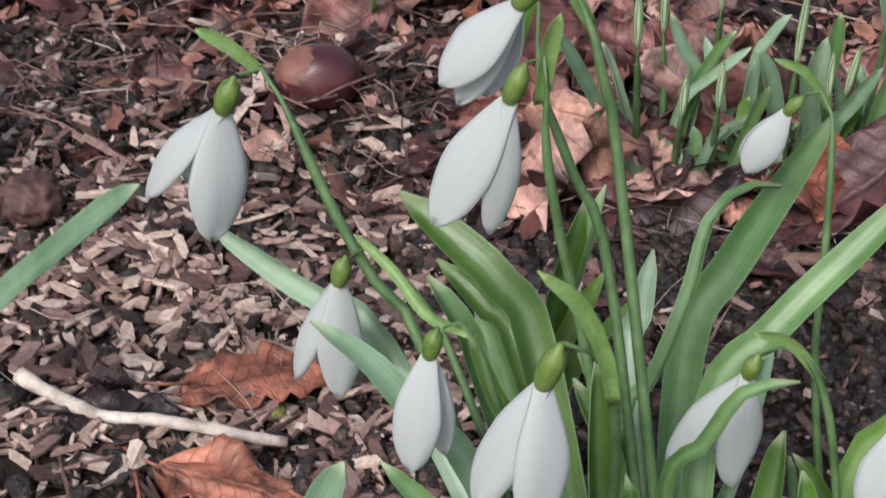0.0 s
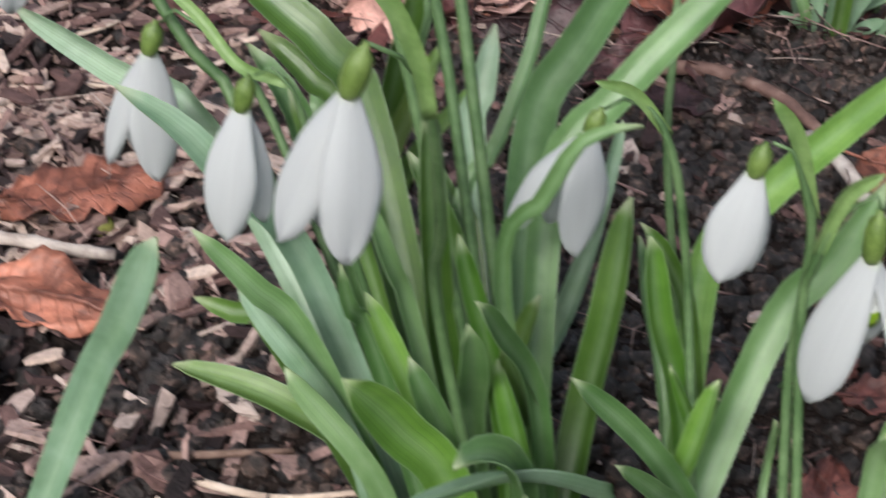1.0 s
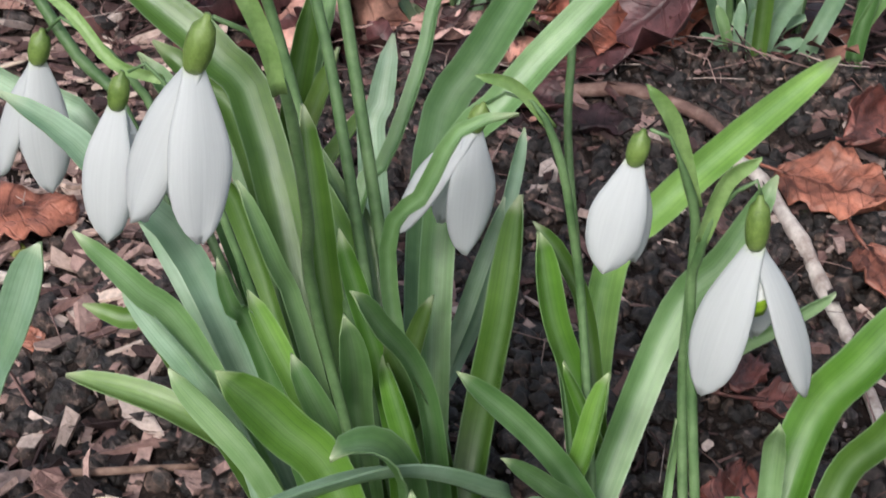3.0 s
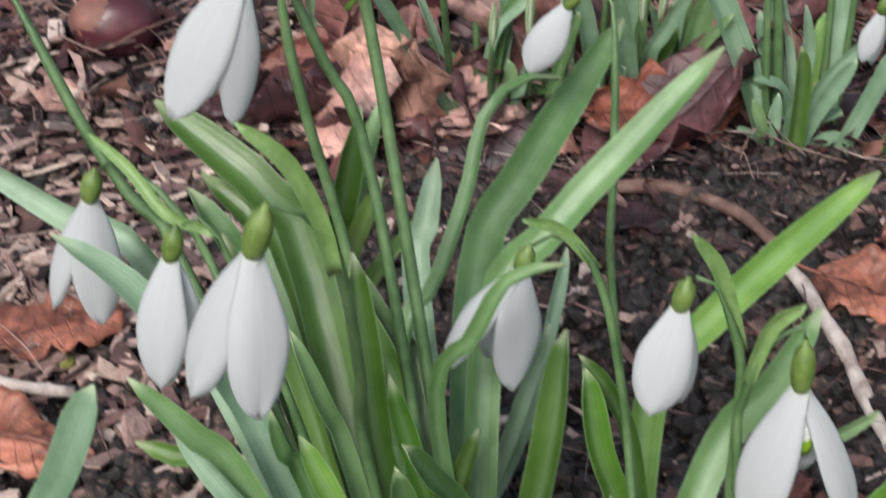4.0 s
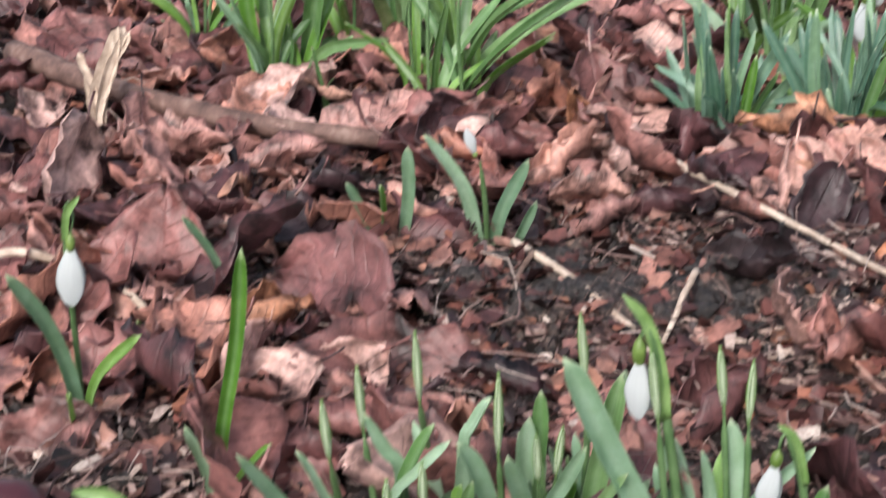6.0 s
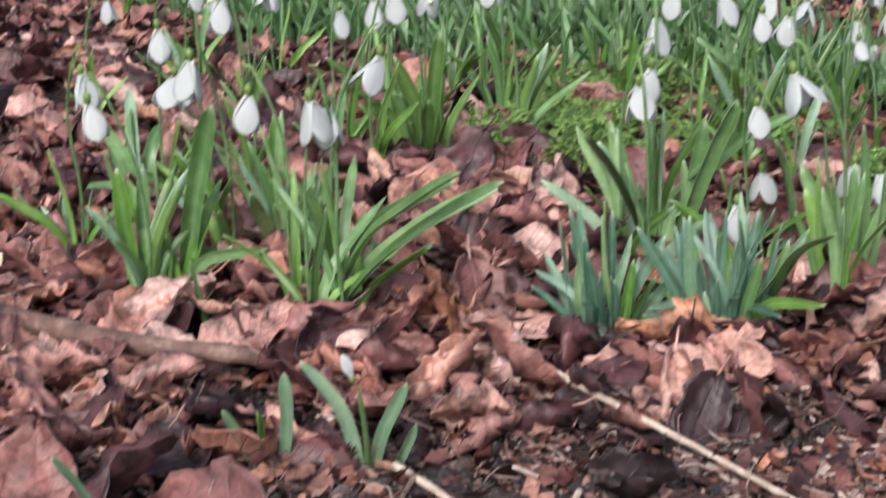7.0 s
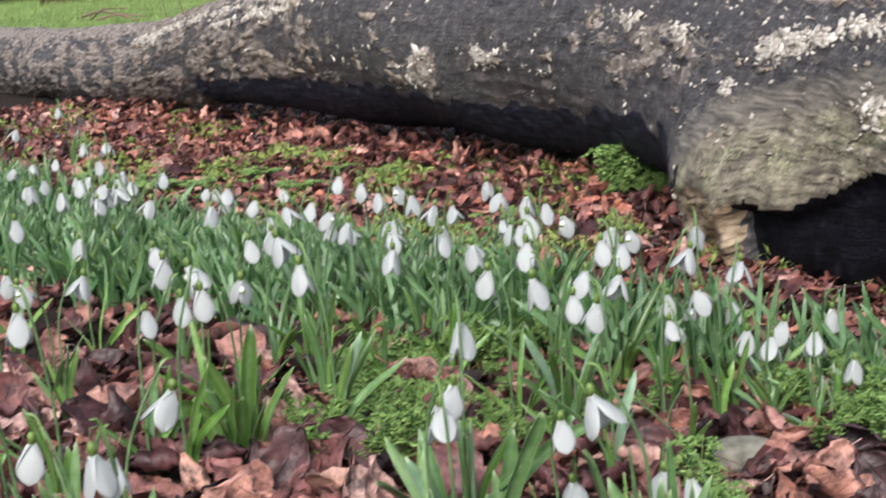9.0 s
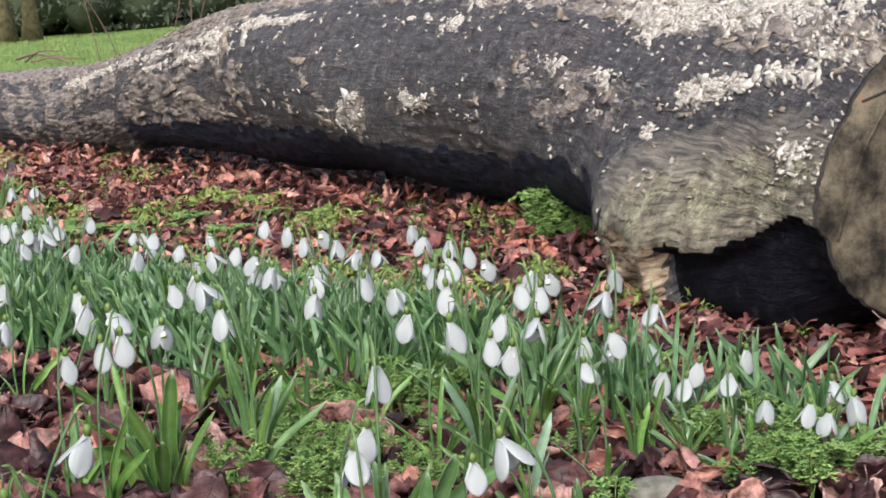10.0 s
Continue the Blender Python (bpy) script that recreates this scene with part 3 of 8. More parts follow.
def make_log_wood():
    """Barkless dark wood with olive bark on its swelling, lichen-grown scale, brown peel and torn tan wood."""
    m, nt, links, b = material("weathered_log", 0.58, 0.45)
    uv = nt.new("ShaderNodeUVMap").outputs[0]

    sway = nt.new("ShaderNodeTexNoise")
    sway.inputs["Scale"].default_value, sway.inputs["Detail"].default_value = 11, 2
    links.new(uv, sway.inputs["Vector"])
    bent = nt.new("ShaderNodeVectorMath")
    bent.operation = "MULTIPLY_ADD"
    links.new(sway.outputs["Color"], bent.inputs[0])
    bent.inputs[1].default_value = (0.03, 0.03, 0)
    links.new(uv, bent.inputs[2])

    def stretched(x, y, detail, rough=0.65):
        s = nt.new("ShaderNodeMapping")
        s.inputs["Scale"].default_value = (x, y, 1)
        links.new(bent.outputs[0], s.inputs[0])
        return noise_tex(nt, links, s.outputs[0], 1.0, detail, rough)

    def worn(name, gain, n, low, high):
        a = nt.new("ShaderNodeAttribute")
        a.attribute_name = name
        v = maths(nt, links, "ADD", a.outputs["Fac"], maths(nt, links, "MULTIPLY", maths(nt, links, "SUBTRACT", n, 0.5), gain))
        return ramp(nt, links, v, [(low, (0, 0, 0)), (high, (1, 1, 1))])

    grain, mid, fine, wide = stretched(16, 190, 6), stretched(42, 60, 8, 0.72), stretched(230, 300, 5, 0.7), stretched(5, 9, 4)
    patch = stretched(48, 70, 9, 0.72)
    rough = maths(nt, links, "ADD", maths(nt, links, "MULTIPLY", grain, 0.2), maths(nt, links, "MULTIPLY", mid, 0.42))
    wood = ramp(nt, links, maths(nt, links, "ADD", rough, maths(nt, links, "MULTIPLY", fine, 0.38)), [(0.37, (0.010, 0.010, 0.013)), (0.45, (0.032, 0.030, 0.035)), (0.53, (0.078, 0.072, 0.076)), (0.60, (0.16, 0.145, 0.14)), (0.67, (0.38, 0.345, 0.32))])
    wood = mix(nt, links, ramp(nt, links, wide, [(0.52, (0, 0, 0)), (0.68, (0.5, 0.5, 0.5))]), wood, mix(nt, links, 1.0, wood, (1.8, 1.45, 1.3), "MULTIPLY"))
    speck = ramp(nt, links, fine, [(0.58, (0, 0, 0)), (0.61, (0.8, 0.8, 0.8))])
    wood = mix(nt, links, mix(nt, links, 1.0, speck, ramp(nt, links, mid, [(0.45, (0, 0, 0)), (0.6, (1, 1, 1))]), "MULTIPLY"), wood, (0.34, 0.30, 0.26))
    crack = ramp(nt, links, stretched(240, 26, 6, 0.72), [(0.40, (0.25, 0.25, 0.27)), (0.47, (1, 1, 1)), (0.60, (1, 1, 1)), (0.68, (2.2, 2.05, 1.95))])
    wood = mix(nt, links, 0.75, wood, crack, "MULTIPLY")
    peel = ramp(nt, links, patch, [(0.36, (0.045, 0.036, 0.033)), (0.45, (0.16, 0.13, 0.115)), (0.55, (0.28, 0.238, 0.21)), (0.66, (0.50, 0.44, 0.39))])
    col = mix(nt, links, worn("brown", 1.9, stretched(15, 56, 8, 0.66), 0.36, 0.40), wood, peel)
    swirl = ramp(nt, links, grain, [(0.34, (0.045, 0.039, 0.035)), (0.48, (0.135, 0.117, 0.100)), (0.6, (0.215, 0.19, 0.16)), (0.72, (0.32, 0.29, 0.25))])
    col = mix(nt, links, worn("burl", 0.7, mid, 0.16, 0.34), col, swirl)
    olive = ramp(nt, links, mid, [(0.35, (0.040, 0.033, 0.026)), (0.43, (0.115, 0.098, 0.076)), (0.52, (0.190, 0.167, 0.126)), (0.61, (0.29, 0.262, 0.20)), (0.72, (0.56, 0.52, 0.43))])
    olive = mix(nt, links, 0.7, olive, ramp(nt, links, grain, [(0.38, (0.14, 0.13, 0.12)), (0.45, (0.85, 0.84, 0.82)), (0.62, (1.4, 1.37, 1.32))]), "MULTIPLY")
    moss = ramp(nt, links, fine, [(0.5, (0, 0, 0)), (0.62, (0.8, 0.8, 0.8))])
    olive = mix(nt, links, mix(nt, links, 1.0, moss, ramp(nt, links, stretched(14, 16, 4), [(0.48, (0, 0, 0)), (0.6, (1, 1, 1))]), "MULTIPLY"), olive, (0.40, 0.43, 0.22))
    col = mix(nt, links, worn("burl", 1.0, patch, 0.56, 0.66), col, olive)
    wet_and_shade = ramp(nt, links, mid, [(0.35, (0.009, 0.010, 0.017)), (0.55, (0.023, 0.025, 0.040)), (0.72, (0.068, 0.068, 0.084))])
    # near-black: shade of the hollow under the lip, painted into the wood
    hollow_shade = ramp(nt, links, mid, [(0.35, (0.002, 0.002, 0.003)), (0.58, (0.008, 0.008, 0.013)), (0.74, (0.04, 0.04, 0.05))])
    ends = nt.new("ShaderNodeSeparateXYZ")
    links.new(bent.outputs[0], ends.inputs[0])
    # painted shade by the sawn end, navy wet wood beyond
    wet_and_shade = mix(nt, links, ramp(nt, links, ends.outputs[0], [(0.27, (0, 0, 0)), (0.33, (1, 1, 1))]), hollow_shade, wet_and_shade)
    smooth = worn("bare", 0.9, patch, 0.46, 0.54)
    col = mix(nt, links, smooth, col, wet_and_shade)
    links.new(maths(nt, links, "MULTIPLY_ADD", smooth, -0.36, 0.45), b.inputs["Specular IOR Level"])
    tan = ramp(nt, links, stretched(26, 130, 7, 0.7), [(0.40, (0.03, 0.02, 0.013)), (0.46, (0.24, 0.17, 0.11)), (0.55, (0.46, 0.36, 0.25)), (0.7, (0.60, 0.50, 0.37))])
    col = mix(nt, links, worn("torn", 0.5, mid, 0.45, 0.55), col, tan)
    pale = ramp(nt, links, fine, [(0.36, (0.10, 0.08, 0.068)), (0.47, (0.40, 0.355, 0.31)), (0.60, (0.74, 0.69, 0.62))])
    col = mix(nt, links, worn("lichen", 2.0, stretched(22, 44, 8, 0.70), 0.58, 0.61), col, pale)
    links.new(col, b.inputs["Base Color"])
    bump(nt, links, b, maths(nt, links, "ADD", maths(nt, links, "ADD", mid, grain), maths(nt, links, "MULTIPLY", fine, 0.5)), 0.9, 0.0045)
    return m


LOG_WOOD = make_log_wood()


def build_trunk():
    line = curve_through(TRUNK_LINE, 60)
    ways = tangents(line)
    root = tagged(new("fallen_log"), "fallen tree trunk with dark flaking bark and a sawn end", "log")
    root.location = (0.77, 2.1, 0.0)
    bpy.context.view_layer.update()
    bm = bmesh.new()
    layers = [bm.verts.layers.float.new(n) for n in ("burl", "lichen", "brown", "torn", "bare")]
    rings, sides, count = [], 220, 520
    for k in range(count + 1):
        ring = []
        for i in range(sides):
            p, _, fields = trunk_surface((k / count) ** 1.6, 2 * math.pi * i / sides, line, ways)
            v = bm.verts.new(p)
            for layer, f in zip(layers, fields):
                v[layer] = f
            ring.append(v)
        rings.append(ring)
    uv = bm.loops.layers.uv.new()
    for k, (a, b) in enumerate(zip(rings, rings[1:])):
        for i in range(sides):
            j = (i + 1) % sides
            face = bm.faces.new((a[i], b[i], b[j], a[j]))
            for loop, (q, w) in zip(face.loops, ((k, i), (k + 1, i), (k + 1, i + 1), (k, i + 1))):
                loop[uv].uv = ((q / count) ** 1.6 * LOG_LONG, w / sides * 2 * math.pi * LOG_GIRTH)
    bm.faces.new(rings[-1][::-1])
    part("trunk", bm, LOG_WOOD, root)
    bm = bmesh.new()
    rim = [trunk_surface(0, 2 * math.pi * i / sides, line, ways)[0] for i in range(sides)]
    centre = sum(rim, Vector()) / sides
    out = (line[0] - line[1]).normalized()
    layers = []
    for r in (1.0, 0.99, 0.985, 0.8, 0.6, 0.4, 0.2, 0.06):
        layers.append([bm.verts.new(centre.lerp(p, r) + out * (0.001 + (0.004 if r < 0.99 else 0) + 0.0025 * noise.noise(p * 9 * r))) for p in rim])
    for n, (a, b) in enumerate(zip(layers, layers[1:])):
        for i in range(sides):
            bm.faces.new((a[i], a[(i + 1) % sides], b[(i + 1) % sides], b[i])).material_index = 1 if n < 2 else 0
    bm.faces.new(layers[-1])
    face = part("sawn_face", bm, (CUT_WOOD, BARK), root, "weathered brown sawn face")
    # the ridge and the groove that the saw left
    for name, mat, start, end, r in (("saw_ridge", CUT_WOOD, 3.45, 1.9, 0.0018), ("saw_groove", BARK, 2.45, 0.9, 0.0012)):
        bm = bmesh.new()
        a, b = (rim[int(q / (2 * math.pi) * sides)] for q in (start, end))
        tube(bm, curve_through([a.lerp(centre, 0.06) + out * 0.006, a.lerp(b, 0.35) + out * 0.006 + Vector((0, 0, 0.006)), a.lerp(b, 0.6) + out * 0.006, b.lerp(centre, 0.1) + out * 0.006], 20), r, 6)
        part(name, bm, mat, face)
    return root, line, ways


FALLEN_TRUNK, TRUNK_WAY, TRUNK_TANGENTS = build_trunk()

# ---- snowdrops ----
def snowdrop_root(label, at, name="snowdrop"):
    root = new(name)
    root.location = at
    root.empty_display_size = 0.01
    bpy.context.view_layer.update()
    return tagged(root, label, "snowdrop", "snowdrops of the near clump")


def blade(plant, mat, width, *points, flat=False, broad=0.10, face=None):
    twist = rng.uniform(-35, 35) * (0.3 if flat else 1)
    long = sum((Vector(a) - Vector(b)).length for a, b in zip(points, points[1:]))
    return part("leaf", blade_mesh(points, min(width * 1.04, broad * long), face or (rng.uniform(-0.45, 0.45) * (0.2 if flat else 1), -0.7, 0.8), twist, 24, rng.uniform(0.42, 0.8), 0.0008, rng.uniform(0.14, 0.26)), mat, plant)


def scape(plant, radius, *points):
    bm = bmesh.new()
    line = curve_through(points, 26)
    tube(bm, line, lambda u: radius * (1.15 - 0.25 * u) * (0.42 if u > 0.93 else (1 - 0.58 * max(0, u - 0.86) / 0.07 if u > 0.86 else 1)), 8)
    return part("stem", bm, STEM, plant)


def sheath(plant, width, *points):
    return part("sheath", blade_mesh(points, width, (0.2, -0.9, 0.3), 0, 12, 0.5, 0.0008, 0.35, 0.8), SPATHE, plant)


def petal_mesh(length, width, bulge=0.10, n=14, m=8, wide=0.56, blunt=0.50):
    """One outer petal: a cupped, egg-shaped shell with a rounded tip that hangs from the origin down -z and faces +x."""
    bm = bmesh.new()
    uv = bm.loops.layers.uv.new()
    layers, marks, seed = [], {}, rng.uniform(0, 90)
    for back in (0, 1):
        rows = []
        for i in range(n + 1):
            u = i / n
            swell = 0.30 + 0.70 * math.sin(math.pi * 0.5 * min(u / wide, 1)) ** 1.1
            end = max(1 - max((u - blunt) / (1 - blunt), 0) ** 2.2, 0) ** 0.62
            w = max(width * 0.5 * swell * end, width * 0.05)
            out = bulge * length * math.sin(math.pi * min(u * 0.95, 1)) ** 0.85
            row = []
            for j in range(m + 1):
                c = 2 * j / m - 1
                a = 1.05 * c
                crease = 0.030 * width * noise.noise(Vector((c * 1.7, u * 1.5, seed)))
                x = out + 0.48 * w * (math.cos(a) - 1) - (0.0004 if back else 0) + 3.0 * crease * u
                y = w * math.sin(a) / math.sin(1.05) * (1 + 0.10 * noise.noise(Vector((u * 3.1, seed, 1 if c > 0 else 4)))) + width * 0.06 * u * u * noise.noise(Vector((seed, 3, 1)))
                row.append(bm.verts.new((x, y, -u * length)))
                marks[row[-1]] = (j / m, u)
            rows.append(row)
        layers.append(rows)
    front, back = layers
    for i in range(n):
        for j in range(m):
            bm.faces.new((front[i][j], front[i + 1][j], front[i + 1][j + 1], front[i][j + 1]))
            bm.faces.new((back[i][j], back[i][j + 1], back[i + 1][j + 1], back[i + 1][j]))
        for j, flip in ((0, False), (m, True)):
            quad = (front[i][j], back[i][j], back[i + 1][j], front[i + 1][j])
            bm.faces.new(quad[::-1] if flip else quad)
    for i, flip in ((0, True), (n, False)):
        for j in range(m):
            quad = (front[i][j], back[i][j], back[i][j + 1], front[i][j + 1])
            bm.faces.new(quad[::-1] if flip else quad)
    for face in bm.faces:
        for loop in face.loops:
            loop[uv].uv = marks[loop.vert]
    return bm


def lathe(bm, profile, sides=12, mat=0):
    """Turns (radius, height) pairs round the z axis."""
    rings = [[bm.verts.new((r * math.cos(a), r * math.sin(a), z)) for a in (2 * math.pi * i / sides for i in range(sides))] for r, z in profile]
    for k, (a, b) in enumerate(zip(rings, rings[1:])):
        for i in range(sides):
            bm.faces.new((a[i], b[i], b[(i + 1) % sides], a[(i + 1) % sides])).material_index = mat if isinstance(mat, int) else mat[k]
    bm.faces.new(rings[0]).material_index = mat if isinstance(mat, int) else mat[0]
    bm.faces.new(rings[-1][::-1]).material_index = mat if isinstance(mat, int) else mat[-1]


def frame_of(down, outward):
    """The turn that takes -z to down and +x as near to outward as can be."""
    z = -Vector(down).normalized()
    x = Vector(outward)
    x = (x - z * x.dot(z)).normalized()
    return Matrix((x, z.cross(x), z)).transposed().to_4x4()


def bloom(plant, top, under, ovary_radius, petals, parted=False):
    """A nodding flower: the ovary from top to under, and petals as (tip, width, whether it faces the walk)."""
    a, b = Vector(top), Vector(under)
    axis = (b - a).normalized()
    size = max((Vector(p[0]) - b).length for p in petals)
    bm = bmesh.new()
    cup, wide = (size * 0.42, size * 0.52) if parted else (size * 0.36, size * 0.5)
    lathe(bm, [(0.0004, -0.3 * cup), (0.09 * wide, -0.5 * cup), (0.15 * wide, -0.72 * cup), (0.14 * wide, -0.88 * cup), (0.115 * wide, -cup), (0.10 * wide, -0.95 * cup), (0.12 * wide, -0.6 * cup)], 12, (0, 0, 1, 1, 1, 0, 0))
    mean = sum((Vector(p[0]) for p in petals), Vector()) / len(petals) - b
    bmesh.ops.transform(bm, matrix=Matrix.Translation(b) @ frame_of(mean, (1, 0.2, 0)), verts=bm.verts)
    flower = part("flower", bm, (PETAL_IN, MARK), plant, "nodding white snowdrop flower")
    centre = mean.normalized()
    for tip, width, faces in petals:
        way = Vector(tip) - b
        aside = way - centre * way.dot(centre)
        outward = aside * (0.9 / max(size * 0.3, 1e-4)) + Vector((0, -0.8, 0.5)) * (1 if faces else -1)
        bm = petal_mesh(way.length * 1.02, width, rng.uniform(0.08, 0.12))
        bmesh.ops.transform(bm, matrix=Matrix.Translation(b - axis * 0.0006) @ frame_of(way, outward), verts=bm.verts)
        part("petal", bm, PETAL, flower)
    bm = bmesh.new()
    h, r = (b - a).length, ovary_radius
    lathe(bm, [(0.22 * r, 0.02 * h), (0.35 * r, -0.10 * h), (0.80 * r, -0.22 * h), (r, -0.48 * h), (0.98 * r, -0.72 * h), (0.8 * r, -0.93 * h), (0.6 * r, -1.02 * h)], 14)
    bmesh.ops.transform(bm, matrix=Matrix.Translation(a) @ frame_of(axis, (1, 0, 0)), verts=bm.verts)
    part("ovary", bm, OVARY, flower, "smooth green ovary")
    return flower


def bud_plant(tip, base, *points):
    """An upright bud: a stem that ends in a pale pointed sheath with white showing in it."""
    plant = snowdrop_root("upright snowdrop bud, white between two pale green sheaths", base)
    plant["group"] = "snowdrops of the bud clump"
    line = [Vector(base), *map(Vector, points)]
    scape(plant, 0.00115, *line)
    top, end = line[-1], Vector(tip)
    way = end - top
    bm = bmesh.new()
    tube(bm, [top.lerp(end, k / 10 * 0.97) for k in range(11)], lambda u: 0.0010 * math.sin(math.pi * (0.12 + 0.84 * u)) ** 0.7 + 0.0002, 8)
    part("bud", bm, PETAL, plant, "narrow white bud")
    for k in (-1, 1):
        side = Vector((0.0007 * k, -0.0004, 0))
        bm = blade_mesh((top - way * 0.1, top + way * 0.35 + side * 1.2, top + way * 0.75 + side * 0.9, end + way * 0.06), 0.0016, (k, -0.5, 0.2), 0, 10, 0.35, 0.0006, 0.5)
        part("sheath", bm, SPATHE, plant)
    return plant


def tuft(at, count, height, reach, width, mat, lean=0):
    """A clump of strap leaves that fan out of one spot."""
    x, y = at
    base = Vector((x, y, ground_z(x, y) - 0.004))
    root = snowdrop_root("dense tuft of green snowdrop leaves standing in dead leaves", base, "snowdrop_tuft")
    root["group"] = "tufts of snowdrop leaves"
    for k in range(count):
        a = rng.uniform(0, 2 * math.pi)
        d = rng.uniform(0.05, 1.0)
        h = height * rng.uniform(0.45, 1.1) * (1 - 0.2 * d)
        r0, r1 = reach * 0.5 * math.sqrt(rng.random()), reach * (0.3 + 1.0 * d)
        out = Vector((math.cos(a), math.sin(a), 0))
        foot = base + out * r0
        bend = out * (r1 - r0) + Vector((lean, 0, 0)) * height
        droop = rng.random() < 0.16
        sway = Vector((rng.uniform(-0.12, 0.12), rng.uniform(-0.12, 0.12), 0)) * h
        pts = [foot, foot + bend * 0.22 + sway + Vector((0, 0, h * 0.5)), foot + bend * (1.6 if droop else 1.0) + sway * rng.uniform(0.5, 2) + Vector((0, 0, h * (0.66 if droop else 1.0)))]
        mesh = blade_mesh(pts, width * rng.uniform(0.6, 1.1), (rng.uniform(-0.8, 0.8), -0.7, 0.5), rng.uniform(-60, 60), 12, 0.3, 0.0007, rng.uniform(0.22, 0.4), 0.8)
        part("leaf", mesh, mat if rng.random() < 0.75 else rng.choice((BLADE, BLADE_BRIGHT, BLADE_BLUE)), root)
    return root


def lone_blade(width, *points):
    root = snowdrop_root("long arching pale green snowdrop leaf", points[0])
    root["group"] = "tufts of snowdrop leaves"
    blade(root, BLADE, width, *points)


# ---- the drift: a few plants built in full, then copied ----
DRIFT_H = 0.118


def drift_prototype(kind, high=DRIFT_H):
    """One plant of the drift round its own foot: a stem, a sheath, a flower whose middle hangs at the height high, and leaves."""
    root = snowdrop_root(("white snowdrop in full flower in the drift", "snowdrop with parted petals in the drift", "snowdrop with a closed white flower in the drift")[kind % 3], (0, 0, 0))
    root["group"] = "drift of snowdrops"
    hang = Vector((0.014 + 0.004 * (kind % 4), 0, high))
    top = hang + Vector((0.001, 0, 0.0155))
    knee = top + Vector((-0.005, 0, 0.007))
    scape(root, 0.00095, (0, 0, -0.004), (rng.uniform(-0.004, 0.004), rng.uniform(-0.004, 0.004), 0.42 * high), (0.002, 0, 0.85 * high), knee, top + Vector((0.001, 0, 0.004)), top)
    sheath(root, 0.0018, knee + Vector((-0.004, 0, -0.012)), knee + Vector((0, 0.001, 0.001)), top + Vector((0.001, 0.002, 0.011)))
    under = top + Vector((0, 0, -0.006))
    spread_out = (0.0064, 0.0080, 0.0054, 0.0098, 0.0060, 0.0086, 0.0056, 0.0072)[kind % 8]
    tilt = Matrix.Rotation(radians((0, 16, -8, 24, 8, -20, 12, 30)[kind % 8]), 3, "Y")
    petals = []
    for k in range(3):
        a = 2 * math.pi * k / 3 + kind
        out = Vector((math.cos(a), math.sin(a), 0))
        petals.append((under + tilt @ (out * (spread_out + 0.0012) + Vector((0, 0, -0.0234 + spread_out * 0.35))), 0.0136 + 0.0008 * (kind % 3), tilt @ out))
    bm = bmesh.new()
    lathe(bm, [(0.0004, -0.004), (0.0020, -0.006), (0.0027, -0.0085), (0.0023, -0.010), (0.0016, -0.0095)], 10, (0, 0, 1, 0, 0))
    bmesh.ops.translate(bm, vec=under, verts=bm.verts)
    flower = part("flower", bm, (PETAL_IN, MARK), root, "nodding white snowdrop flower")
    for tip, width, out in petals:
        way = tip - under
        bm = petal_mesh(way.length, width, 0.070, 10, 6, 0.66, 0.54)
        bmesh.ops.transform(bm, matrix=Matrix.Translation(under) @ frame_of(way, out), verts=bm.verts)
        part("petal", bm, PETAL, flower)
    bm = bmesh.new()
    lathe(bm, [(0.0007, 0.0002), (0.0020, -0.0012), (0.0024, -0.0032), (0.0017, -0.0064)], 10)
    bmesh.ops.translate(bm, vec=top, verts=bm.verts)
    part("ovary", bm, OVARY, flower)
    drift_leaves(root, 4, 0.082 if high > 0.1 else 0.055)
    return root


def drift_leaves(root, count, height):
    for k in range(count):
        a = rng.uniform(0, 2 * math.pi)
        out = Vector((math.cos(a), math.sin(a), 0))
        h, r = height * rng.uniform(0.55, 1.1), rng.uniform(0.008, 0.055)
        pts = [out * 0.002 + Vector((0, 0, -0.004)), out * r * 0.25 + Vector((0, 0, h * 0.5)), out * r + Vector((0, 0, h))]
        part("leaf", blade_mesh(pts, rng.uniform(0.0044, 0.0074), (rng.uniform(-0.8, 0.8), -0.7, 0.5), rng.uniform(-60, 60), 9, 0.3, 0.0007, rng.uniform(0.2, 0.35)), rng.choice((BLADE, BLADE_BRIGHT, BLADE_BLUE, BLADE_DEEP, BLADE_DEEP)), root)


def leafy_prototype(kind):
    root = snowdrop_root("leafy snowdrop without a flower in the drift", (0, 0, 0))
    root["group"] = "drift of snowdrops"
    drift_leaves(root, 5, 0.085 + 0.01 * kind)
    return root


def bud_prototype(kind):
    tip = (0.004 * (kind - 1), 0.002, 0.086 + 0.008 * kind)
    root = bud_plant(tip, (0, 0, -0.004), (0.001, 0, 0.035), (tip[0] * 0.8, 0, tip[2] - 0.017))
    root["group"] = "drift of snowdrops"
    drift_leaves(root, 3, 0.075)
    return root


DRIFT_KINDS = [drift_prototype(k) for k in range(8)]
SHORT_KINDS = [drift_prototype(k, 0.062) for k in (1, 2, 4)]
LEAFY_KINDS = [leafy_prototype(k) for k in range(4)]
BUD_KINDS = [bud_prototype(k) for k in range(3)]
USED_KINDS = set()


def set_copy(kinds, m):
    """Puts a copy of one of the kinds at m; the first of each kind is the built one itself."""
    ob = rng.choice(kinds)
    if ob.name in USED_KINDS:
        return copy_thing(ob, m)
    USED_KINDS.add(ob.name)
    ob.matrix_basis = m
    return ob


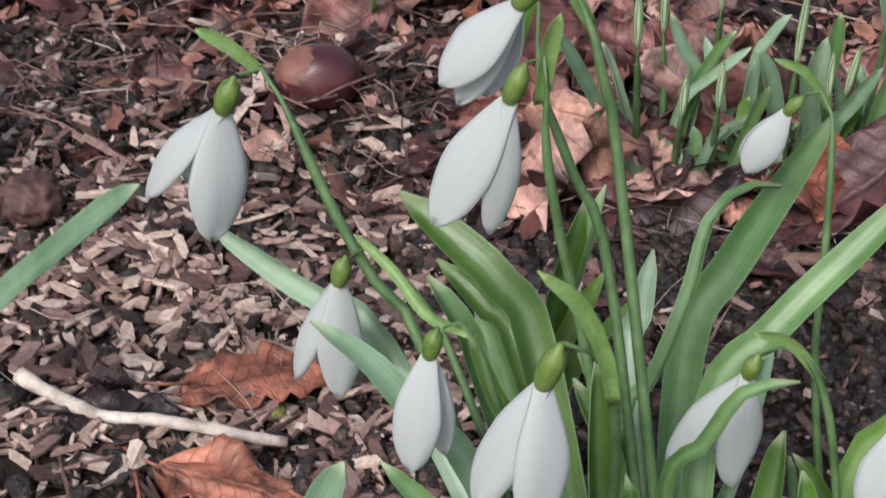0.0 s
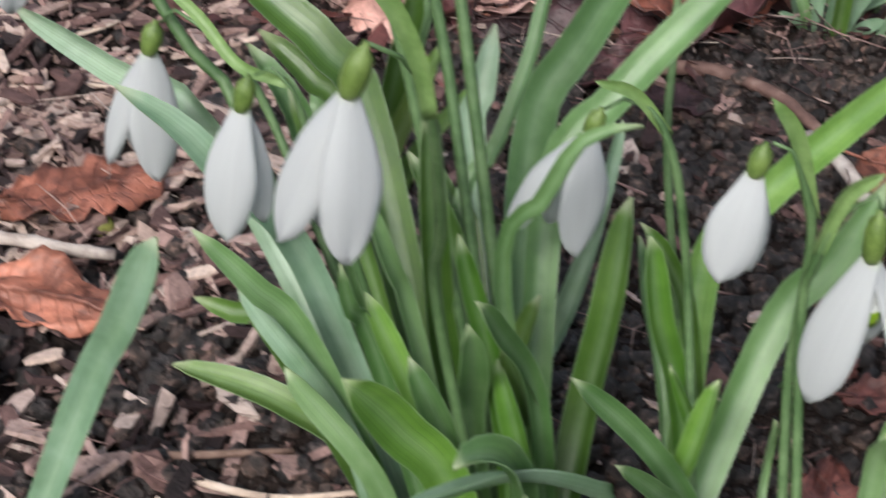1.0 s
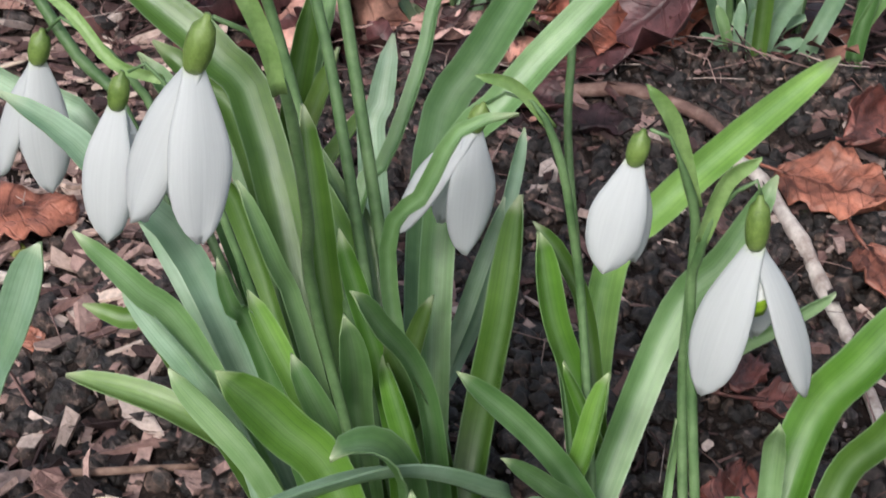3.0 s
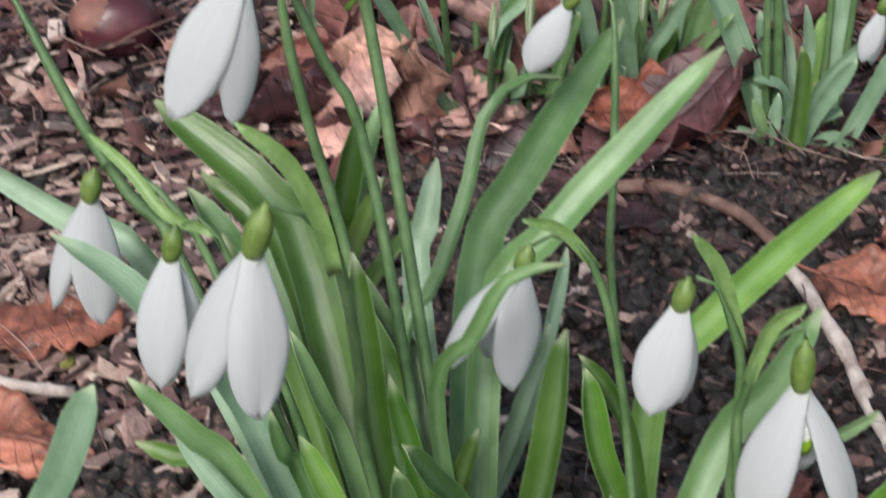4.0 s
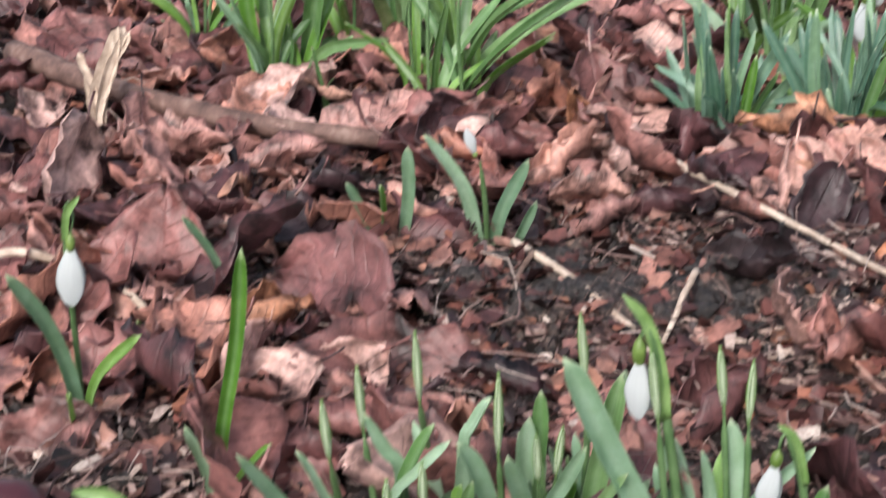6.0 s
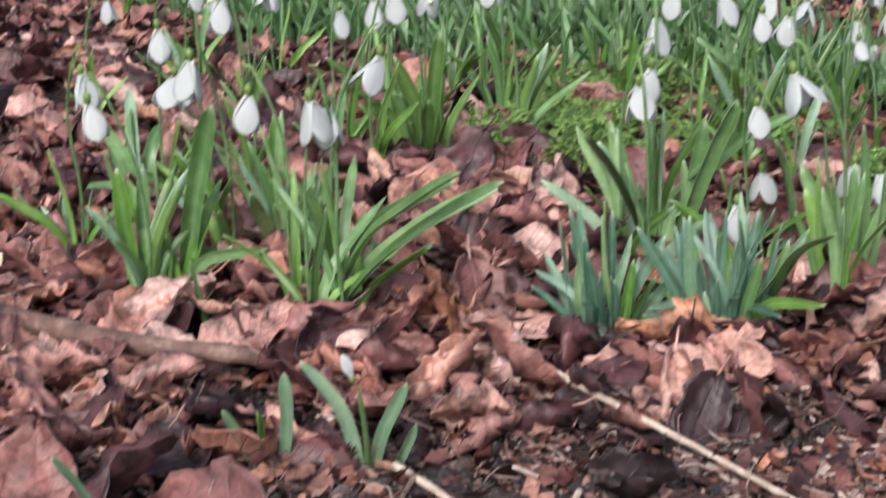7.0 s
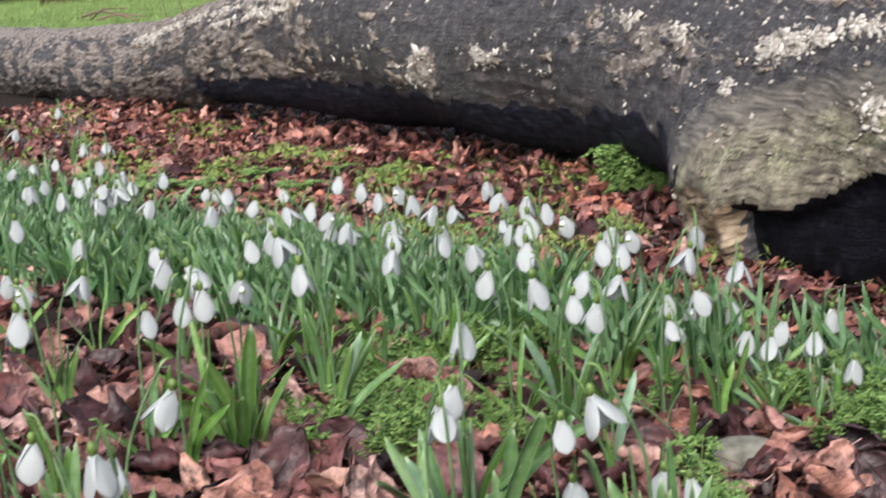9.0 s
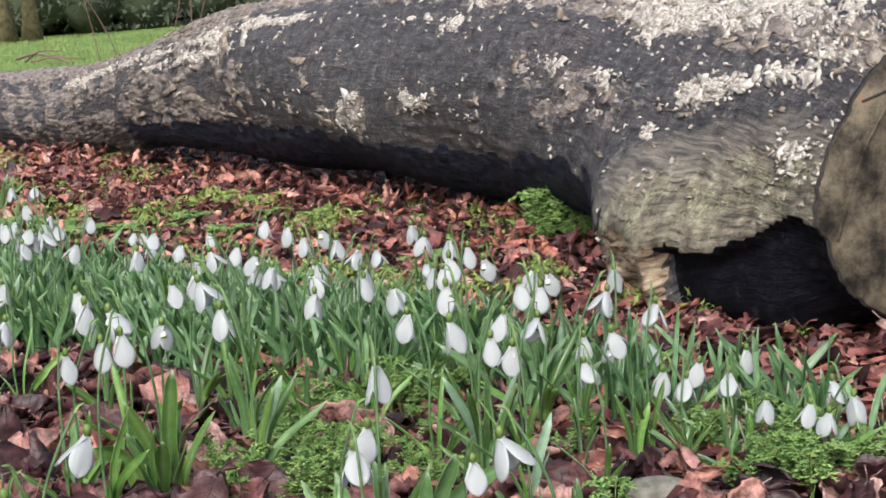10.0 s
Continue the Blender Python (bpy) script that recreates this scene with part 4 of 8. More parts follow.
def drift_flower(x, y, z):
    """A plant whose flower hangs at this place."""
    kinds, s = (DRIFT_KINDS, z / DRIFT_H) if z > 0.075 else (SHORT_KINDS, z / 0.062)
    turn = rng.uniform(0, 2 * math.pi)
    foot = (x - 0.018 * s * math.cos(turn), y - 0.018 * s * math.sin(turn))
    m = Matrix.Translation((*foot, ground_z(*foot))) @ Matrix.Rotation(turn, 4, "Z") @ Matrix.Diagonal((s, s, s, 1))
    set_copy(kinds, m)

# ---- the near clump of snowdrops ----
def near_snowdrop_a():
    a = snowdrop_root('tall snowdrop with an open two-petalled white flower on an arching stem', (0.0285, -0.0869, -0.0040))
    scape(a, 0.00117, (0.0285, -0.0869, -0.0040), (-0.0203, -0.0410, 0.0739), (-0.0277, -0.0379, 0.0814), (-0.0363, -0.0337, 0.0921), (-0.0426, -0.0302, 0.1021), (-0.0501, -0.0256, 0.1149), (-0.0556, -0.0231, 0.1210), (-0.0593, -0.0220, 0.1180))
    sheath(a, 0.0028, (-0.0553, -0.0220, 0.1193), (-0.0616, -0.0230, 0.1247), (-0.0672, -0.0240, 0.1277))
    bloom(a, (-0.0606, -0.0220, 0.1174), (-0.0634, -0.0220, 0.1095), 0.0024, (((-0.0793, -0.0230, 0.0888), 0.0084, True), ((-0.0657, -0.0260, 0.0818), 0.0121, True), ((-0.0735, -0.0160, 0.0882), 0.0103, False),))
    blade(a, BLADE_BLUE, 0.0052, (0.0309, -0.0897, -0.0040), (-0.0268, -0.0237, 0.0555), (-0.0491, -0.0121, 0.0629), (-0.0742, 0.0000, 0.0698))
    blade(a, BLADE_DEEP, 0.0054, (0.0339, -0.0863, -0.0040), (0.0003, -0.0322, 0.0629), (-0.0087, -0.0260, 0.0725), (-0.0200, -0.0200, 0.0794))


near_snowdrop_a()


def near_snowdrop_s():
    s = snowdrop_root('snowdrop with a hanging white flower behind a blade', (0.0320, -0.0896, -0.0040))
    scape(s, 0.00086, (0.0320, -0.0896, -0.0040), (-0.0103, -0.0473, 0.0691), (-0.0188, -0.0427, 0.0827), (-0.0245, -0.0404, 0.0880), (-0.0323, -0.0379, 0.0917), (-0.0346, -0.0370, 0.0884))
    bloom(s, (-0.0355, -0.0370, 0.0885), (-0.0371, -0.0370, 0.0820), 0.0020, (((-0.0454, -0.0380, 0.0584), 0.0058, True), ((-0.0361, -0.0400, 0.0569), 0.0093, True), ((-0.0420, -0.0320, 0.0578), 0.0082, False),))
    blade(s, BLADE_BLUE, 0.0054, (0.0291, -0.0930, -0.0040), (-0.0037, -0.0630, 0.0555), (-0.0170, -0.0597, 0.0693), (-0.0267, -0.0574, 0.0789), (-0.0385, -0.0550, 0.0852))
    blade(s, BLADE, 0.0053, (0.0330, -0.0880, -0.0040), (-0.0060, -0.0400, 0.0608), (-0.0120, -0.0349, 0.0724), (-0.0204, -0.0300, 0.0817))
    blade(s, BLADE, 0.0040, (0.0288, -0.0900, -0.0040), (0.0092, -0.0585, 0.0344), (0.0036, -0.0542, 0.0485), (-0.0002, -0.0500, 0.0623))


near_snowdrop_s()


def near_snowdrop_b():
    b = snowdrop_root('snowdrop with a plump closed white flower and low leaves', (0.0332, -0.0910, -0.0040))
    scape(b, 0.00075, (0.0332, -0.0910, -0.0040), (0.0037, -0.0735, 0.0709), (-0.0024, -0.0742, 0.0893), (-0.0056, -0.0747, 0.0994), (-0.0098, -0.0749, 0.1029), (-0.0110, -0.0750, 0.1007))
    sheath(b, 0.0020, (-0.0061, -0.0740, 0.0993), (-0.0147, -0.0693, 0.0992), (-0.0216, -0.0647, 0.1046), (-0.0291, -0.0600, 0.1081))
    bloom(b, (-0.0119, -0.0750, 0.1006), (-0.0133, -0.0750, 0.0944), 0.0017, (((-0.0151, -0.0790, 0.0723), 0.0089, True), ((-0.0101, -0.0750, 0.0738), 0.0055, True), ((-0.0144, -0.0700, 0.0708), 0.0071, False),))
    blade(b, BLADE_DEEP, 0.0058, (0.0257, -0.1021, -0.0040), (0.0085, -0.0759, 0.0208), (-0.0070, -0.0717, 0.0316), (-0.0282, -0.0670, 0.0353))
    blade(b, BLADE, 0.0045, (0.0296, -0.0988, -0.0040), (-0.0005, -0.0795, 0.0499), (-0.0109, -0.0798, 0.0640), (-0.0204, -0.0800, 0.0744))
    blade(b, BLADE_DEEP, 0.0042, (0.0305, -0.0973, -0.0040), (-0.0085, -0.0716, 0.0473), (-0.0149, -0.0709, 0.0511), (-0.0230, -0.0700, 0.0532))


near_snowdrop_b()


def near_snowdrop_c():
    c = snowdrop_root('snowdrop with a large white flower and broad leaves', (0.0378, -0.0951, -0.0040))
    scape(c, 0.00089, (0.0378, -0.0951, -0.0040), (0.0207, -0.0963, 0.0722), (0.0201, -0.1037, 0.0946), (0.0186, -0.1120, 0.1171), (0.0160, -0.1161, 0.1266), (0.0129, -0.1186, 0.1305), (0.0110, -0.1200, 0.1317))
    sheath(c, 0.0024, (0.0185, -0.1180, 0.1210), (0.0167, -0.1187, 0.1291), (0.0128, -0.1193, 0.1374), (0.0070, -0.1200, 0.1425))
    bloom(c, (0.0108, -0.1220, 0.1329), (0.0088, -0.1220, 0.1257), 0.0018, (((0.0010, -0.1240, 0.1049), 0.0074, True), ((0.0093, -0.1260, 0.1037), 0.0079, True), ((0.0049, -0.1170, 0.1027), 0.0069, False),))
    blade(c, BLADE_DEEP, 0.0076, (0.0299, -0.0898, -0.0040), (0.0040, -0.0381, 0.0680), (-0.0051, -0.0311, 0.0812), (-0.0162, -0.0256, 0.0880), (-0.0280, -0.0200, 0.0943))
    blade(c, BLADE_BRIGHT, 0.0074, (0.0322, -0.1043, -0.0040), (0.0250, -0.1003, 0.0400), (0.0156, -0.1031, 0.0567), (0.0080, -0.1108, 0.0720), flat=True)
    blade(c, BLADE, 0.0060, (0.0392, -0.1008, -0.0040), (0.0354, -0.0962, 0.0338), (0.0324, -0.1056, 0.0537), (0.0277, -0.1111, 0.0599), (0.0248, -0.1150, 0.0610))
    blade(c, BLADE_BLUE, 0.0042, (0.0613, -0.0897, -0.0040), (0.0541, -0.0810, 0.0216), (0.0467, -0.0890, 0.0346), (0.0340, -0.1023, 0.0485), (0.0218, -0.1176, 0.0565), (0.0137, -0.1300, 0.0621), flat=True, face=(-0.6, -0.3, 0.75))


near_snowdrop_c()


def near_snowdrop_d():
    d = snowdrop_root('snowdrop with a spread white flower crossed by a leaf', (0.0706, -0.0857, -0.0040))
    scape(d, 0.00083, (0.0706, -0.0857, -0.0040), (0.0633, -0.0618, 0.0489), (0.0601, -0.0602, 0.0669), (0.0565, -0.0589, 0.0815), (0.0517, -0.0579, 0.0908), (0.0457, -0.0573, 0.0922), (0.0438, -0.0570, 0.0899))
    sheath(d, 0.0021, (0.0549, -0.0570, 0.0859), (0.0483, -0.0585, 0.0940), (0.0417, -0.0600, 0.0964))
    bloom(d, (0.0433, -0.0570, 0.0900), (0.0419, -0.0570, 0.0848), 0.0017, (((0.0300, -0.0580, 0.0641), 0.0063, True), ((0.0414, -0.0600, 0.0620), 0.0090, True), ((0.0367, -0.0520, 0.0628), 0.0077, False),))
    blade(d, BLADE, 0.0028, (0.0462, -0.0912, -0.0040), (0.0296, -0.0733, 0.0643), (0.0352, -0.0740, 0.0824), (0.0402, -0.0745, 0.0938), (0.0487, -0.0750, 0.0979))
    blade(d, BLADE_DEEP, 0.0064, (0.0419, -0.0917, -0.0040), (0.0463, -0.0644, 0.0253), (0.0495, -0.0577, 0.0501), (0.0507, -0.0520, 0.0699))
    blade(d, BLADE, 0.0042, (0.0818, -0.0907, -0.0040), (0.0671, -0.0816, 0.0225), (0.0566, -0.0839, 0.0404), (0.0421, -0.0900, 0.0592), flat=True)
    blade(d, BLADE, 0.0034, (0.0774, -0.0926, -0.0040), (0.0647, -0.0856, 0.0256), (0.0577, -0.0926, 0.0389), (0.0501, -0.1000, 0.0506), flat=True)
    blade(d, BLADE_BRIGHT, 0.0042, (0.0592, -0.0974, -0.0040), (0.0604, -0.0783, 0.0185), (0.0641, -0.0790, 0.0327), (0.0667, -0.0800, 0.0535))
    blade(d, BLADE_BRIGHT, 0.0053, (0.0706, -0.0826, -0.0040), (0.0647, -0.0615, 0.0287), (0.0576, -0.0607, 0.0504), (0.0541, -0.0600, 0.0674))
    blade(d, BLADE_DEEP, 0.0032, (0.0726, -0.0727, -0.0040), (0.0654, -0.0511, 0.0392), (0.0591, -0.0504, 0.0558), (0.0534, -0.0500, 0.0634))


near_snowdrop_d()


def near_snowdrop_e():
    e = snowdrop_root('snowdrop with a closed white bell on a short stem', (0.0858, -0.0873, -0.0040))
    scape(e, 0.00090, (0.0858, -0.0873, -0.0040), (0.0810, -0.0692, 0.0419), (0.0795, -0.0701, 0.0622), (0.0784, -0.0709, 0.0788), (0.0750, -0.0715, 0.0886), (0.0718, -0.0718, 0.0947), (0.0693, -0.0720, 0.0950))
    sheath(e, 0.0027, (0.0783, -0.0700, 0.0803), (0.0730, -0.0710, 0.0955), (0.0680, -0.0720, 0.1026))
    bloom(e, (0.0683, -0.0720, 0.0949), (0.0674, -0.0720, 0.0888), 0.0018, (((0.0642, -0.0760, 0.0705), 0.0093, True), ((0.0690, -0.0720, 0.0705), 0.0053, True), ((0.0661, -0.0670, 0.0682), 0.0077, False),))
    blade(e, BLADE_BRIGHT, 0.0068, (0.0646, -0.0832, -0.0040), (0.0694, -0.0224, 0.0336), (0.0794, -0.0102, 0.0428), (0.0948, 0.0043, 0.0515), (0.1190, 0.0250, 0.0641))
    blade(e, BLADE, 0.0030, (0.0867, -0.0226, -0.0040), (0.0951, -0.0216, 0.0144), (0.1055, -0.0208, 0.0235), (0.1168, -0.0200, 0.0327))
    blade(e, BLADE, 0.0046, (0.0883, -0.0916, -0.0040), (0.0882, -0.0836, 0.0261), (0.0933, -0.0900, 0.0343))


near_snowdrop_e()


def near_snowdrop_f():
    f = snowdrop_root('snowdrop with a wide open white flower showing a green mark', (0.0885, -0.0877, -0.0040))
    scape(f, 0.00089, (0.0885, -0.0877, -0.0040), (0.0802, -0.0713, 0.0585), (0.0797, -0.0723, 0.0731), (0.0817, -0.0730, 0.0827), (0.0858, -0.0736, 0.0876), (0.0881, -0.0738, 0.0880), (0.0875, -0.0740, 0.0859))
    sheath(f, 0.0027, (0.0795, -0.0730, 0.0759), (0.0818, -0.0740, 0.0876), (0.0865, -0.0750, 0.0928))
    bloom(f, (0.0875, -0.0740, 0.0857), (0.0881, -0.0740, 0.0761), 0.0020, (((0.0832, -0.0760, 0.0477), 0.0099, True), ((0.1000, -0.0750, 0.0480), 0.0062, True), ((0.0921, -0.0660, 0.0528), 0.0088, False),), True)
    blade(f, BLADE, 0.0064, (0.0591, -0.0899, -0.0040), (0.0780, -0.0554, 0.0445), (0.0878, -0.0503, 0.0580), (0.0956, -0.0450, 0.0732))
    blade(f, BLADE_BRIGHT, 0.0083, (0.0937, -0.0910, -0.0040), (0.1043, -0.0663, 0.0310), (0.1137, -0.0635, 0.0477), (0.1271, -0.0600, 0.0657))
    blade(f, BLADE_DEEP, 0.0056, (0.1031, -0.0945, -0.0040), (0.1087, -0.0767, 0.0271), (0.1151, -0.0781, 0.0431), (0.1240, -0.0800, 0.0610))
    blade(f, BLADE, 0.0040, (0.0988, -0.0828, -0.0040), (0.0977, -0.0740, 0.0289), (0.0961, -0.0800, 0.0451))


near_snowdrop_f()


def near_snowdrop_t():
    t = snowdrop_root('tall snowdrop with a white flower high on its stem', (0.0393, -0.0842, -0.0040))
    scape(t, 0.00095, (0.0393, -0.0842, -0.0040), (0.0139, -0.0599, 0.0840), (0.0064, -0.0583, 0.1120), (0.0029, -0.0573, 0.1284), (0.0024, -0.0566, 0.1396), (0.0009, -0.0562, 0.1449), (-0.0013, -0.0560, 0.1418))
    sheath(t, 0.0029, (0.0014, -0.0550, 0.1341), (0.0024, -0.0565, 0.1451), (0.0039, -0.0580, 0.1518))
    bloom(t, (-0.0013, -0.0570, 0.1422), (-0.0037, -0.0570, 0.1351), 0.0019, (((-0.0150, -0.0600, 0.1116), 0.0100, True), ((-0.0060, -0.0580, 0.1099), 0.0063, True), ((-0.0123, -0.0510, 0.1103), 0.0076, False),))
    blade(t, BLADE, 0.0062, (0.0394, -0.0858, -0.0040), (0.0367, -0.0419, 0.0606), (0.0477, -0.0333, 0.0791), (0.0619, -0.0248, 0.0942), (0.0767, -0.0160, 0.1095))
    blade(t, BLADE, 0.0082, (0.0382, -0.0843, -0.0040), (0.0330, -0.0045, 0.0470), (0.0422, 0.0153, 0.0650), (0.0618, 0.0430, 0.0891))
    blade(t, BLADE_BLUE, 0.0055, (0.0382, -0.0843, -0.0040), (0.0220, -0.0156, 0.0515), (0.0227, -0.0070, 0.0623), (0.0240, 0.0020, 0.0737))


near_snowdrop_t()


def near_snowdrop_tt():
    tt = snowdrop_root('tall snowdrop with a white flower and an arching sheath', (0.0413, -0.0808, -0.0040))
    scape(tt, 0.00110, (0.0413, -0.0808, -0.0040), (0.0160, -0.0396, 0.1117), (0.0113, -0.0358, 0.1294), (0.0070, -0.0330, 0.1417), (0.0005, -0.0309, 0.1487), (-0.0024, -0.0300, 0.1444))
    sheath(tt, 0.0028, (0.0078, -0.0300, 0.1382), (0.0004, -0.0300, 0.1496), (-0.0066, -0.0300, 0.1517))
    bloom(tt, (-0.0016, -0.0300, 0.1467), (-0.0056, -0.0300, 0.1406), 0.0022, (((-0.0186, -0.0330, 0.1251), 0.0102, True), ((-0.0157, -0.0300, 0.1202), 0.0074, True), ((-0.0119, -0.0240, 0.1192), 0.0074, False),))
    blade(tt, BLADE, 0.0035, (0.0331, -0.0895, -0.0040), (0.0212, -0.0405, 0.0521), (0.0266, -0.0331, 0.0653), (0.0318, -0.0243, 0.0813), (0.0341, -0.0178, 0.0934), (0.0399, -0.0135, 0.0993), (0.0475, -0.0100, 0.0990))
    blade(tt, BLADE_DEEP, 0.0050, (0.0330, -0.0880, -0.0040), (0.0216, -0.0501, 0.0448), (0.0168, -0.0446, 0.0581), (0.0105, -0.0400, 0.0679))
    scape(tt, 0.00101, (0.0384, -0.0874, -0.0040), (0.0166, -0.0507, 0.0950), (0.0075, -0.0462, 0.1167), (0.0004, -0.0428, 0.1319), (-0.0010, -0.0400, 0.1459))


near_snowdrop_tt()


def near_snowdrop_u():
    u = snowdrop_root('slender snowdrop with a small closed white flower', (0.0714, -0.0243, -0.0040))
    scape(u, 0.00089, (0.0714, -0.0243, -0.0040), (0.0612, -0.0075, 0.0514), (0.0599, -0.0003, 0.0740), (0.0588, 0.0057, 0.0926), (0.0571, 0.0104, 0.1065), (0.0533, 0.0122, 0.1104), (0.0518, 0.0130, 0.1082))
    sheath(u, 0.0020, (0.0573, 0.0130, 0.1053), (0.0511, 0.0125, 0.1132), (0.0442, 0.0120, 0.1161))
    bloom(u, (0.0515, 0.0130, 0.1080), (0.0484, 0.0130, 0.1035), 0.0015, (((0.0414, 0.0110, 0.0896), 0.0077, True), ((0.0436, 0.0170, 0.0889), 0.0055, False), ((0.0400, 0.0160, 0.0905), 0.0044, False),))
    blade(u, BLADE_BLUE, 0.0030, (0.0360, -0.0302, -0.0040), (0.0378, -0.0264, 0.0038), (0.0448, -0.0178, 0.0203), (0.0491, -0.0080, 0.0396), (0.0518, 0.0000, 0.0553))


near_snowdrop_u()


def near_snowdrop_g():
    g = snowdrop_root('strap leaf of a snowdrop growing from bare soil', (-0.1643, 0.0230, -0.0040))
    blade(g, BLADE_BLUE, 0.0065, (-0.1643, 0.0230, -0.0040), (-0.1287, 0.0058, 0.0387), (-0.1047, -0.0069, 0.0652), (-0.0824, -0.0200, 0.0897))


near_snowdrop_g()


def near_snowdrop_h():
    h = snowdrop_root('single broad green snowdrop leaf standing in soil', (-0.0556, -0.0802, -0.0040))
    blade(h, BLADE_BLUE, 0.0068, (-0.0556, -0.0802, -0.0040), (-0.0440, -0.0680, 0.0280), (-0.0364, -0.0690, 0.0454), (-0.0290, -0.0710, 0.0657), flat=True)


near_snowdrop_h()


def near_snowdrop_i():
    i = snowdrop_root('flowerless snowdrop tuft of short green leaves', (0.0216, -0.1025, -0.0040))
    blade(i, BLADE_BRIGHT, 0.0048, (0.0216, -0.1025, -0.0040), (0.0151, -0.0946, 0.0240), (0.0090, -0.1022, 0.0355), (0.0023, -0.1100, 0.0403))
    blade(i, BLADE_BLUE, 0.0042, (0.0446, -0.1031, -0.0040), (0.0523, -0.1075, 0.0410), (0.0570, -0.1200, 0.0596), flat=True)
    blade(i, BLADE, 0.0037, (0.0437, -0.0853, -0.0040), (0.0373, -0.0834, 0.0463), (0.0293, -0.0953, 0.0715), (0.0262, -0.1000, 0.0801))
    blade(i, BLADE, 0.0049, (0.0331, -0.0895, -0.0040), (0.0263, -0.0864, 0.0429), (0.0259, -0.0945, 0.0631), (0.0250, -0.1000, 0.0755))
    blade(i, BLADE_DEEP, 0.0055, (0.0320, -0.0896, -0.0040), (0.0207, -0.0698, 0.0440), (0.0177, -0.0699, 0.0661), (0.0150, -0.0700, 0.0943))


near_snowdrop_i()


def near_snowdrop_j():
    j = snowdrop_root('flowerless snowdrop of narrow mixed green leaves', (0.0291, -0.0930, -0.0040))
    blade(j, BLADE, 0.0030, (0.0291, -0.0930, -0.0040), (0.0101, -0.0850, 0.0563), (0.0061, -0.0877, 0.0673), (0.0045, -0.0900, 0.0776))
    blade(j, BLADE_DEEP, 0.0038, (0.0297, -0.0883, -0.0040), (0.0048, -0.0595, 0.0603), (-0.0022, -0.0573, 0.0736), (-0.0089, -0.0550, 0.0874))
    blade(j, BLADE, 0.0032, (0.0332, -0.0910, -0.0040), (0.0156, -0.0765, 0.0547), (0.0111, -0.0781, 0.0695), (0.0062, -0.0800, 0.0857))
    blade(j, BLADE_BLUE, 0.0032, (0.0452, -0.0689, -0.0040), (0.0379, -0.0428, 0.0156), (0.0422, -0.0368, 0.0352), (0.0483, -0.0300, 0.0562))
    blade(j, BLADE_DEEP, 0.0037, (0.0349, -0.0847, -0.0040), (0.0238, -0.0411, 0.0478), (0.0179, -0.0360, 0.0566), (0.0108, -0.0300, 0.0671))


near_snowdrop_j()


def near_snowdrop_k():
    k = snowdrop_root('leafy young snowdrop beside the flowering ones', (0.0680, -0.0732, -0.0040))
    blade(k, BLADE, 0.0026, (0.0680, -0.0732, -0.0040), (0.0623, -0.0421, 0.0213), (0.0578, -0.0355, 0.0353), (0.0556, -0.0300, 0.0472))
    blade(k, BLADE_BRIGHT, 0.0026, (0.0745, -0.0822, -0.0040), (0.0716, -0.0644, 0.0125), (0.0678, -0.0667, 0.0278), (0.0598, -0.0700, 0.0477))
    blade(k, BLADE, 0.0017, (0.0807, -0.0800, -0.0040), (0.0825, -0.0600, 0.0125), (0.0824, -0.0600, 0.0291))
    blade(k, BLADE_DEEP, 0.0039, (0.0458, -0.0835, -0.0040), (0.0405, -0.0738, 0.0260), (0.0362, -0.0809, 0.0442), (0.0303, -0.0900, 0.0645))
    blade(k, BLADE_DEEP, 0.0039, (0.0350, -0.0862, -0.0040), (0.0317, -0.0633, 0.0244), (0.0331, -0.0617, 0.0390), (0.0364, -0.0600, 0.0529))


near_snowdrop_k()


def near_snowdrop_fan():
    """The short inner leaves at the heart of the clump."""
    p = snowdrop_root('snowdrop of short bright leaves at the heart of the clump', (0.0330, -0.0980, -0.0040))
    for x, y, tip, mat, wide in ((0.020, -0.098, (-0.004, -0.090, 0.056), BLADE, 0.0042), (0.026, -0.098, (0.008, -0.084, 0.068), BLADE_BRIGHT, 0.0040),
                                 (0.031, -0.100, (0.016, -0.092, 0.062), BLADE, 0.0044), (0.036, -0.098, (0.022, -0.080, 0.078), BLADE_BRIGHT, 0.0036),
                                 (0.040, -0.100, (0.030, -0.088, 0.060), BLADE_BRIGHT, 0.0040), (0.016, -0.096, (-0.014, -0.078, 0.064), BLADE_BLUE, 0.0042),
                                 (0.044, -0.102, (0.036, -0.104, 0.046), BLADE, 0.0040)):
        foot, end = Vector((x, y, -0.004)), Vector(tip)
        blade(p, mat, wide, foot, foot.lerp(end, 0.5) + Vector((0.25 * (x - tip[0]), 0.002, 0.004)), end, broad=0.12)


near_snowdrop_fan()

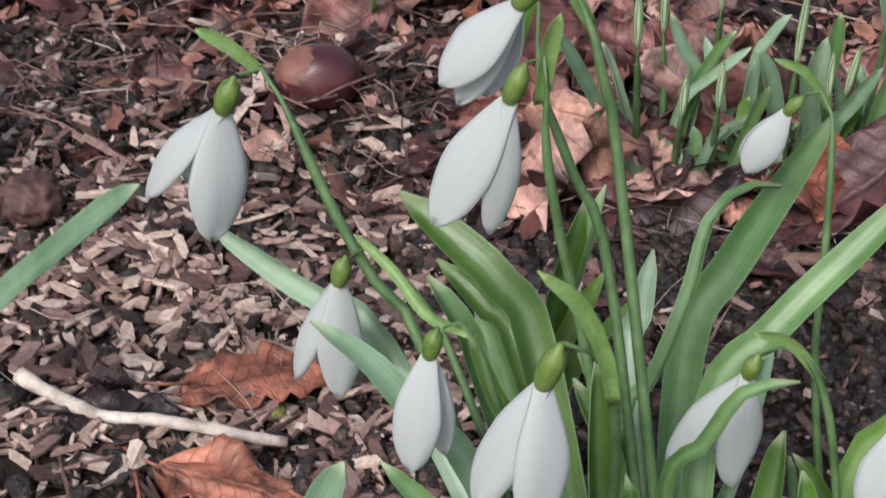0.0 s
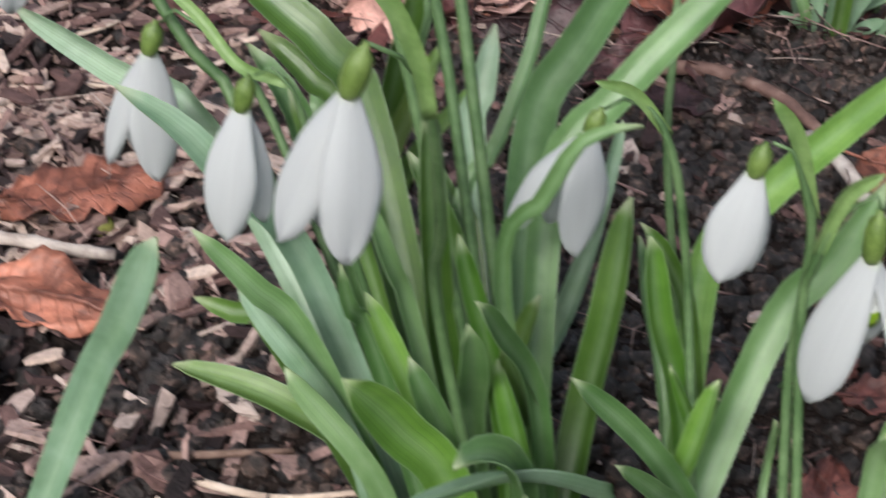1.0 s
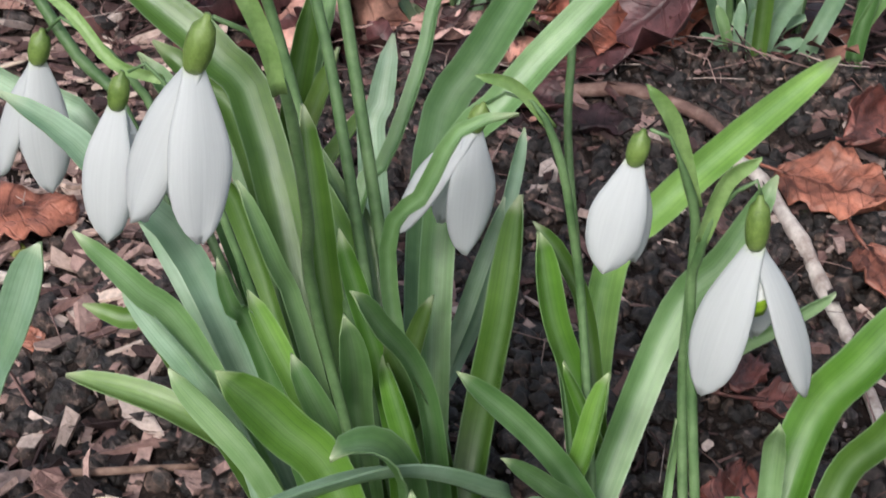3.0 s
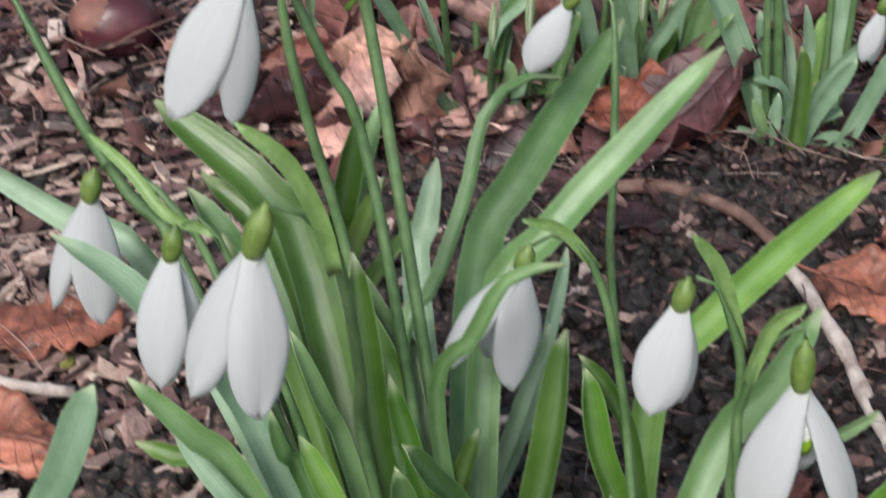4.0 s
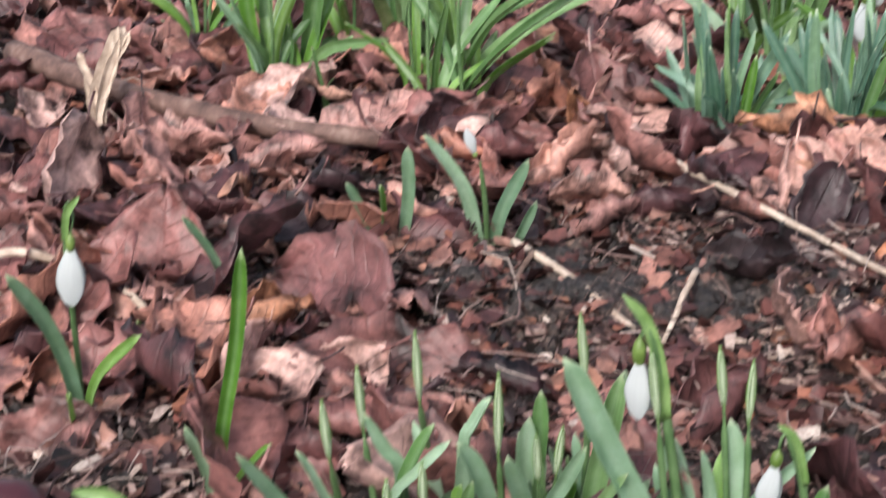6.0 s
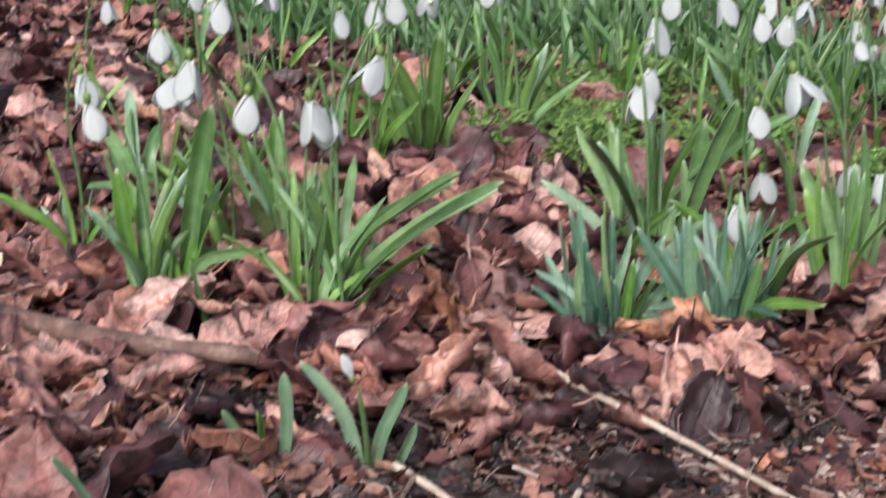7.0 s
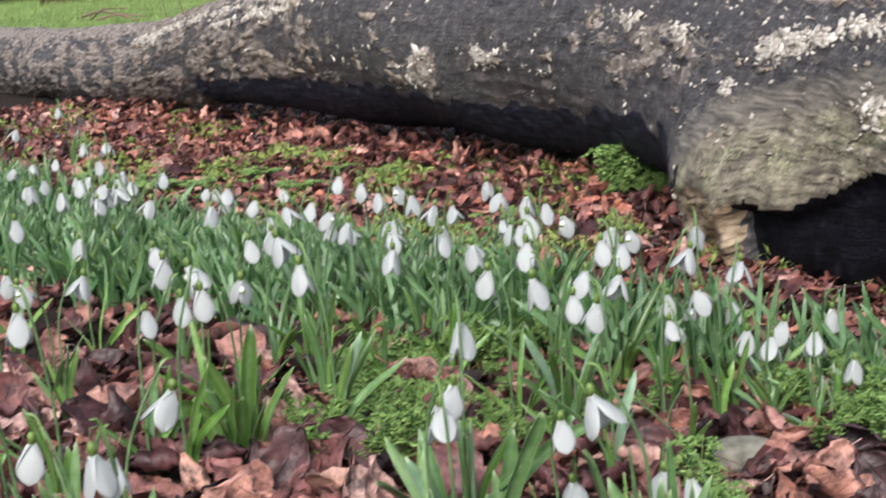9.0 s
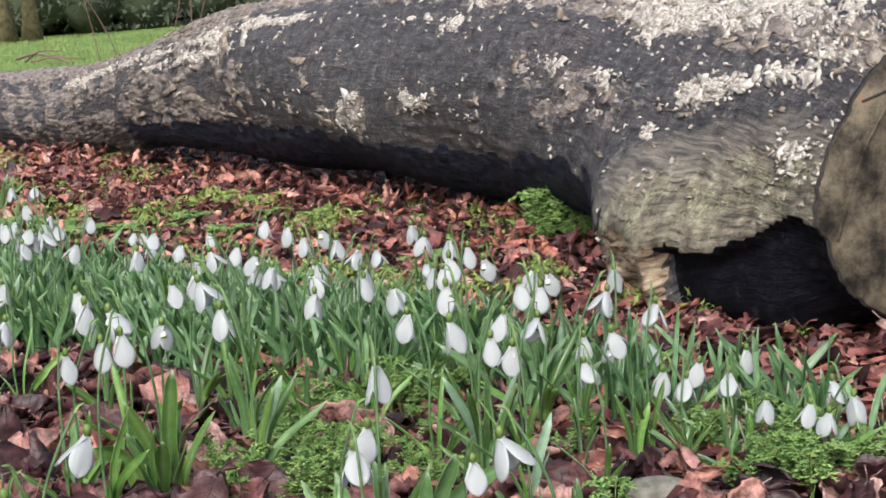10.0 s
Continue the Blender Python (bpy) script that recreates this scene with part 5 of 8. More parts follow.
# ---- the bud clump and the lone plants behind ----
def lone_v():
    p = snowdrop_root('small snowdrop with a white bud-like flower in leaf litter', (-0.0857, 0.2641, -0.0040))
    p['group'] = 'lone snowdrops on the leaf litter'
    scape(p, 0.00102, (-0.0857, 0.2641, -0.0040), (-0.0825, 0.2543, 0.0273), (-0.0793, 0.2441, 0.0578), (-0.0756, 0.2330, 0.0887), (-0.0720, 0.2271, 0.1043), (-0.0697, 0.2251, 0.1012), (-0.0707, 0.2220, 0.0954))
    sheath(p, 0.0025, (-0.0728, 0.2220, 0.0927), (-0.0711, 0.2220, 0.1022), (-0.0665, 0.2220, 0.1079))
    bloom(p, (-0.0707, 0.2220, 0.0954), (-0.0714, 0.2220, 0.0896), 0.0016, (((-0.0731, 0.2210, 0.0701), 0.0090, True), ((-0.0765, 0.2260, 0.0714), 0.0061, False), ((-0.0714, 0.2250, 0.0718), 0.0061, False),))
    blade(p, BLADE_BLUE, 0.0050, (-0.0856, 0.2618, -0.0040), (-0.0841, 0.2488, 0.0299), (-0.0867, 0.2372, 0.0565), (-0.0941, 0.2250, 0.0803))
    blade(p, BLADE_BRIGHT, 0.0042, (-0.0844, 0.2618, -0.0040), (-0.0795, 0.2511, 0.0153), (-0.0702, 0.2379, 0.0371), (-0.0514, 0.2200, 0.0602))
    blade(p, BLADE_BRIGHT, 0.0039, (-0.0835, 0.2596, -0.0040), (-0.0816, 0.2381, 0.0195), (-0.0773, 0.2200, 0.0392))


lone_v()


def lone_l():
    p = snowdrop_root('snowdrop of slender upright leaves without a flower', (-0.0305, 0.2084, -0.0040))
    p['group'] = 'lone snowdrops on the leaf litter'
    blade(p, BLADE_BRIGHT, 0.0045, (-0.0305, 0.2084, -0.0040), (-0.0239, 0.2014, 0.0339), (-0.0161, 0.1944, 0.0690), (-0.0111, 0.1870, 0.1035))
    blade(p, BLADE_BLUE, 0.0032, (-0.0301, 0.2084, -0.0040), (-0.0292, 0.1968, 0.0218), (-0.0326, 0.1850, 0.0452))
    blade(p, BLADE_BRIGHT, 0.0025, (-0.0287, 0.2065, -0.0040), (-0.0201, 0.1966, 0.0178), (-0.0065, 0.1850, 0.0387))


lone_l()


def lone_m():
    p = snowdrop_root('tiny snowdrop with a pale bud among curled leaves', (0.0636, 0.4285, -0.0040))
    p['group'] = 'lone snowdrops on the leaf litter'
    scape(p, 0.00128, (0.0636, 0.4285, -0.0040), (0.0631, 0.4186, 0.0257), (0.0610, 0.4098, 0.0510))
    bloom(p, (0.0593, 0.4098, 0.0528), (0.0586, 0.4098, 0.0549), 0.0013, (((0.0549, 0.4096, 0.0662), 0.0047, True),))
    blade(p, BLADE_BLUE, 0.0062, (0.0618, 0.4307, -0.0040), (0.0538, 0.4198, 0.0333), (0.0368, 0.4108, 0.0631))
    blade(p, BLADE_BLUE, 0.0060, (0.0652, 0.4307, -0.0040), (0.0703, 0.4205, 0.0223), (0.0820, 0.4098, 0.0509))
    blade(p, BLADE_BLUE, 0.0056, (0.0722, 0.4271, -0.0062), (0.0769, 0.4201, 0.0089), (0.0853, 0.4088, 0.0318))


lone_m()


def lone_n():
    p = snowdrop_root('small tuft of three snowdrop leaves in litter', (0.0143, 0.4410, -0.0040))
    p['group'] = 'lone snowdrops on the leaf litter'
    blade(p, BLADE_BLUE, 0.0052, (0.0143, 0.4410, -0.0040), (0.0085, 0.4336, 0.0150), (0.0007, 0.4248, 0.0367))
    blade(p, BLADE_BRIGHT, 0.0042, (0.0169, 0.4410, -0.0040), (0.0163, 0.4332, 0.0151), (0.0160, 0.4248, 0.0350))
    blade(p, BLADE_BLUE, 0.0066, (0.0241, 0.4424, -0.0040), (0.0284, 0.4327, 0.0262), (0.0289, 0.4248, 0.0529))


lone_n()


def lone_o():
    p = snowdrop_root('pair of young snowdrop leaves among dead leaves', (-0.0499, 0.3905, -0.0040))
    p['group'] = 'lone snowdrops on the leaf litter'
    blade(p, BLADE_BLUE, 0.0036, (-0.0499, 0.3905, -0.0040), (-0.0547, 0.3818, 0.0200), (-0.0640, 0.3724, 0.0422))
    blade(p, BLADE_BRIGHT, 0.0026, (-0.0783, 0.3375, -0.0040), (-0.0767, 0.3303, 0.0056), (-0.0751, 0.3200, 0.0188))


lone_o()


bud_plant((0.0144, 0.1460, 0.0734), (0.0202, 0.1733, -0.0040), (0.0179, 0.1641, 0.0172), (0.0156, 0.1460, 0.0562))
bud_plant((0.0220, 0.1780, 0.0676), (0.0269, 0.1734, -0.0040), (0.0255, 0.1757, 0.0224), (0.0230, 0.1780, 0.0476))
bud_plant((0.0396, 0.1820, 0.0766), (0.0451, 0.2090, -0.0040), (0.0411, 0.1892, 0.0402), (0.0403, 0.1820, 0.0553))
bud_plant((0.0640, 0.1600, 0.0736), (0.0668, 0.1738, -0.0040), (0.0652, 0.1697, 0.0125), (0.0637, 0.1600, 0.0490))
bud_plant((0.0884, 0.1750, 0.0851), (0.0892, 0.1808, -0.0040), (0.0908, 0.1768, 0.0451), (0.0900, 0.1750, 0.0651))
bud_plant((0.0750, 0.1650, 0.0511), (0.0784, 0.1807, -0.0040), (0.0771, 0.1727, 0.0173), (0.0755, 0.1650, 0.0368))
bud_plant((0.0829, 0.1680, 0.0520), (0.0797, 0.1824, -0.0040), (0.0803, 0.1748, 0.0181), (0.0811, 0.1680, 0.0368))
bud_plant((0.0416, 0.1500, 0.0510), (0.0430, 0.1735, -0.0040), (0.0424, 0.1630, 0.0148), (0.0416, 0.1500, 0.0370))
bud_plant((0.0312, 0.1500, 0.0456), (0.0305, 0.1734, -0.0040), (0.0308, 0.1612, 0.0158), (0.0310, 0.1500, 0.0331))
bud_plant((0.1266, 0.1580, 0.0819), (0.1314, 0.1553, -0.0040), (0.1305, 0.1565, 0.0270), (0.1284, 0.1580, 0.0641))
bud_plant((0.1363, 0.1580, 0.0775), (0.1348, 0.1553, -0.0040), (0.1359, 0.1567, 0.0288), (0.1358, 0.1580, 0.0594))
bud_plant((0.1063, 0.1500, 0.0855), (0.1168, 0.1551, -0.0040), (0.1120, 0.1524, 0.0331), (0.1086, 0.1500, 0.0650))
def bud_leaves_42():
    p = snowdrop_root('blue-green leaves of snowdrops in bud', (0.0327, 0.1768, -0.0040))
    p['group'] = 'snowdrops of the bud clump'
    blade(p, BLADE_BLUE, 0.0040, (0.0327, 0.1768, -0.0040), (0.0346, 0.1700, 0.0355), (0.0299, 0.1678, 0.0463), (0.0245, 0.1650, 0.0596))
    blade(p, BLADE, 0.0043, (0.0301, 0.1751, -0.0040), (0.0331, 0.1705, 0.0253), (0.0383, 0.1677, 0.0416), (0.0449, 0.1650, 0.0557))
    blade(p, BLADE_BLUE, 0.0030, (0.0274, 0.1734, -0.0040), (0.0310, 0.1672, 0.0272), (0.0398, 0.1637, 0.0407), (0.0497, 0.1600, 0.0529))
    blade(p, BLADE_BLUE, 0.0072, (0.0642, 0.1771, -0.0040), (0.0614, 0.1701, 0.0207), (0.0569, 0.1640, 0.0405), (0.0517, 0.1600, 0.0521))
    blade(p, BLADE, 0.0036, (0.0480, 0.1736, -0.0040), (0.0526, 0.1590, 0.0271), (0.0560, 0.1500, 0.0449))


bud_leaves_42()


def bud_leaves_49():
    p = snowdrop_root('pale blue-green leaves standing between buds', (0.0535, 0.1856, -0.0040))
    p['group'] = 'snowdrops of the bud clump'
    blade(p, BLADE_BLUE, 0.0051, (0.0535, 0.1856, -0.0040), (0.0542, 0.1820, 0.0375), (0.0571, 0.1811, 0.0461), (0.0619, 0.1800, 0.0563))
    blade(p, BLADE, 0.0051, (0.0753, 0.1858, -0.0040), (0.0756, 0.1830, 0.0270), (0.0767, 0.1815, 0.0427), (0.0770, 0.1800, 0.0581))
    blade(p, BLADE_BLUE, 0.0058, (0.0726, 0.1858, -0.0040), (0.0725, 0.1786, 0.0339), (0.0733, 0.1750, 0.0517))
    blade(p, BLADE_BLUE, 0.0067, (0.0753, 0.1772, -0.0040), (0.0735, 0.1699, 0.0149), (0.0711, 0.1641, 0.0291), (0.0662, 0.1550, 0.0501))


bud_leaves_49()


def bud_leaves_55():
    p = snowdrop_root('broad grey-green leaves spreading from the bud clump', (0.0773, 0.1807, -0.0040))
    p['group'] = 'snowdrops of the bud clump'
    blade(p, BLADE_BLUE, 0.0044, (0.0773, 0.1807, -0.0040), (0.0789, 0.1719, 0.0214), (0.0826, 0.1675, 0.0322), (0.0892, 0.1600, 0.0498))
    blade(p, BLADE, 0.0033, (0.0821, 0.1773, -0.0040), (0.0864, 0.1701, 0.0108), (0.0934, 0.1596, 0.0302), (0.1003, 0.1500, 0.0466))
    blade(p, BLADE_BLUE, 0.0082, (0.0916, 0.1791, -0.0040), (0.0899, 0.1793, 0.0139), (0.0936, 0.1796, 0.0323), (0.0973, 0.1798, 0.0484), (0.1024, 0.1800, 0.0643))
    blade(p, BLADE_BLUE, 0.0060, (0.1336, 0.1553, -0.0040), (0.1331, 0.1571, 0.0204), (0.1331, 0.1587, 0.0420), (0.1307, 0.1600, 0.0584))


bud_leaves_55()


def bud_leaves_61():
    p = snowdrop_root('green leaves at the foot of a drooping flower', (0.1216, 0.1461, -0.0040))
    p['group'] = 'snowdrops of the bud clump'
    blade(p, BLADE_BLUE, 0.0049, (0.1216, 0.1461, -0.0040), (0.1253, 0.1414, 0.0170), (0.1346, 0.1350, 0.0413))
    blade(p, BLADE, 0.0091, (0.1504, 0.1420, -0.0040), (0.1509, 0.1411, 0.0206), (0.1553, 0.1400, 0.0477))
    blade(p, BLADE_BLUE, 0.0063, (0.1320, 0.1432, -0.0040), (0.1366, 0.1408, 0.0111), (0.1460, 0.1350, 0.0459))


bud_leaves_61()


def bud_w():
    p = snowdrop_root('snowdrop with a drooping white flower beside upright buds', (0.1207, 0.1583, -0.0040))
    p['group'] = 'snowdrops of the bud clump'
    scape(p, 0.00157, (0.1207, 0.1583, -0.0040), (0.1140, 0.1558, 0.0463), (0.1086, 0.1540, 0.0797), (0.1050, 0.1532, 0.0922), (0.1036, 0.1530, 0.0885))
    sheath(p, 0.0038, (0.1111, 0.1530, 0.0624), (0.1095, 0.1530, 0.0767), (0.1049, 0.1530, 0.0931), (0.0983, 0.1530, 0.1016))
    bloom(p, (0.1033, 0.1530, 0.0888), (0.1032, 0.1530, 0.0805), 0.0020, (((0.1029, 0.1520, 0.0629), 0.0074, True), ((0.1070, 0.1570, 0.0631), 0.0062, False),))
    blade(p, BLADE_BLUE, 0.0077, (0.1189, 0.1583, -0.0040), (0.1086, 0.1559, 0.0233), (0.0955, 0.1533, 0.0513), (0.0820, 0.1500, 0.0841))
    blade(p, BLADE, 0.0066, (0.0979, 0.1741, -0.0040), (0.0915, 0.1701, 0.0188), (0.0949, 0.1647, 0.0490), (0.0992, 0.1600, 0.0734))


bud_w()


def bud_x():
    p = snowdrop_root('snowdrop with a half-open white flower and narrow leaves', (0.1515, 0.1494, -0.0040))
    p['group'] = 'snowdrops of the bud clump'
    scape(p, 0.00130, (0.1515, 0.1494, -0.0040), (0.1511, 0.1477, 0.0246), (0.1499, 0.1466, 0.0440), (0.1441, 0.1454, 0.0618), (0.1421, 0.1450, 0.0567))
    sheath(p, 0.0026, (0.1503, 0.1450, 0.0449), (0.1466, 0.1450, 0.0594), (0.1414, 0.1450, 0.0647))
    bloom(p, (0.1421, 0.1450, 0.0567), (0.1413, 0.1450, 0.0513), 0.0018, (((0.1380, 0.1440, 0.0362), 0.0064, True), ((0.1416, 0.1490, 0.0333), 0.0051, False),))
    blade(p, BLADE_BLUE, 0.0036, (0.1215, 0.1521, -0.0040), (0.1281, 0.1513, 0.0223), (0.1383, 0.1507, 0.0379), (0.1536, 0.1500, 0.0541))
    blade(p, BLADE, 0.0066, (0.1454, 0.1434, -0.0040), (0.1510, 0.1416, 0.0207), (0.1602, 0.1400, 0.0386))
    blade(p, BLADE_DEEP, 0.0096, (0.1228, 0.1431, -0.0040), (0.1204, 0.1348, 0.0285), (0.1178, 0.1300, 0.0459))


bud_x()


def bud_u():
    p = snowdrop_root('blue-green snowdrop leaf leaning out of the bud clump', (0.0234, 0.1635, -0.0040))
    p['group'] = 'snowdrops of the bud clump'
    blade(p, BLADE_BLUE, 0.0041, (0.0234, 0.1635, -0.0040), (0.0125, 0.1532, 0.0185), (0.0026, 0.1422, 0.0421), (-0.0077, 0.1300, 0.0664))
    blade(p, BLADE_BLUE, 0.0030, (0.0247, 0.1733, -0.0040), (0.0166, 0.1686, 0.0153), (0.0105, 0.1642, 0.0337), (0.0046, 0.1600, 0.0503))


bud_u()


# ---- tufts and the drift ----
tuft((0.030, 0.167), 8, 0.022, 0.011, 0.0035, BLADE_BLUE, 0)
tuft((0.059, 0.171), 8, 0.021, 0.014, 0.0038, BLADE, 0)
tuft((0.081, 0.176), 9, 0.025, 0.013, 0.0039, BLADE_BLUE, 0)
tuft((0.121, 0.149), 9, 0.024, 0.014, 0.0041, BLADE_BLUE, 0)
tuft((-0.053, 0.680), 15, 0.095, 0.033, 0.0094, BLADE, 0)
tuft((0.018, 0.724), 18, 0.109, 0.045, 0.0090, BLADE, 0)
tuft((0.052, 0.627), 8, 0.073, 0.022, 0.0069, BLADE_DEEP, 0)
tuft((0.117, 0.978), 14, 0.113, 0.032, 0.0120, BLADE_DEEP, 0)
tuft((0.195, 0.575), 46, 0.090, 0.029, 0.0058, BLADE_TEAL, 0)
tuft((0.253, 0.548), 54, 0.090, 0.033, 0.0060, BLADE_TEAL, 0)
tuft((0.249, 0.723), 12, 0.125, 0.035, 0.0098, BLADE, 0)
tuft((0.336, 0.621), 14, 0.109, 0.029, 0.0084, BLADE, 0)
tuft((-0.115, 0.784), 8, 0.056, 0.017, 0.0059, BLADE_BLUE, 0)
tuft((-0.148, 0.828), 7, 0.054, 0.014, 0.0062, BLADE, 0)
tuft((-0.098, 0.914), 8, 0.114, 0.031, 0.0091, BLADE, 0)
tuft((0.333, 0.488), 8, 0.073, 0.016, 0.0074, BLADE_BRIGHT, 0)
tuft((-0.023, 0.632), 3, 0.053, 0.006, 0.0038, BLADE, 0)
tuft((0.190, 1.164), 6, 0.070, 0.022, 0.0069, BLADE, 0)
tuft((0.193, 1.256), 9, 0.074, 0.034, 0.0084, BLADE_DEEP, 0)
tuft((-0.119, 0.789), 9, 0.048, 0.028, 0.0052, BLADE_BLUE, 0)
lone_blade(0.0088, (0.0403, 0.6401, -0.0040), (0.0725, 0.5795, 0.0518), (0.1023, 0.5263, 0.0897), (0.1312, 0.4700, 0.1224))
lone_blade(0.0071, (0.0431, 0.6681, -0.0040), (0.0672, 0.5876, 0.0623), (0.0916, 0.5256, 0.0993), (0.1116, 0.4700, 0.1277))
lone_blade(0.0054, (0.2827, 0.6044, -0.0040), (0.2725, 0.4937, 0.0700), (0.2709, 0.4200, 0.1052))
lone_blade(0.0087, (0.2479, 0.7352, -0.0040), (0.2118, 0.6351, 0.0714), (0.1794, 0.5500, 0.1238))
drift_flower(-0.042, 1.807, 0.118)
drift_flower(-0.019, 1.715, 0.119)
drift_flower(0.006, 1.654, 0.120)
drift_flower(0.030, 1.581, 0.121)
drift_flower(0.044, 1.819, 0.118)
drift_flower(-0.059, 1.630, 0.118)
drift_flower(-0.019, 1.339, 0.119)
drift_flower(-0.049, 1.135, 0.118)
drift_flower(-0.011, 1.144, 0.118)
drift_flower(0.054, 1.216, 0.122)
drift_flower(0.072, 1.080, 0.137)
drift_flower(0.095, 1.034, 0.137)
drift_flower(0.125, 1.053, 0.126)
drift_flower(0.134, 1.232, 0.122)
drift_flower(0.169, 1.119, 0.137)
drift_flower(0.164, 1.247, 0.126)
drift_flower(0.187, 1.387, 0.121)
drift_flower(0.204, 1.444, 0.120)
drift_flower(0.226, 1.272, 0.122)
drift_flower(0.246, 1.600, 0.118)
drift_flower(0.279, 1.431, 0.118)
drift_flower(0.304, 1.476, 0.118)
drift_flower(0.307, 1.376, 0.118)
drift_flower(0.314, 1.336, 0.118)
drift_flower(0.174, 1.002, 0.137)
drift_flower(0.256, 1.106, 0.118)
drift_flower(0.307, 1.185, 0.119)
drift_flower(0.314, 1.101, 0.122)
drift_flower(0.404, 1.500, 0.118)
drift_flower(0.395, 1.400, 0.118)
drift_flower(0.316, 0.986, 0.124)
drift_flower(0.338, 0.915, 0.137)
drift_flower(0.410, 1.328, 0.119)
drift_flower(0.422, 1.279, 0.120)
drift_flower(0.429, 1.224, 0.120)
drift_flower(0.379, 1.172, 0.124)
drift_flower(0.353, 1.050, 0.132)
drift_flower(0.456, 1.159, 0.118)
drift_flower(0.467, 1.138, 0.118)
drift_flower(0.438, 1.058, 0.118)
drift_flower(0.418, 1.062, 0.119)
drift_flower(0.380, 0.970, 0.124)
drift_flower(0.366, 0.920, 0.117)
drift_flower(0.365, 0.851, 0.115)
drift_flower(0.424, 0.869, 0.101)
drift_flower(0.438, 0.938, 0.104)
drift_flower(0.475, 1.024, 0.118)
drift_flower(0.518, 1.118, 0.119)
drift_flower(0.499, 0.955, 0.118)
drift_flower(0.257, 0.768, 0.137)
drift_flower(0.228, 0.664, 0.118)
drift_flower(0.238, 0.689, 0.118)
drift_flower(0.295, 0.665, 0.105)
drift_flower(0.310, 0.602, 0.125)
drift_flower(0.071, 0.682, 0.130)
drift_flower(-0.079, 1.227, 0.118)
drift_flower(0.010, 0.650, 0.120)
drift_flower(0.039, 0.599, 0.127)
drift_flower(0.053, 0.613, 0.122)
drift_flower(0.056, 0.975, 0.118)
drift_flower(0.075, 0.982, 0.124)
drift_flower(0.091, 0.961, 0.131)
drift_flower(0.406, 0.971, 0.117)
drift_flower(0.459, 0.913, 0.111)
drift_flower(-0.169, 2.861, 0.118)
drift_flower(-0.076, 2.197, 0.118)
drift_flower(-0.040, 2.135, 0.118)
drift_flower(-0.049, 0.786, 0.110)
drift_flower(-0.156, 1.185, 0.110)
drift_flower(-0.217, 1.817, 0.110)
drift_flower(0.270, 0.591, 0.060)
drift_flower(0.357, 0.670, 0.060)
drift_flower(0.368, 0.667, 0.060)
drift_flower(0.305, 0.682, 0.060)
drift_flower(-0.069, 0.872, 0.131)
drift_flower(-0.033, 0.915, 0.136)
drift_flower(-0.042, 0.726, 0.118)
drift_flower(-0.026, 0.690, 0.132)
drift_flower(-0.101, 0.726, 0.122)
drift_flower(-0.081, 0.666, 0.122)
drift_flower(-0.087, 1.423, 0.128)

# ---- the rest of the drift, scattered ----
def in_drift(x, y):
    """How thickly the drift grows at a place, 0 to 1: a band that runs from the near right to the far left."""
    near = float(np.interp(x, (-0.75, -0.3, -0.135, -0.025, 0.1, 0.2, 0.3, 0.4, 0.5, 0.6, 0.78), (3.0, 2.15, 1.70, 1.52, 1.44, 1.31, 1.21, 1.13, 1.03, 0.95, 0.87)))
    near, far = near + 0.03 * math.sin(37 * x), 1.17 + 1.6 * (0.55 - x) + 0.7 * max(-x, 0)
    if not -0.75 < x < 0.78 or not near < y < min(far, 3.3):
        return 0.0
    return min(1.0, (y - near) / 0.12, (far - y) / 0.2)


def drift_spot():
    while True:
        x, y = rng.uniform(-0.75, 0.80), rng.uniform(0.8, 3.3)
        if x < 0.1 and rng.random() < 0.5:
            continue
        if -0.06 - 0.32 * (y + 0.3) < x - 0.13 < 0.22 + 0.32 * (y + 0.3) and rng.random() < in_drift(x, y):
            return x, y


def drift_pose(s):
    x, y = drift_spot()
    s *= 0.62 if x > 0.46 else 1.0
    return Matrix.Translation((x, y, ground_z(x, y))) @ Matrix.Rotation(rng.uniform(0, 6.28), 4, "Z") @ Matrix.Diagonal((s, s, s, 1))


def fill_drift():
    for kinds, count in ((LEAFY_KINDS, 10), (DRIFT_KINDS, 40), (BUD_KINDS, 44)):
        for _ in range(count):
            set_copy(kinds, drift_pose(rng.uniform(0.75, 1.05)))


fill_drift()
# long single leaves before the drift
lone_blade(0.0097, (0.0421, 0.6456, -0.0030), (0.0716, 0.6336, 0.0358), (0.1050, 0.6216, 0.0629), (0.1405, 0.6096, 0.0824))
lone_blade(0.0083, (0.0496, 0.7154, -0.0030), (0.0716, 0.7034, 0.0366), (0.0966, 0.6914, 0.0550), (0.1214, 0.6794, 0.0700))
lone_blade(0.0119, (0.2566, 0.7162, -0.0030), (0.2638, 0.7042, 0.0341), (0.2760, 0.6922, 0.0767), (0.2885, 0.6802, 0.1105))
lone_blade(0.0078, (0.2549, 0.7274, -0.0030), (0.2697, 0.7154, 0.0450), (0.2958, 0.7034, 0.0795), (0.3272, 0.6914, 0.0991))
lone_blade(0.0114, (-0.0426, 0.6937, -0.0030), (-0.0348, 0.6817, 0.0476), (-0.0244, 0.6697, 0.0922), (-0.0158, 0.6577, 0.1267))
lone_blade(0.0105, (0.3334, 0.7116, -0.0030), (0.3267, 0.6996, 0.0387), (0.3183, 0.6876, 0.0681), (0.3109, 0.6756, 0.0860))
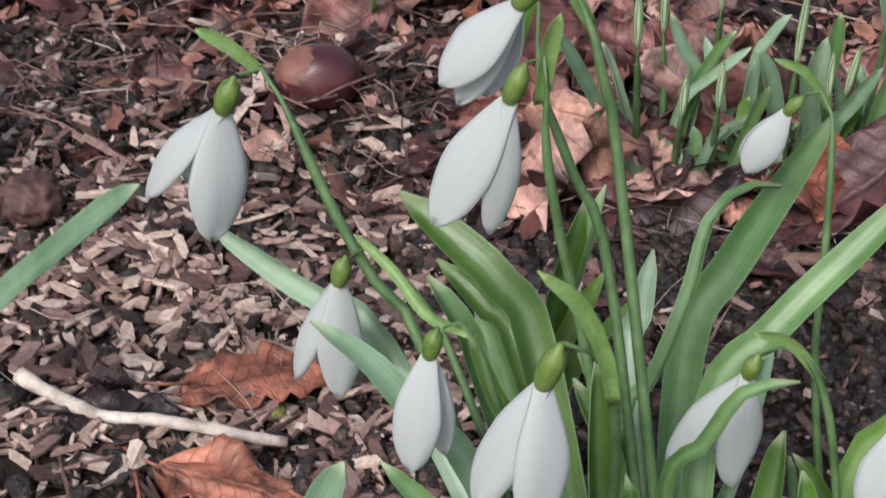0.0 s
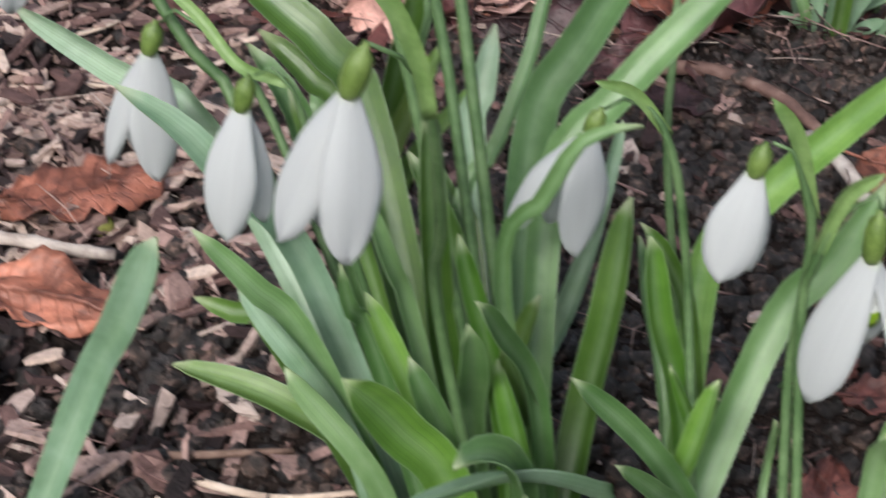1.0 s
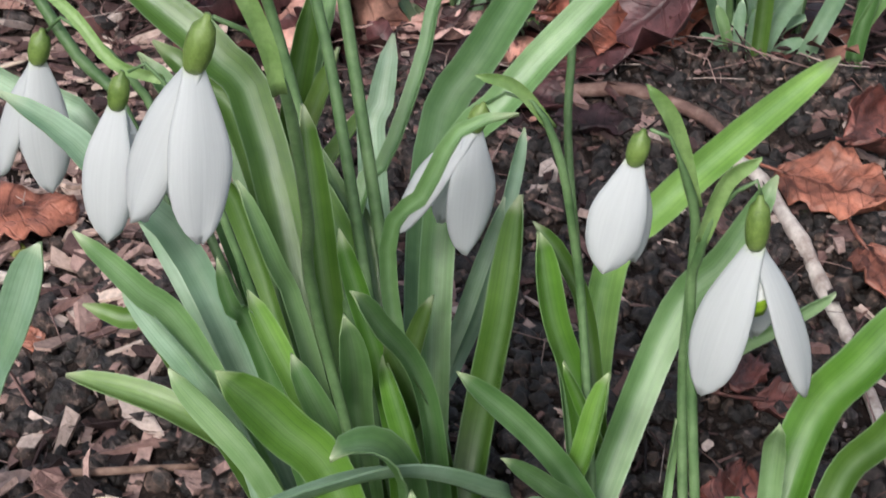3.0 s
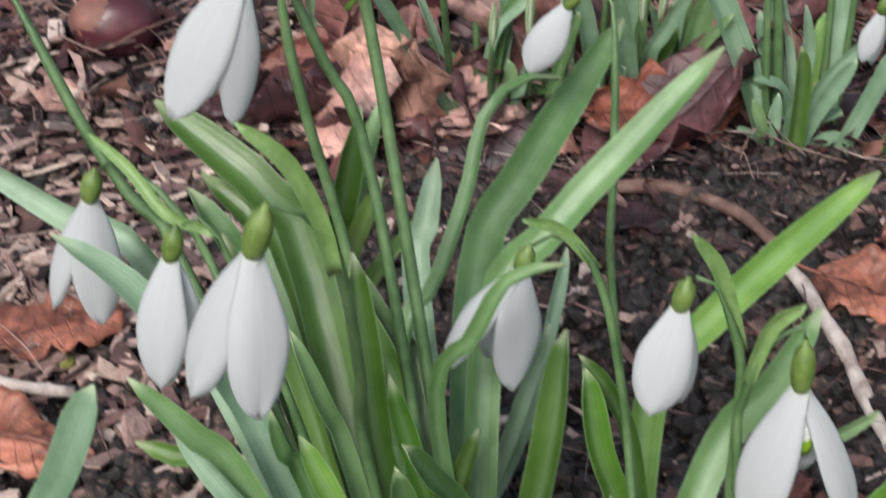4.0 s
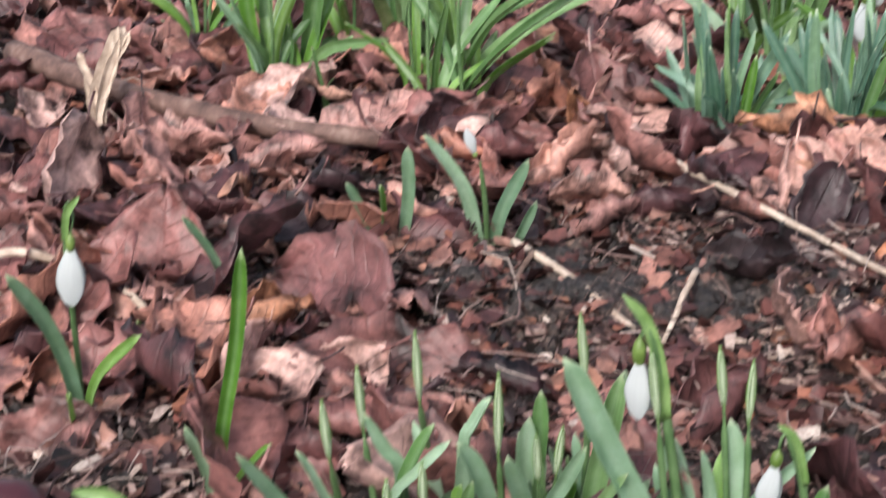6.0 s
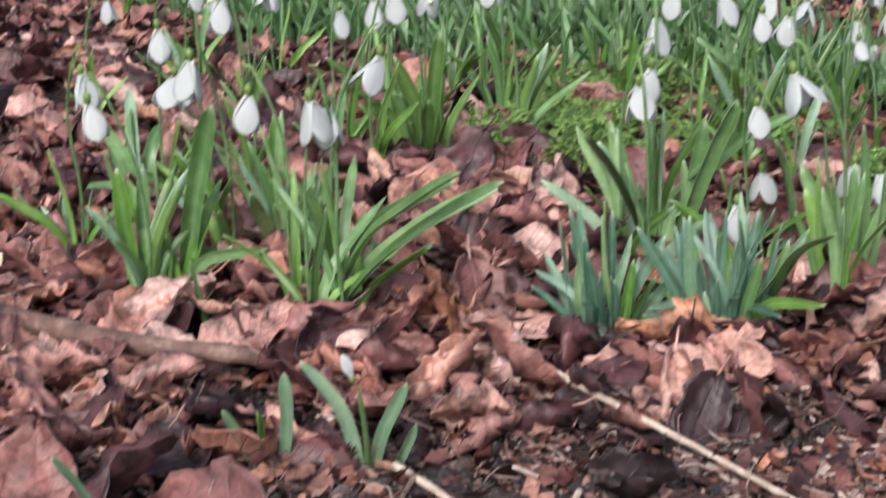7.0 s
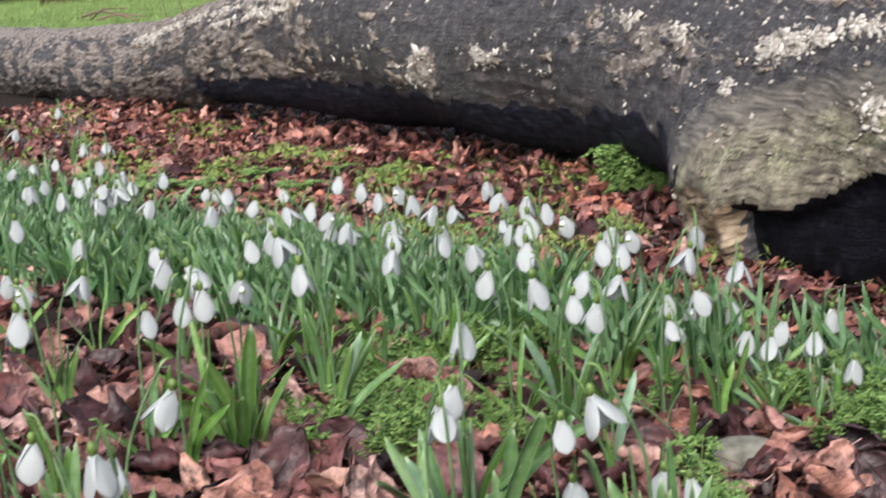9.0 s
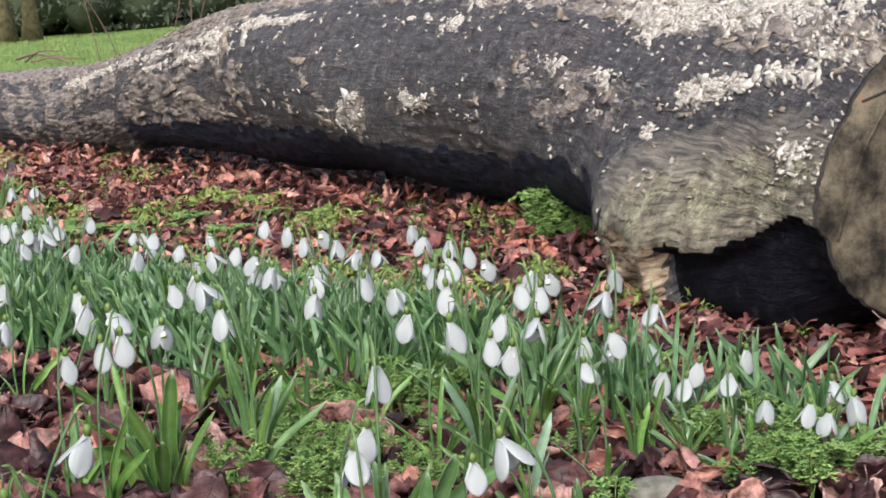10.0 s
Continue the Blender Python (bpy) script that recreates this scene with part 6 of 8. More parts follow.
# the thin end of the drift by the log's foot
for x, y, z in ((0.517, 0.974, 0.062), (0.524, 0.952, 0.062), (0.551, 0.998, 0.062), (0.560, 0.955, 0.062), (0.598, 1.009, 0.060), (0.533, 1.087, 0.062), (0.618, 0.890, 0.058), (0.608, 0.842, 0.060), (0.590, 0.867, 0.055), (0.587, 0.827, 0.055), (0.560, 0.870, 0.055)):
    drift_flower(x, y, z)
for _ in range(22):
    x, y = rng.gauss(0.60, 0.05), rng.gauss(0.93, 0.07)
    s = rng.uniform(0.45, 0.75)
    set_copy(BUD_KINDS if rng.random() < 0.6 else LEAFY_KINDS, Matrix.Translation((x, y, ground_z(x, y))) @ Matrix.Rotation(rng.uniform(0, 6.28), 4, "Z") @ Matrix.Diagonal((s, s, s, 1)))
for row in (((0.030, 0.174), 7, 0.042, 0.018, 0.0046), ((0.052, 0.180), 7, 0.046, 0.018, 0.0048), ((0.070, 0.184), 8, 0.048, 0.020, 0.0050), ((0.090, 0.186), 6, 0.046, 0.018, 0.0050), ((0.128, 0.160), 7, 0.045, 0.018, 0.0052)):
    tuft(*row, BLADE_BLUE)


def drift_foliage(count):
    """The mass of leaves between the plants of the drift."""
    verts, faces, marks = [], [], []
    for _ in range(count):
        x, y = drift_spot()
        a, h, r = rng.uniform(0, 6.28), rng.uniform(0.035, 0.10), rng.uniform(0.004, 0.060)
        out, foot = Vector((math.cos(a), math.sin(a), 0)), Vector((x, y, ground_z(x, y) - 0.003))
        bm = blade_mesh([foot, foot + out * r * 0.25 + Vector((0, 0, h * 0.5)), foot + out * r + Vector((0, 0, h))], rng.uniform(0.0038, 0.0074), (rng.uniform(-0.8, 0.8), -0.7, 0.5), rng.uniform(-60, 60), 6, 0.25, 0.0007, 0.3)
        uv = bm.loops.layers.uv.active
        bm.verts.index_update()
        n = len(verts)
        verts.extend(v.co[:] for v in bm.verts)
        for f in bm.faces:
            faces.append([v.index + n for v in f.verts])
            marks.extend(l[uv].uv[:] for l in f.loops)
        bm.free()
    me = bpy.data.meshes.new("snowdrop_foliage")
    me.from_pydata(verts, [], faces)
    me.uv_layers.new().data.foreach_set("uv", np.array(marks, np.float32).ravel())
    me.polygons.foreach_set("use_smooth", np.ones(len(me.polygons), bool))
    me.materials.append(BLADE_MASS)
    tagged(new("snowdrop_foliage", me), "thick growth of narrow green snowdrop leaves", "foliage", "", "stuff")


BLADE_MASS = make_blade("mixed_green_blade", [(0.3, (0.030, 0.095, 0.025)), (0.5, (0.080, 0.188, 0.062)), (0.7, (0.175, 0.315, 0.148))], island_random)
drift_foliage(4200)

# ---- fallen leaves ----
LEAF_RED = make_dead_leaf(lambda nt: maths(nt.id_data.nodes, nt.id_data.links, "MULTIPLY_ADD", object_random(nt), 0.3, 0.26), "red_brown_leaf", (1.3, 1.05, 0.98))
LEAF_TAN = make_dead_leaf(lambda nt: maths(nt.id_data.nodes, nt.id_data.links, "MULTIPLY_ADD", object_random(nt), 0.2, 0.68), "tan_leaf")
LEAF_DARK = make_dead_leaf(lambda nt: maths(nt.id_data.nodes, nt.id_data.links, "MULTIPLY_ADD", object_random(nt), 0.2, 0.0), "dark_leaf")


def dead_leaf_mesh(length, width, roll, bend, ripple, seed, ragged=0.12, n=14, m=10):
    """A dry beech or oak leaf: an uneven outline, a midrib, side veins as ripples, rolled edges and a bent length."""
    r = random.Random(seed)
    bm = bmesh.new()
    uv, marks = bm.loops.layers.uv.new(), {}
    notch = [r.uniform(0.6, 1.1) for _ in range(6)]
    layers = []
    for back in (0, 1):
        rows = []
        for i in range(n + 1):
            u = i / n
            w = width * 0.5 * max(math.sin(math.pi * (0.03 + 0.94 * u ** 0.85)), 0.03) ** 0.75
            row = []
            for j in range(m + 1):
                c = 2 * j / m - 1
                edge = 1 + ragged * (noise.noise(Vector((u * 7, seed * 3.1, 2 if c > 0 else 5))) + 0.5 * noise.noise(Vector((u * 21, seed, 1 if c > 0 else 8)))) * (abs(c) > 0.6) * 2.2
                a = roll * c * (0.7 + 0.6 * notch[int(u * 5)] * 0.5)
                lean = w * c * edge
                if abs(roll) > 0.05:
                    y, z = w * edge / roll * math.sin(a), w / roll * (1 - math.cos(a))
                else:
                    y, z = lean, 0
                z += ripple * math.sin(u * 34 - abs(c) * 9) * (0.3 + abs(c)) + 0.0015 * (abs(c) < 0.05)
                z += 0.17 * width * noise.noise(Vector((u * 4, c * 2.2, seed * 1.7))) * (0.4 + abs(c)) + 0.085 * width * noise.noise(Vector((u * 11, c * 5, seed * 0.7)))
                x = (u - 0.5) * length
                if abs(bend) > 0.02:
                    q = (u - 0.5) * bend
                    x, z = (length / bend + 0) * math.sin(q) - z * math.sin(q), length / bend * (1 - math.cos(q)) + z * math.cos(q)
                row.append(bm.verts.new((x, y, z - (0.0004 if back else 0))))
                marks[row[-1]] = (u, c)
            rows.append(row)
        layers.append(rows)
    top, low = layers
    for i in range(n):
        for j in range(m):
            bm.faces.new((top[i][j], top[i + 1][j], top[i + 1][j + 1], top[i][j + 1]))
            bm.faces.new((low[i][j], low[i][j + 1], low[i + 1][j + 1], low[i + 1][j]))
        bm.faces.new((top[i][0], low[i][0], low[i + 1][0], top[i + 1][0]))
        bm.faces.new((top[i][m], top[i + 1][m], low[i + 1][m], low[i][m]))
    for i in (0, n):
        for j in range(m):
            quad = (top[i][j], top[i][j + 1], low[i][j + 1], low[i][j])
            bm.faces.new(quad if i == 0 else quad[::-1])
    for face in bm.faces:
        for loop in face.loops:
            loop[uv].uv = marks[loop.vert]
    stalk = top[0][m // 2].co
    tube(bm, [stalk + Vector((0.002, 0, -0.0002)), stalk + Vector((-0.004, 0.001, -0.0003)), stalk + Vector((-0.010, 0.002, 0.001))], 0.0005, 5)
    return bm


def leaf_shape(k):
    """Mesh data of one of the leaf shapes, one for each kind of brown."""
    r = random.Random(k)
    roll = r.choice((0.4, 0.7, 1.1, 1.5, 1.9, -0.8, 0.5, -1.3)) * r.uniform(0.8, 1.2)
    ob = thing("fallen_leaf", dead_leaf_mesh(r.uniform(0.042, 0.062), r.uniform(0.026, 0.038), roll, r.uniform(-1.1, 1.4), r.uniform(0.0004, 0.0014), k, r.uniform(0.12, 0.28)), (LEAF_RED, LEAF_BROWN, LEAF_TAN, LEAF_DARK, LEAF_BROWN)[k % 5], (0, 0, 0), ("russet dry leaf lying curled on the litter", "brown dead leaf with rolled edges on the ground", "pale tan dry leaf on the litter", "dark damp leaf flattened on the soil", "brown dead leaf with rolled edges on the ground")[k % 5], "leaf", "fallen leaves")
    return ob


LEAF_KINDS = [leaf_shape(k) for k in range(20)]


def rest_leaf(kind, x, y, turn, scale, tip=(0, 0), lift=0.0):
    m = Matrix.Translation((x, y, ground_z(x, y) + 0.002 + lift)) @ Euler((radians(tip[0]), radians(tip[1]), radians(turn))).to_matrix().to_4x4() @ Matrix.Diagonal((scale, scale, scale, 1))
    ob = LEAF_KINDS[kind]
    if ob.name in USED_KINDS:
        return copy_thing(ob, m)
    USED_KINDS.add(ob.name)
    ob.matrix_basis = m
    return ob


# leaves that stand out: kind, place, turn, size, tilt
for row in ((3, -0.111, 0.025, 5, 0.30, (0, 0)),
            (3, 0.097, 0.012, 30, 0.26, (0, 0)),
            (1, 0.030, 0.155, 8, 0.85, (10, 4)), (4, 0.012, 0.172, -20, 0.8, (-14, 8)),
            (5, -0.028, 0.172, 25, 0.7, (14, 0)), (9, 0.055, 0.178, 15, 0.8, (6, 10)),
            (1, -0.02, 0.125, 60, 0.55, (10, 0)), (4, 0.055, 0.12, -10, 0.7, (8, -6)), (6, 0.075, 0.10, 20, 0.6, (0, 8)),
            (8, 0.186, 0.835, 85, 0.95, (0, -62)), (3, 0.215, 0.80, 40, 0.8, (24, 20)), (1, 0.12, 0.82, 10, 1.2, (14, -6)), (4, 0.15, 0.80, -40, 1.1, (10, 12))):
    rest_leaf(*row, 0.0045 if row[2] < 0.1 else 0.002)


LEAF_ORANGE = make_dead_leaf(lambda nt: maths(nt.id_data.nodes, nt.id_data.links, "MULTIPLY_ADD", object_random(nt), 0.12, 0.58), "orange_brown_leaf", (1.15, 0.86, 0.72))


def broad_leaf(x, y, turn, length, width, roll, bend, tip, seed, lift, mat=LEAF_ORANGE, label="broad orange-brown dead leaf lying on bark chips"):
    """A larger, torn, flatter leaf."""
    m = Matrix.Translation((x, y, ground_z(x, y) + lift)) @ Euler((radians(tip[0]), radians(tip[1]), radians(turn))).to_matrix().to_4x4()
    thing("fallen_leaf", dead_leaf_mesh(length, width, roll, bend, 0.0004, seed, 0.22, 18, 12), mat, m, label, "leaf", "fallen leaves")


broad_leaf(-0.074, 0.034, 28, 0.040, 0.027, 0.5, 0.4, (6, 0), 41, 0.006)
broad_leaf(-0.070, -0.008, -12, 0.040, 0.022, 0.35, -0.3, (10, 0), 43, 0.005)
broad_leaf(-0.080, -0.032, -62, 0.034, 0.012, 1.2, 0.6, (30, 0), 45, 0.005)
broad_leaf(-0.104, 0.012, 10, 0.030, 0.022, 0.3, 0.2, (4, 0), 47, 0.004, LEAF_DARK, "dark damp leaf flattened on the soil")
broad_leaf(0.134, 0.058, -30, 0.036, 0.024, 0.6, 0.5, (14, -6), 49, 0.006)
broad_leaf(0.143, 0.020, -62, 0.036, 0.022, 0.6, 0.6, (-18, 6), 51, 0.006)
broad_leaf(0.147, 0.100, 60, 0.045, 0.028, 1.6, 0.5, (40, 10), 53, 0.008, LEAF_RED, "rolled russet dead leaf standing on its edge")
broad_leaf(0.101, -0.018, 60, 0.020, 0.013, 0.9, 0.4, (10, 12), 55, 0.004, LEAF_RED, "torn piece of russet leaf on dark soil")
broad_leaf(0.113, -0.022, 10, 0.020, 0.013, 1.2, 0.4, (20, 0), 57, 0.004, LEAF_RED, "torn piece of russet leaf on dark soil")
broad_leaf(0.097, -0.052, 75, 0.024, 0.014, 0.8, 0.4, (14, 0), 59, 0.004, LEAF_RED, "torn piece of russet leaf on dark soil")
broad_leaf(0.062, -0.072, 40, 0.022, 0.014, 0.6, 0.4, (8, 0), 61, 0.004)
LEAF_RUSSET = make_dead_leaf(lambda nt: maths(nt.id_data.nodes, nt.id_data.links, "MULTIPLY_ADD", object_random(nt), 0.06, 0.36), "russet_leaf", (1.15, 0.78, 0.58))
broad_leaf(0.083, 0.152, 25, 0.056, 0.032, 0.9, 0.5, (52, 4), 63, 0.010, LEAF_RUSSET, "large russet leaf standing against snowdrop leaves")


def leaf_chance(x, y):
    """How thickly leaves lie at a place."""
    if math.hypot(x + 0.086, (y - 0.150) * 0.7) < 0.05:
        return 0.0
    if y < 0.13:
        return 0.0 if y < 0.06 else 0.05
    if y < 0.26:
        return 0.08 if x < -0.03 else (0.30 if x < 0.06 else 0.10)
    if 0.03 < x < 0.30 and y < 0.43:
        return 0.07
    if abs(y - 0.55 + 0.75 * (x + 0.02)) < 0.035 and x < 0.03:
        return 0.12
    return (0.5 if y < 0.5 else 1.0) if y < 1.4 else 0.8


def kept_clear(x, y):
    """Small open places before the young plants, where no leaf lies."""
    return any(math.hypot(x - a, y - b) < r for a, b, r in ((0.020, 0.395, 0.045), (0.066, 0.385, 0.045), (-0.050, 0.355, 0.025), (0.125, 0.143, 0.032)))


def scatter_leaves(count):
    done = 0
    while done < count:
        y = -0.1 + 1.75 * rng.random() ** 1.15
        x = rng.uniform(-0.10 - 0.26 * max(y + 0.1, 0.25), 0.16 + 0.50 * max(y, 0.0))
        if rng.random() > leaf_chance(x, y):
            continue
        if x > 0.50 and 0.9 < y < 1.7 and rng.random() < 0.75:
            done += 1
            continue
        row = (rng.randrange(20), x, y, rng.uniform(0, 360), rng.uniform(0.7, 1.3) if y > 0.3 else rng.uniform(0.4, 0.8), (rng.gauss(0, 20), rng.gauss(0, 20)), rng.uniform(0, 0.008))
        done += 1
        if not kept_clear(x, y):
            rest_leaf(*row)


scatter_leaves(255)


def replicate(template, faces, count, placer):
    """One mesh of many copies of a small shape; placer gives the places of all corners, as an array for each copy."""
    verts = np.concatenate([placer(template.copy()) for _ in range(count)])
    n = len(template)
    out = []
    for k in range(count):
        out.extend([tuple(i + k * n for i in f) for f in faces])
    return verts, out


def stuff(name, verts, faces, mat, label, category, smooth=True):
    me = bpy.data.meshes.new(name)
    me.from_pydata(verts.tolist(), [], faces)
    me.materials.append(mat)
    if smooth:
        me.polygons.foreach_set("use_smooth", np.ones(len(me.polygons), bool))
    return tagged(new(name, me), label, category, "", "stuff")


nprng = np.random.default_rng(11)


def turn_matrix(tilt):
    a, b, c = nprng.normal(0, tilt), nprng.normal(0, tilt), nprng.uniform(0, 2 * np.pi)
    return np.array(Euler((a, b, c)).to_matrix())


# ---- the mass of whole leaves farther off, joined ----
def leaf_template(k):
    r = random.Random(100 + k)
    bm = dead_leaf_mesh(r.uniform(0.042, 0.062), r.uniform(0.030, 0.044), r.choice((0.6, 1.1, 1.8, 2.5, -1.4)), r.uniform(-1.2, 1.5), r.uniform(0.0005, 0.0016), 100 + k, r.uniform(0.14, 0.30), 12, 8)
    bm.verts.index_update()
    uv = bm.loops.layers.uv.active
    verts, faces = np.array([v.co[:] for v in bm.verts]), [tuple(v.index for v in f.verts) for f in bm.faces]
    marks = np.array([l[uv].uv[:] for f in bm.faces for l in f.loops], np.float32)
    bm.free()
    return verts, faces, marks


def leaf_mass(count):
    shapes = [leaf_template(k) for k in range(12)]
    verts, faces, marks, n = [], [], [], 0
    while count:
        y = 0.14 + 4.2 * nprng.random() ** 1.6
        x = nprng.uniform(-0.10 - 0.24 * max(y, 0.25), 0.24 + 0.50 * min(y, 1.6))
        if nprng.random() > leaf_chance(x, y):
            continue
        shape, f, uv = shapes[nprng.integers(12)]
        v = shape * nprng.uniform(0.55, 1.4) * (1.0 if y < 1.5 else 0.8) @ turn_matrix(0.52).T + [x, y, ground_z(x, y) + nprng.uniform(0.001, 0.009 if y < 0.3 else 0.017)]
        if kept_clear(x, y) or (x > 0.50 and 0.9 < y < 1.7 and nprng.random() < 0.75):
            count -= 1
            continue
        verts.append(v)
        marks.append(uv)
        faces.extend([tuple(i + n for i in face) for face in f])
        n, count = n + len(v), count - 1
    ob = stuff("fallen_leaves", np.concatenate(verts), faces, LITTER_BROWN, "carpet of curled russet dead leaves", "leaf litter")
    ob.data.uv_layers.new().data.foreach_set("uv", np.concatenate(marks).ravel())


leaf_mass(3500)

# ---- small torn leaf, in one sheet of litter ----
SCRAP = np.array([((i / 2 - 0.5) * (0.72 if j != 1 else 1.0), (j / 2 - 0.5) * (0.72 if i != 1 else 1.0), 0.0) for i in range(3) for j in range(3)])
SCRAP_FACES = [(0, 3, 4, 1), (1, 4, 5, 2), (3, 6, 7, 4), (4, 7, 8, 5)]


def scrap(v):
    while True:
        q = nprng.random()
        if q < 0.28:
            x, y = nprng.uniform(0.35, 0.95), nprng.uniform(0.75, 1.7)
        elif q < 0.40:
            x, y = nprng.uniform(-0.3, 0.32), nprng.uniform(0.13, 0.6)
        elif q < 0.66:
            x, y = nprng.uniform(-0.3, 0.5), nprng.uniform(0.1, 1.2)
        else:
            y = nprng.uniform(1.0, 4.2)
            x = nprng.uniform(-0.22 * y - 0.2, 0.5 + 0.3 * min(y, 2))
        if y > 0.25 or nprng.random() < 0.35:
            break
    size = nprng.uniform(0.004, 0.013) * (1 + 0.6 * (y > 1))
    v = v * [size * nprng.uniform(0.8, 1.7), size * nprng.uniform(0.5, 1.0), 1]
    v[:, :2] += nprng.normal(0, size * 0.12, (9, 2))
    v[:, 2] += nprng.normal(0, size * 0.13, 9) + nprng.uniform(-0.5, 0.5) * size * (v[:, 1] / size) ** 2 * 2
    v = v @ turn_matrix(0.4).T
    v += [x, y, 0]
    v[:, 2] += ground_z(x, y) + nprng.uniform(0.001, 0.008 + 0.012 * (y > 1.6))
    return v


def far_scrap(v):
    x, y = nprng.uniform(-1.4, 1.7), nprng.uniform(-0.8, 4.6)
    if abs(x - 0.05) < 0.2 and y < 0.3:
        x += 0.5
    size = nprng.uniform(0.012, 0.032)
    v = v * [size * nprng.uniform(0.8, 1.7), size * nprng.uniform(0.5, 1.0), 1]
    v[:, :2] += nprng.normal(0, size * 0.12, (9, 2))
    v[:, 2] += nprng.normal(0, size * 0.13, 9)
    v = v @ turn_matrix(0.35).T + [x, y, 0]
    v[:, 2] += ground_z(x, y) + nprng.uniform(0.001, 0.010)
    return v


def litter_beyond():
    verts, faces = replicate(SCRAP, SCRAP_FACES, 7000, far_scrap)
    keep = verts.reshape(-1, 9, 3)
    # thin where the bed's own litter lies
    inner = (keep[:, 4, 0] > -0.16 - 0.22 * keep[:, 4, 1]) & (keep[:, 4, 0] < 0.2 + 0.4 * keep[:, 4, 1]) & (keep[:, 4, 1] > -0.2)
    keep = keep[~inner]
    faces = [tuple(i + 9 * k for i in f) for k in range(len(keep)) for f in SCRAP_FACES]
    stuff("leaf_litter", keep.reshape(-1, 3), faces, LITTER_BROWN, "thin scatter of dead leaves over the woodland soil", "leaf litter")


litter_beyond()
stuff("leaf_litter", *replicate(SCRAP, SCRAP_FACES, 20000, scrap), LITTER_DARK, "litter of torn russet leaf scraps over the ground", "leaf litter")

# ---- bark chips and crumbs of soil ----
SLAB = np.array([(0.5 * math.cos(a) * (1.0 if k % 3 else 0.9), 0.5 * math.sin(a), z) for z in (-0.5, 0.5) for k, a in enumerate((0.0, 0.75, 2.3, 3.14, 3.9, 5.5))])
SLAB_FACES = [(5, 4, 3, 2, 1, 0), (6, 7, 8, 9, 10, 11)] + [(k, (k + 1) % 6, 6 + (k + 1) % 6, 6 + k) for k in range(6)]


def chip(v):
    while True:
        x, y = nprng.uniform(-0.24, 0.30), nprng.uniform(-0.13, 0.50)
        if nprng.random() < (1.0 if x < -0.02 or y > 0.25 else 0.32) * (1.0 if y < 0.15 else 0.6) * (0.75 if y < 0.0 else 1.0):
            break
    size = 0.0012 + 0.0075 * nprng.random() ** 3.2
    thin = nprng.random() < 0.35
    v = v * [size * nprng.uniform(1.0, 2.0) * (2.2 if thin else 1), size * nprng.uniform(0.45, 1.1) * (0.45 if thin else 1), min(size * nprng.uniform(0.12, 0.4), 0.0016)]
    v = v + np.tile(nprng.normal(0, 0.14, (6, 3)) * [size, size * 0.6, 0.0], (2, 1)) + nprng.normal(0, 0.05, (12, 3)) * size * [0.5, 0.5, 0.8]
    v = v @ turn_matrix(0.30).T
    return v + [x, y, ground_z(x, y) + nprng.uniform(0.0002, 0.003)]


stuff("bark_chips", *replicate(SLAB, SLAB_FACES, 17000, chip), CHIP, "scattered bark chips and wood splinters on dark soil", "bark chips", False)


def big_chip(v):
    while True:
        x, y = nprng.normal(-0.095, 0.05), nprng.normal(0.08, 0.055)
        if nprng.random() < 0.22:
            x, y = nprng.normal(0.20, 0.05), nprng.normal(0.345, 0.028)
            break
        if y > 0.09 and nprng.random() < 0.6:
            continue
        if -0.2 < x < 0.0 and -0.03 < y < 0.24 and math.hypot(x + 0.086, y - 0.166) > 0.025:
            break
    size = nprng.uniform(0.0025, 0.0075)
    v = v * [size * nprng.uniform(1.2, 2.6), size * nprng.uniform(0.4, 0.9), nprng.uniform(0.0006, 0.0014)]
    v = v + np.tile(nprng.normal(0, 0.16, (6, 3)) * [size, size * 0.6, 0.0], (2, 1))
    v = v @ turn_matrix(0.22).T
    return v + [x, y, ground_z(x, y) + nprng.uniform(0.0015, 0.0035)]


stuff("wood_chips", *replicate(SLAB, SLAB_FACES, 1020, big_chip), CHIP_PALE, "scattered pale pinkish wood chips on dark soil", "wood chips", False)


def crumb_shape():
    bm = bmesh.new()
    bmesh.ops.create_icosphere(bm, subdivisions=1, radius=0.5)
    verts = np.array([v.co[:] for v in bm.verts])
    faces = [tuple(v.index for v in f.verts) for f in bm.faces]
    bm.free()
    return verts, faces


CRUMB, CRUMB_FACES = crumb_shape()


def crumb(v):
    x, y = nprng.uniform(-0.22, 0.28), -0.13 + 0.66 * nprng.random() ** 1.1
    size = 0.0012 + 0.0075 * nprng.random() ** 3.5
    if nprng.random() < 0.36:
        x, y, size = nprng.uniform(-0.05, 0.19), nprng.uniform(-0.11, 0.14), size * 0.8
    elif nprng.random() < 0.07:
        x, y, size = nprng.normal(*((0.10, 0.02) if nprng.random() < 0.5 else (0.165, 0.022))), nprng.normal(0.38, 0.016), size * 1.8
    v = v * (1 + nprng.normal(0, 0.18, (len(v), 1))) * [size * nprng.uniform(0.8, 1.5), size, size * 0.7]
    v = v @ turn_matrix(0.8).T
    return v + [x, y, ground_z(x, y) + size * 0.12]


stuff("soil_crumbs", *replicate(CRUMB, CRUMB_FACES, 32000, crumb), SOIL, "dark crumbs and clods of damp soil", "soil")


# ---- fine dead stalks and fibres ----
FIBRE = np.array([(u, 0.5 * math.cos(a), 0.5 * math.sin(a)) for u in (-0.5, -0.17, 0.17, 0.5) for a in (0.0, 2.1, 4.2)])
FIBRE_FACES = [(3 * k + i, 3 * k + (i + 1) % 3, 3 * k + 3 + (i + 1) % 3, 3 * k + 3 + i) for k in range(3) for i in range(3)]


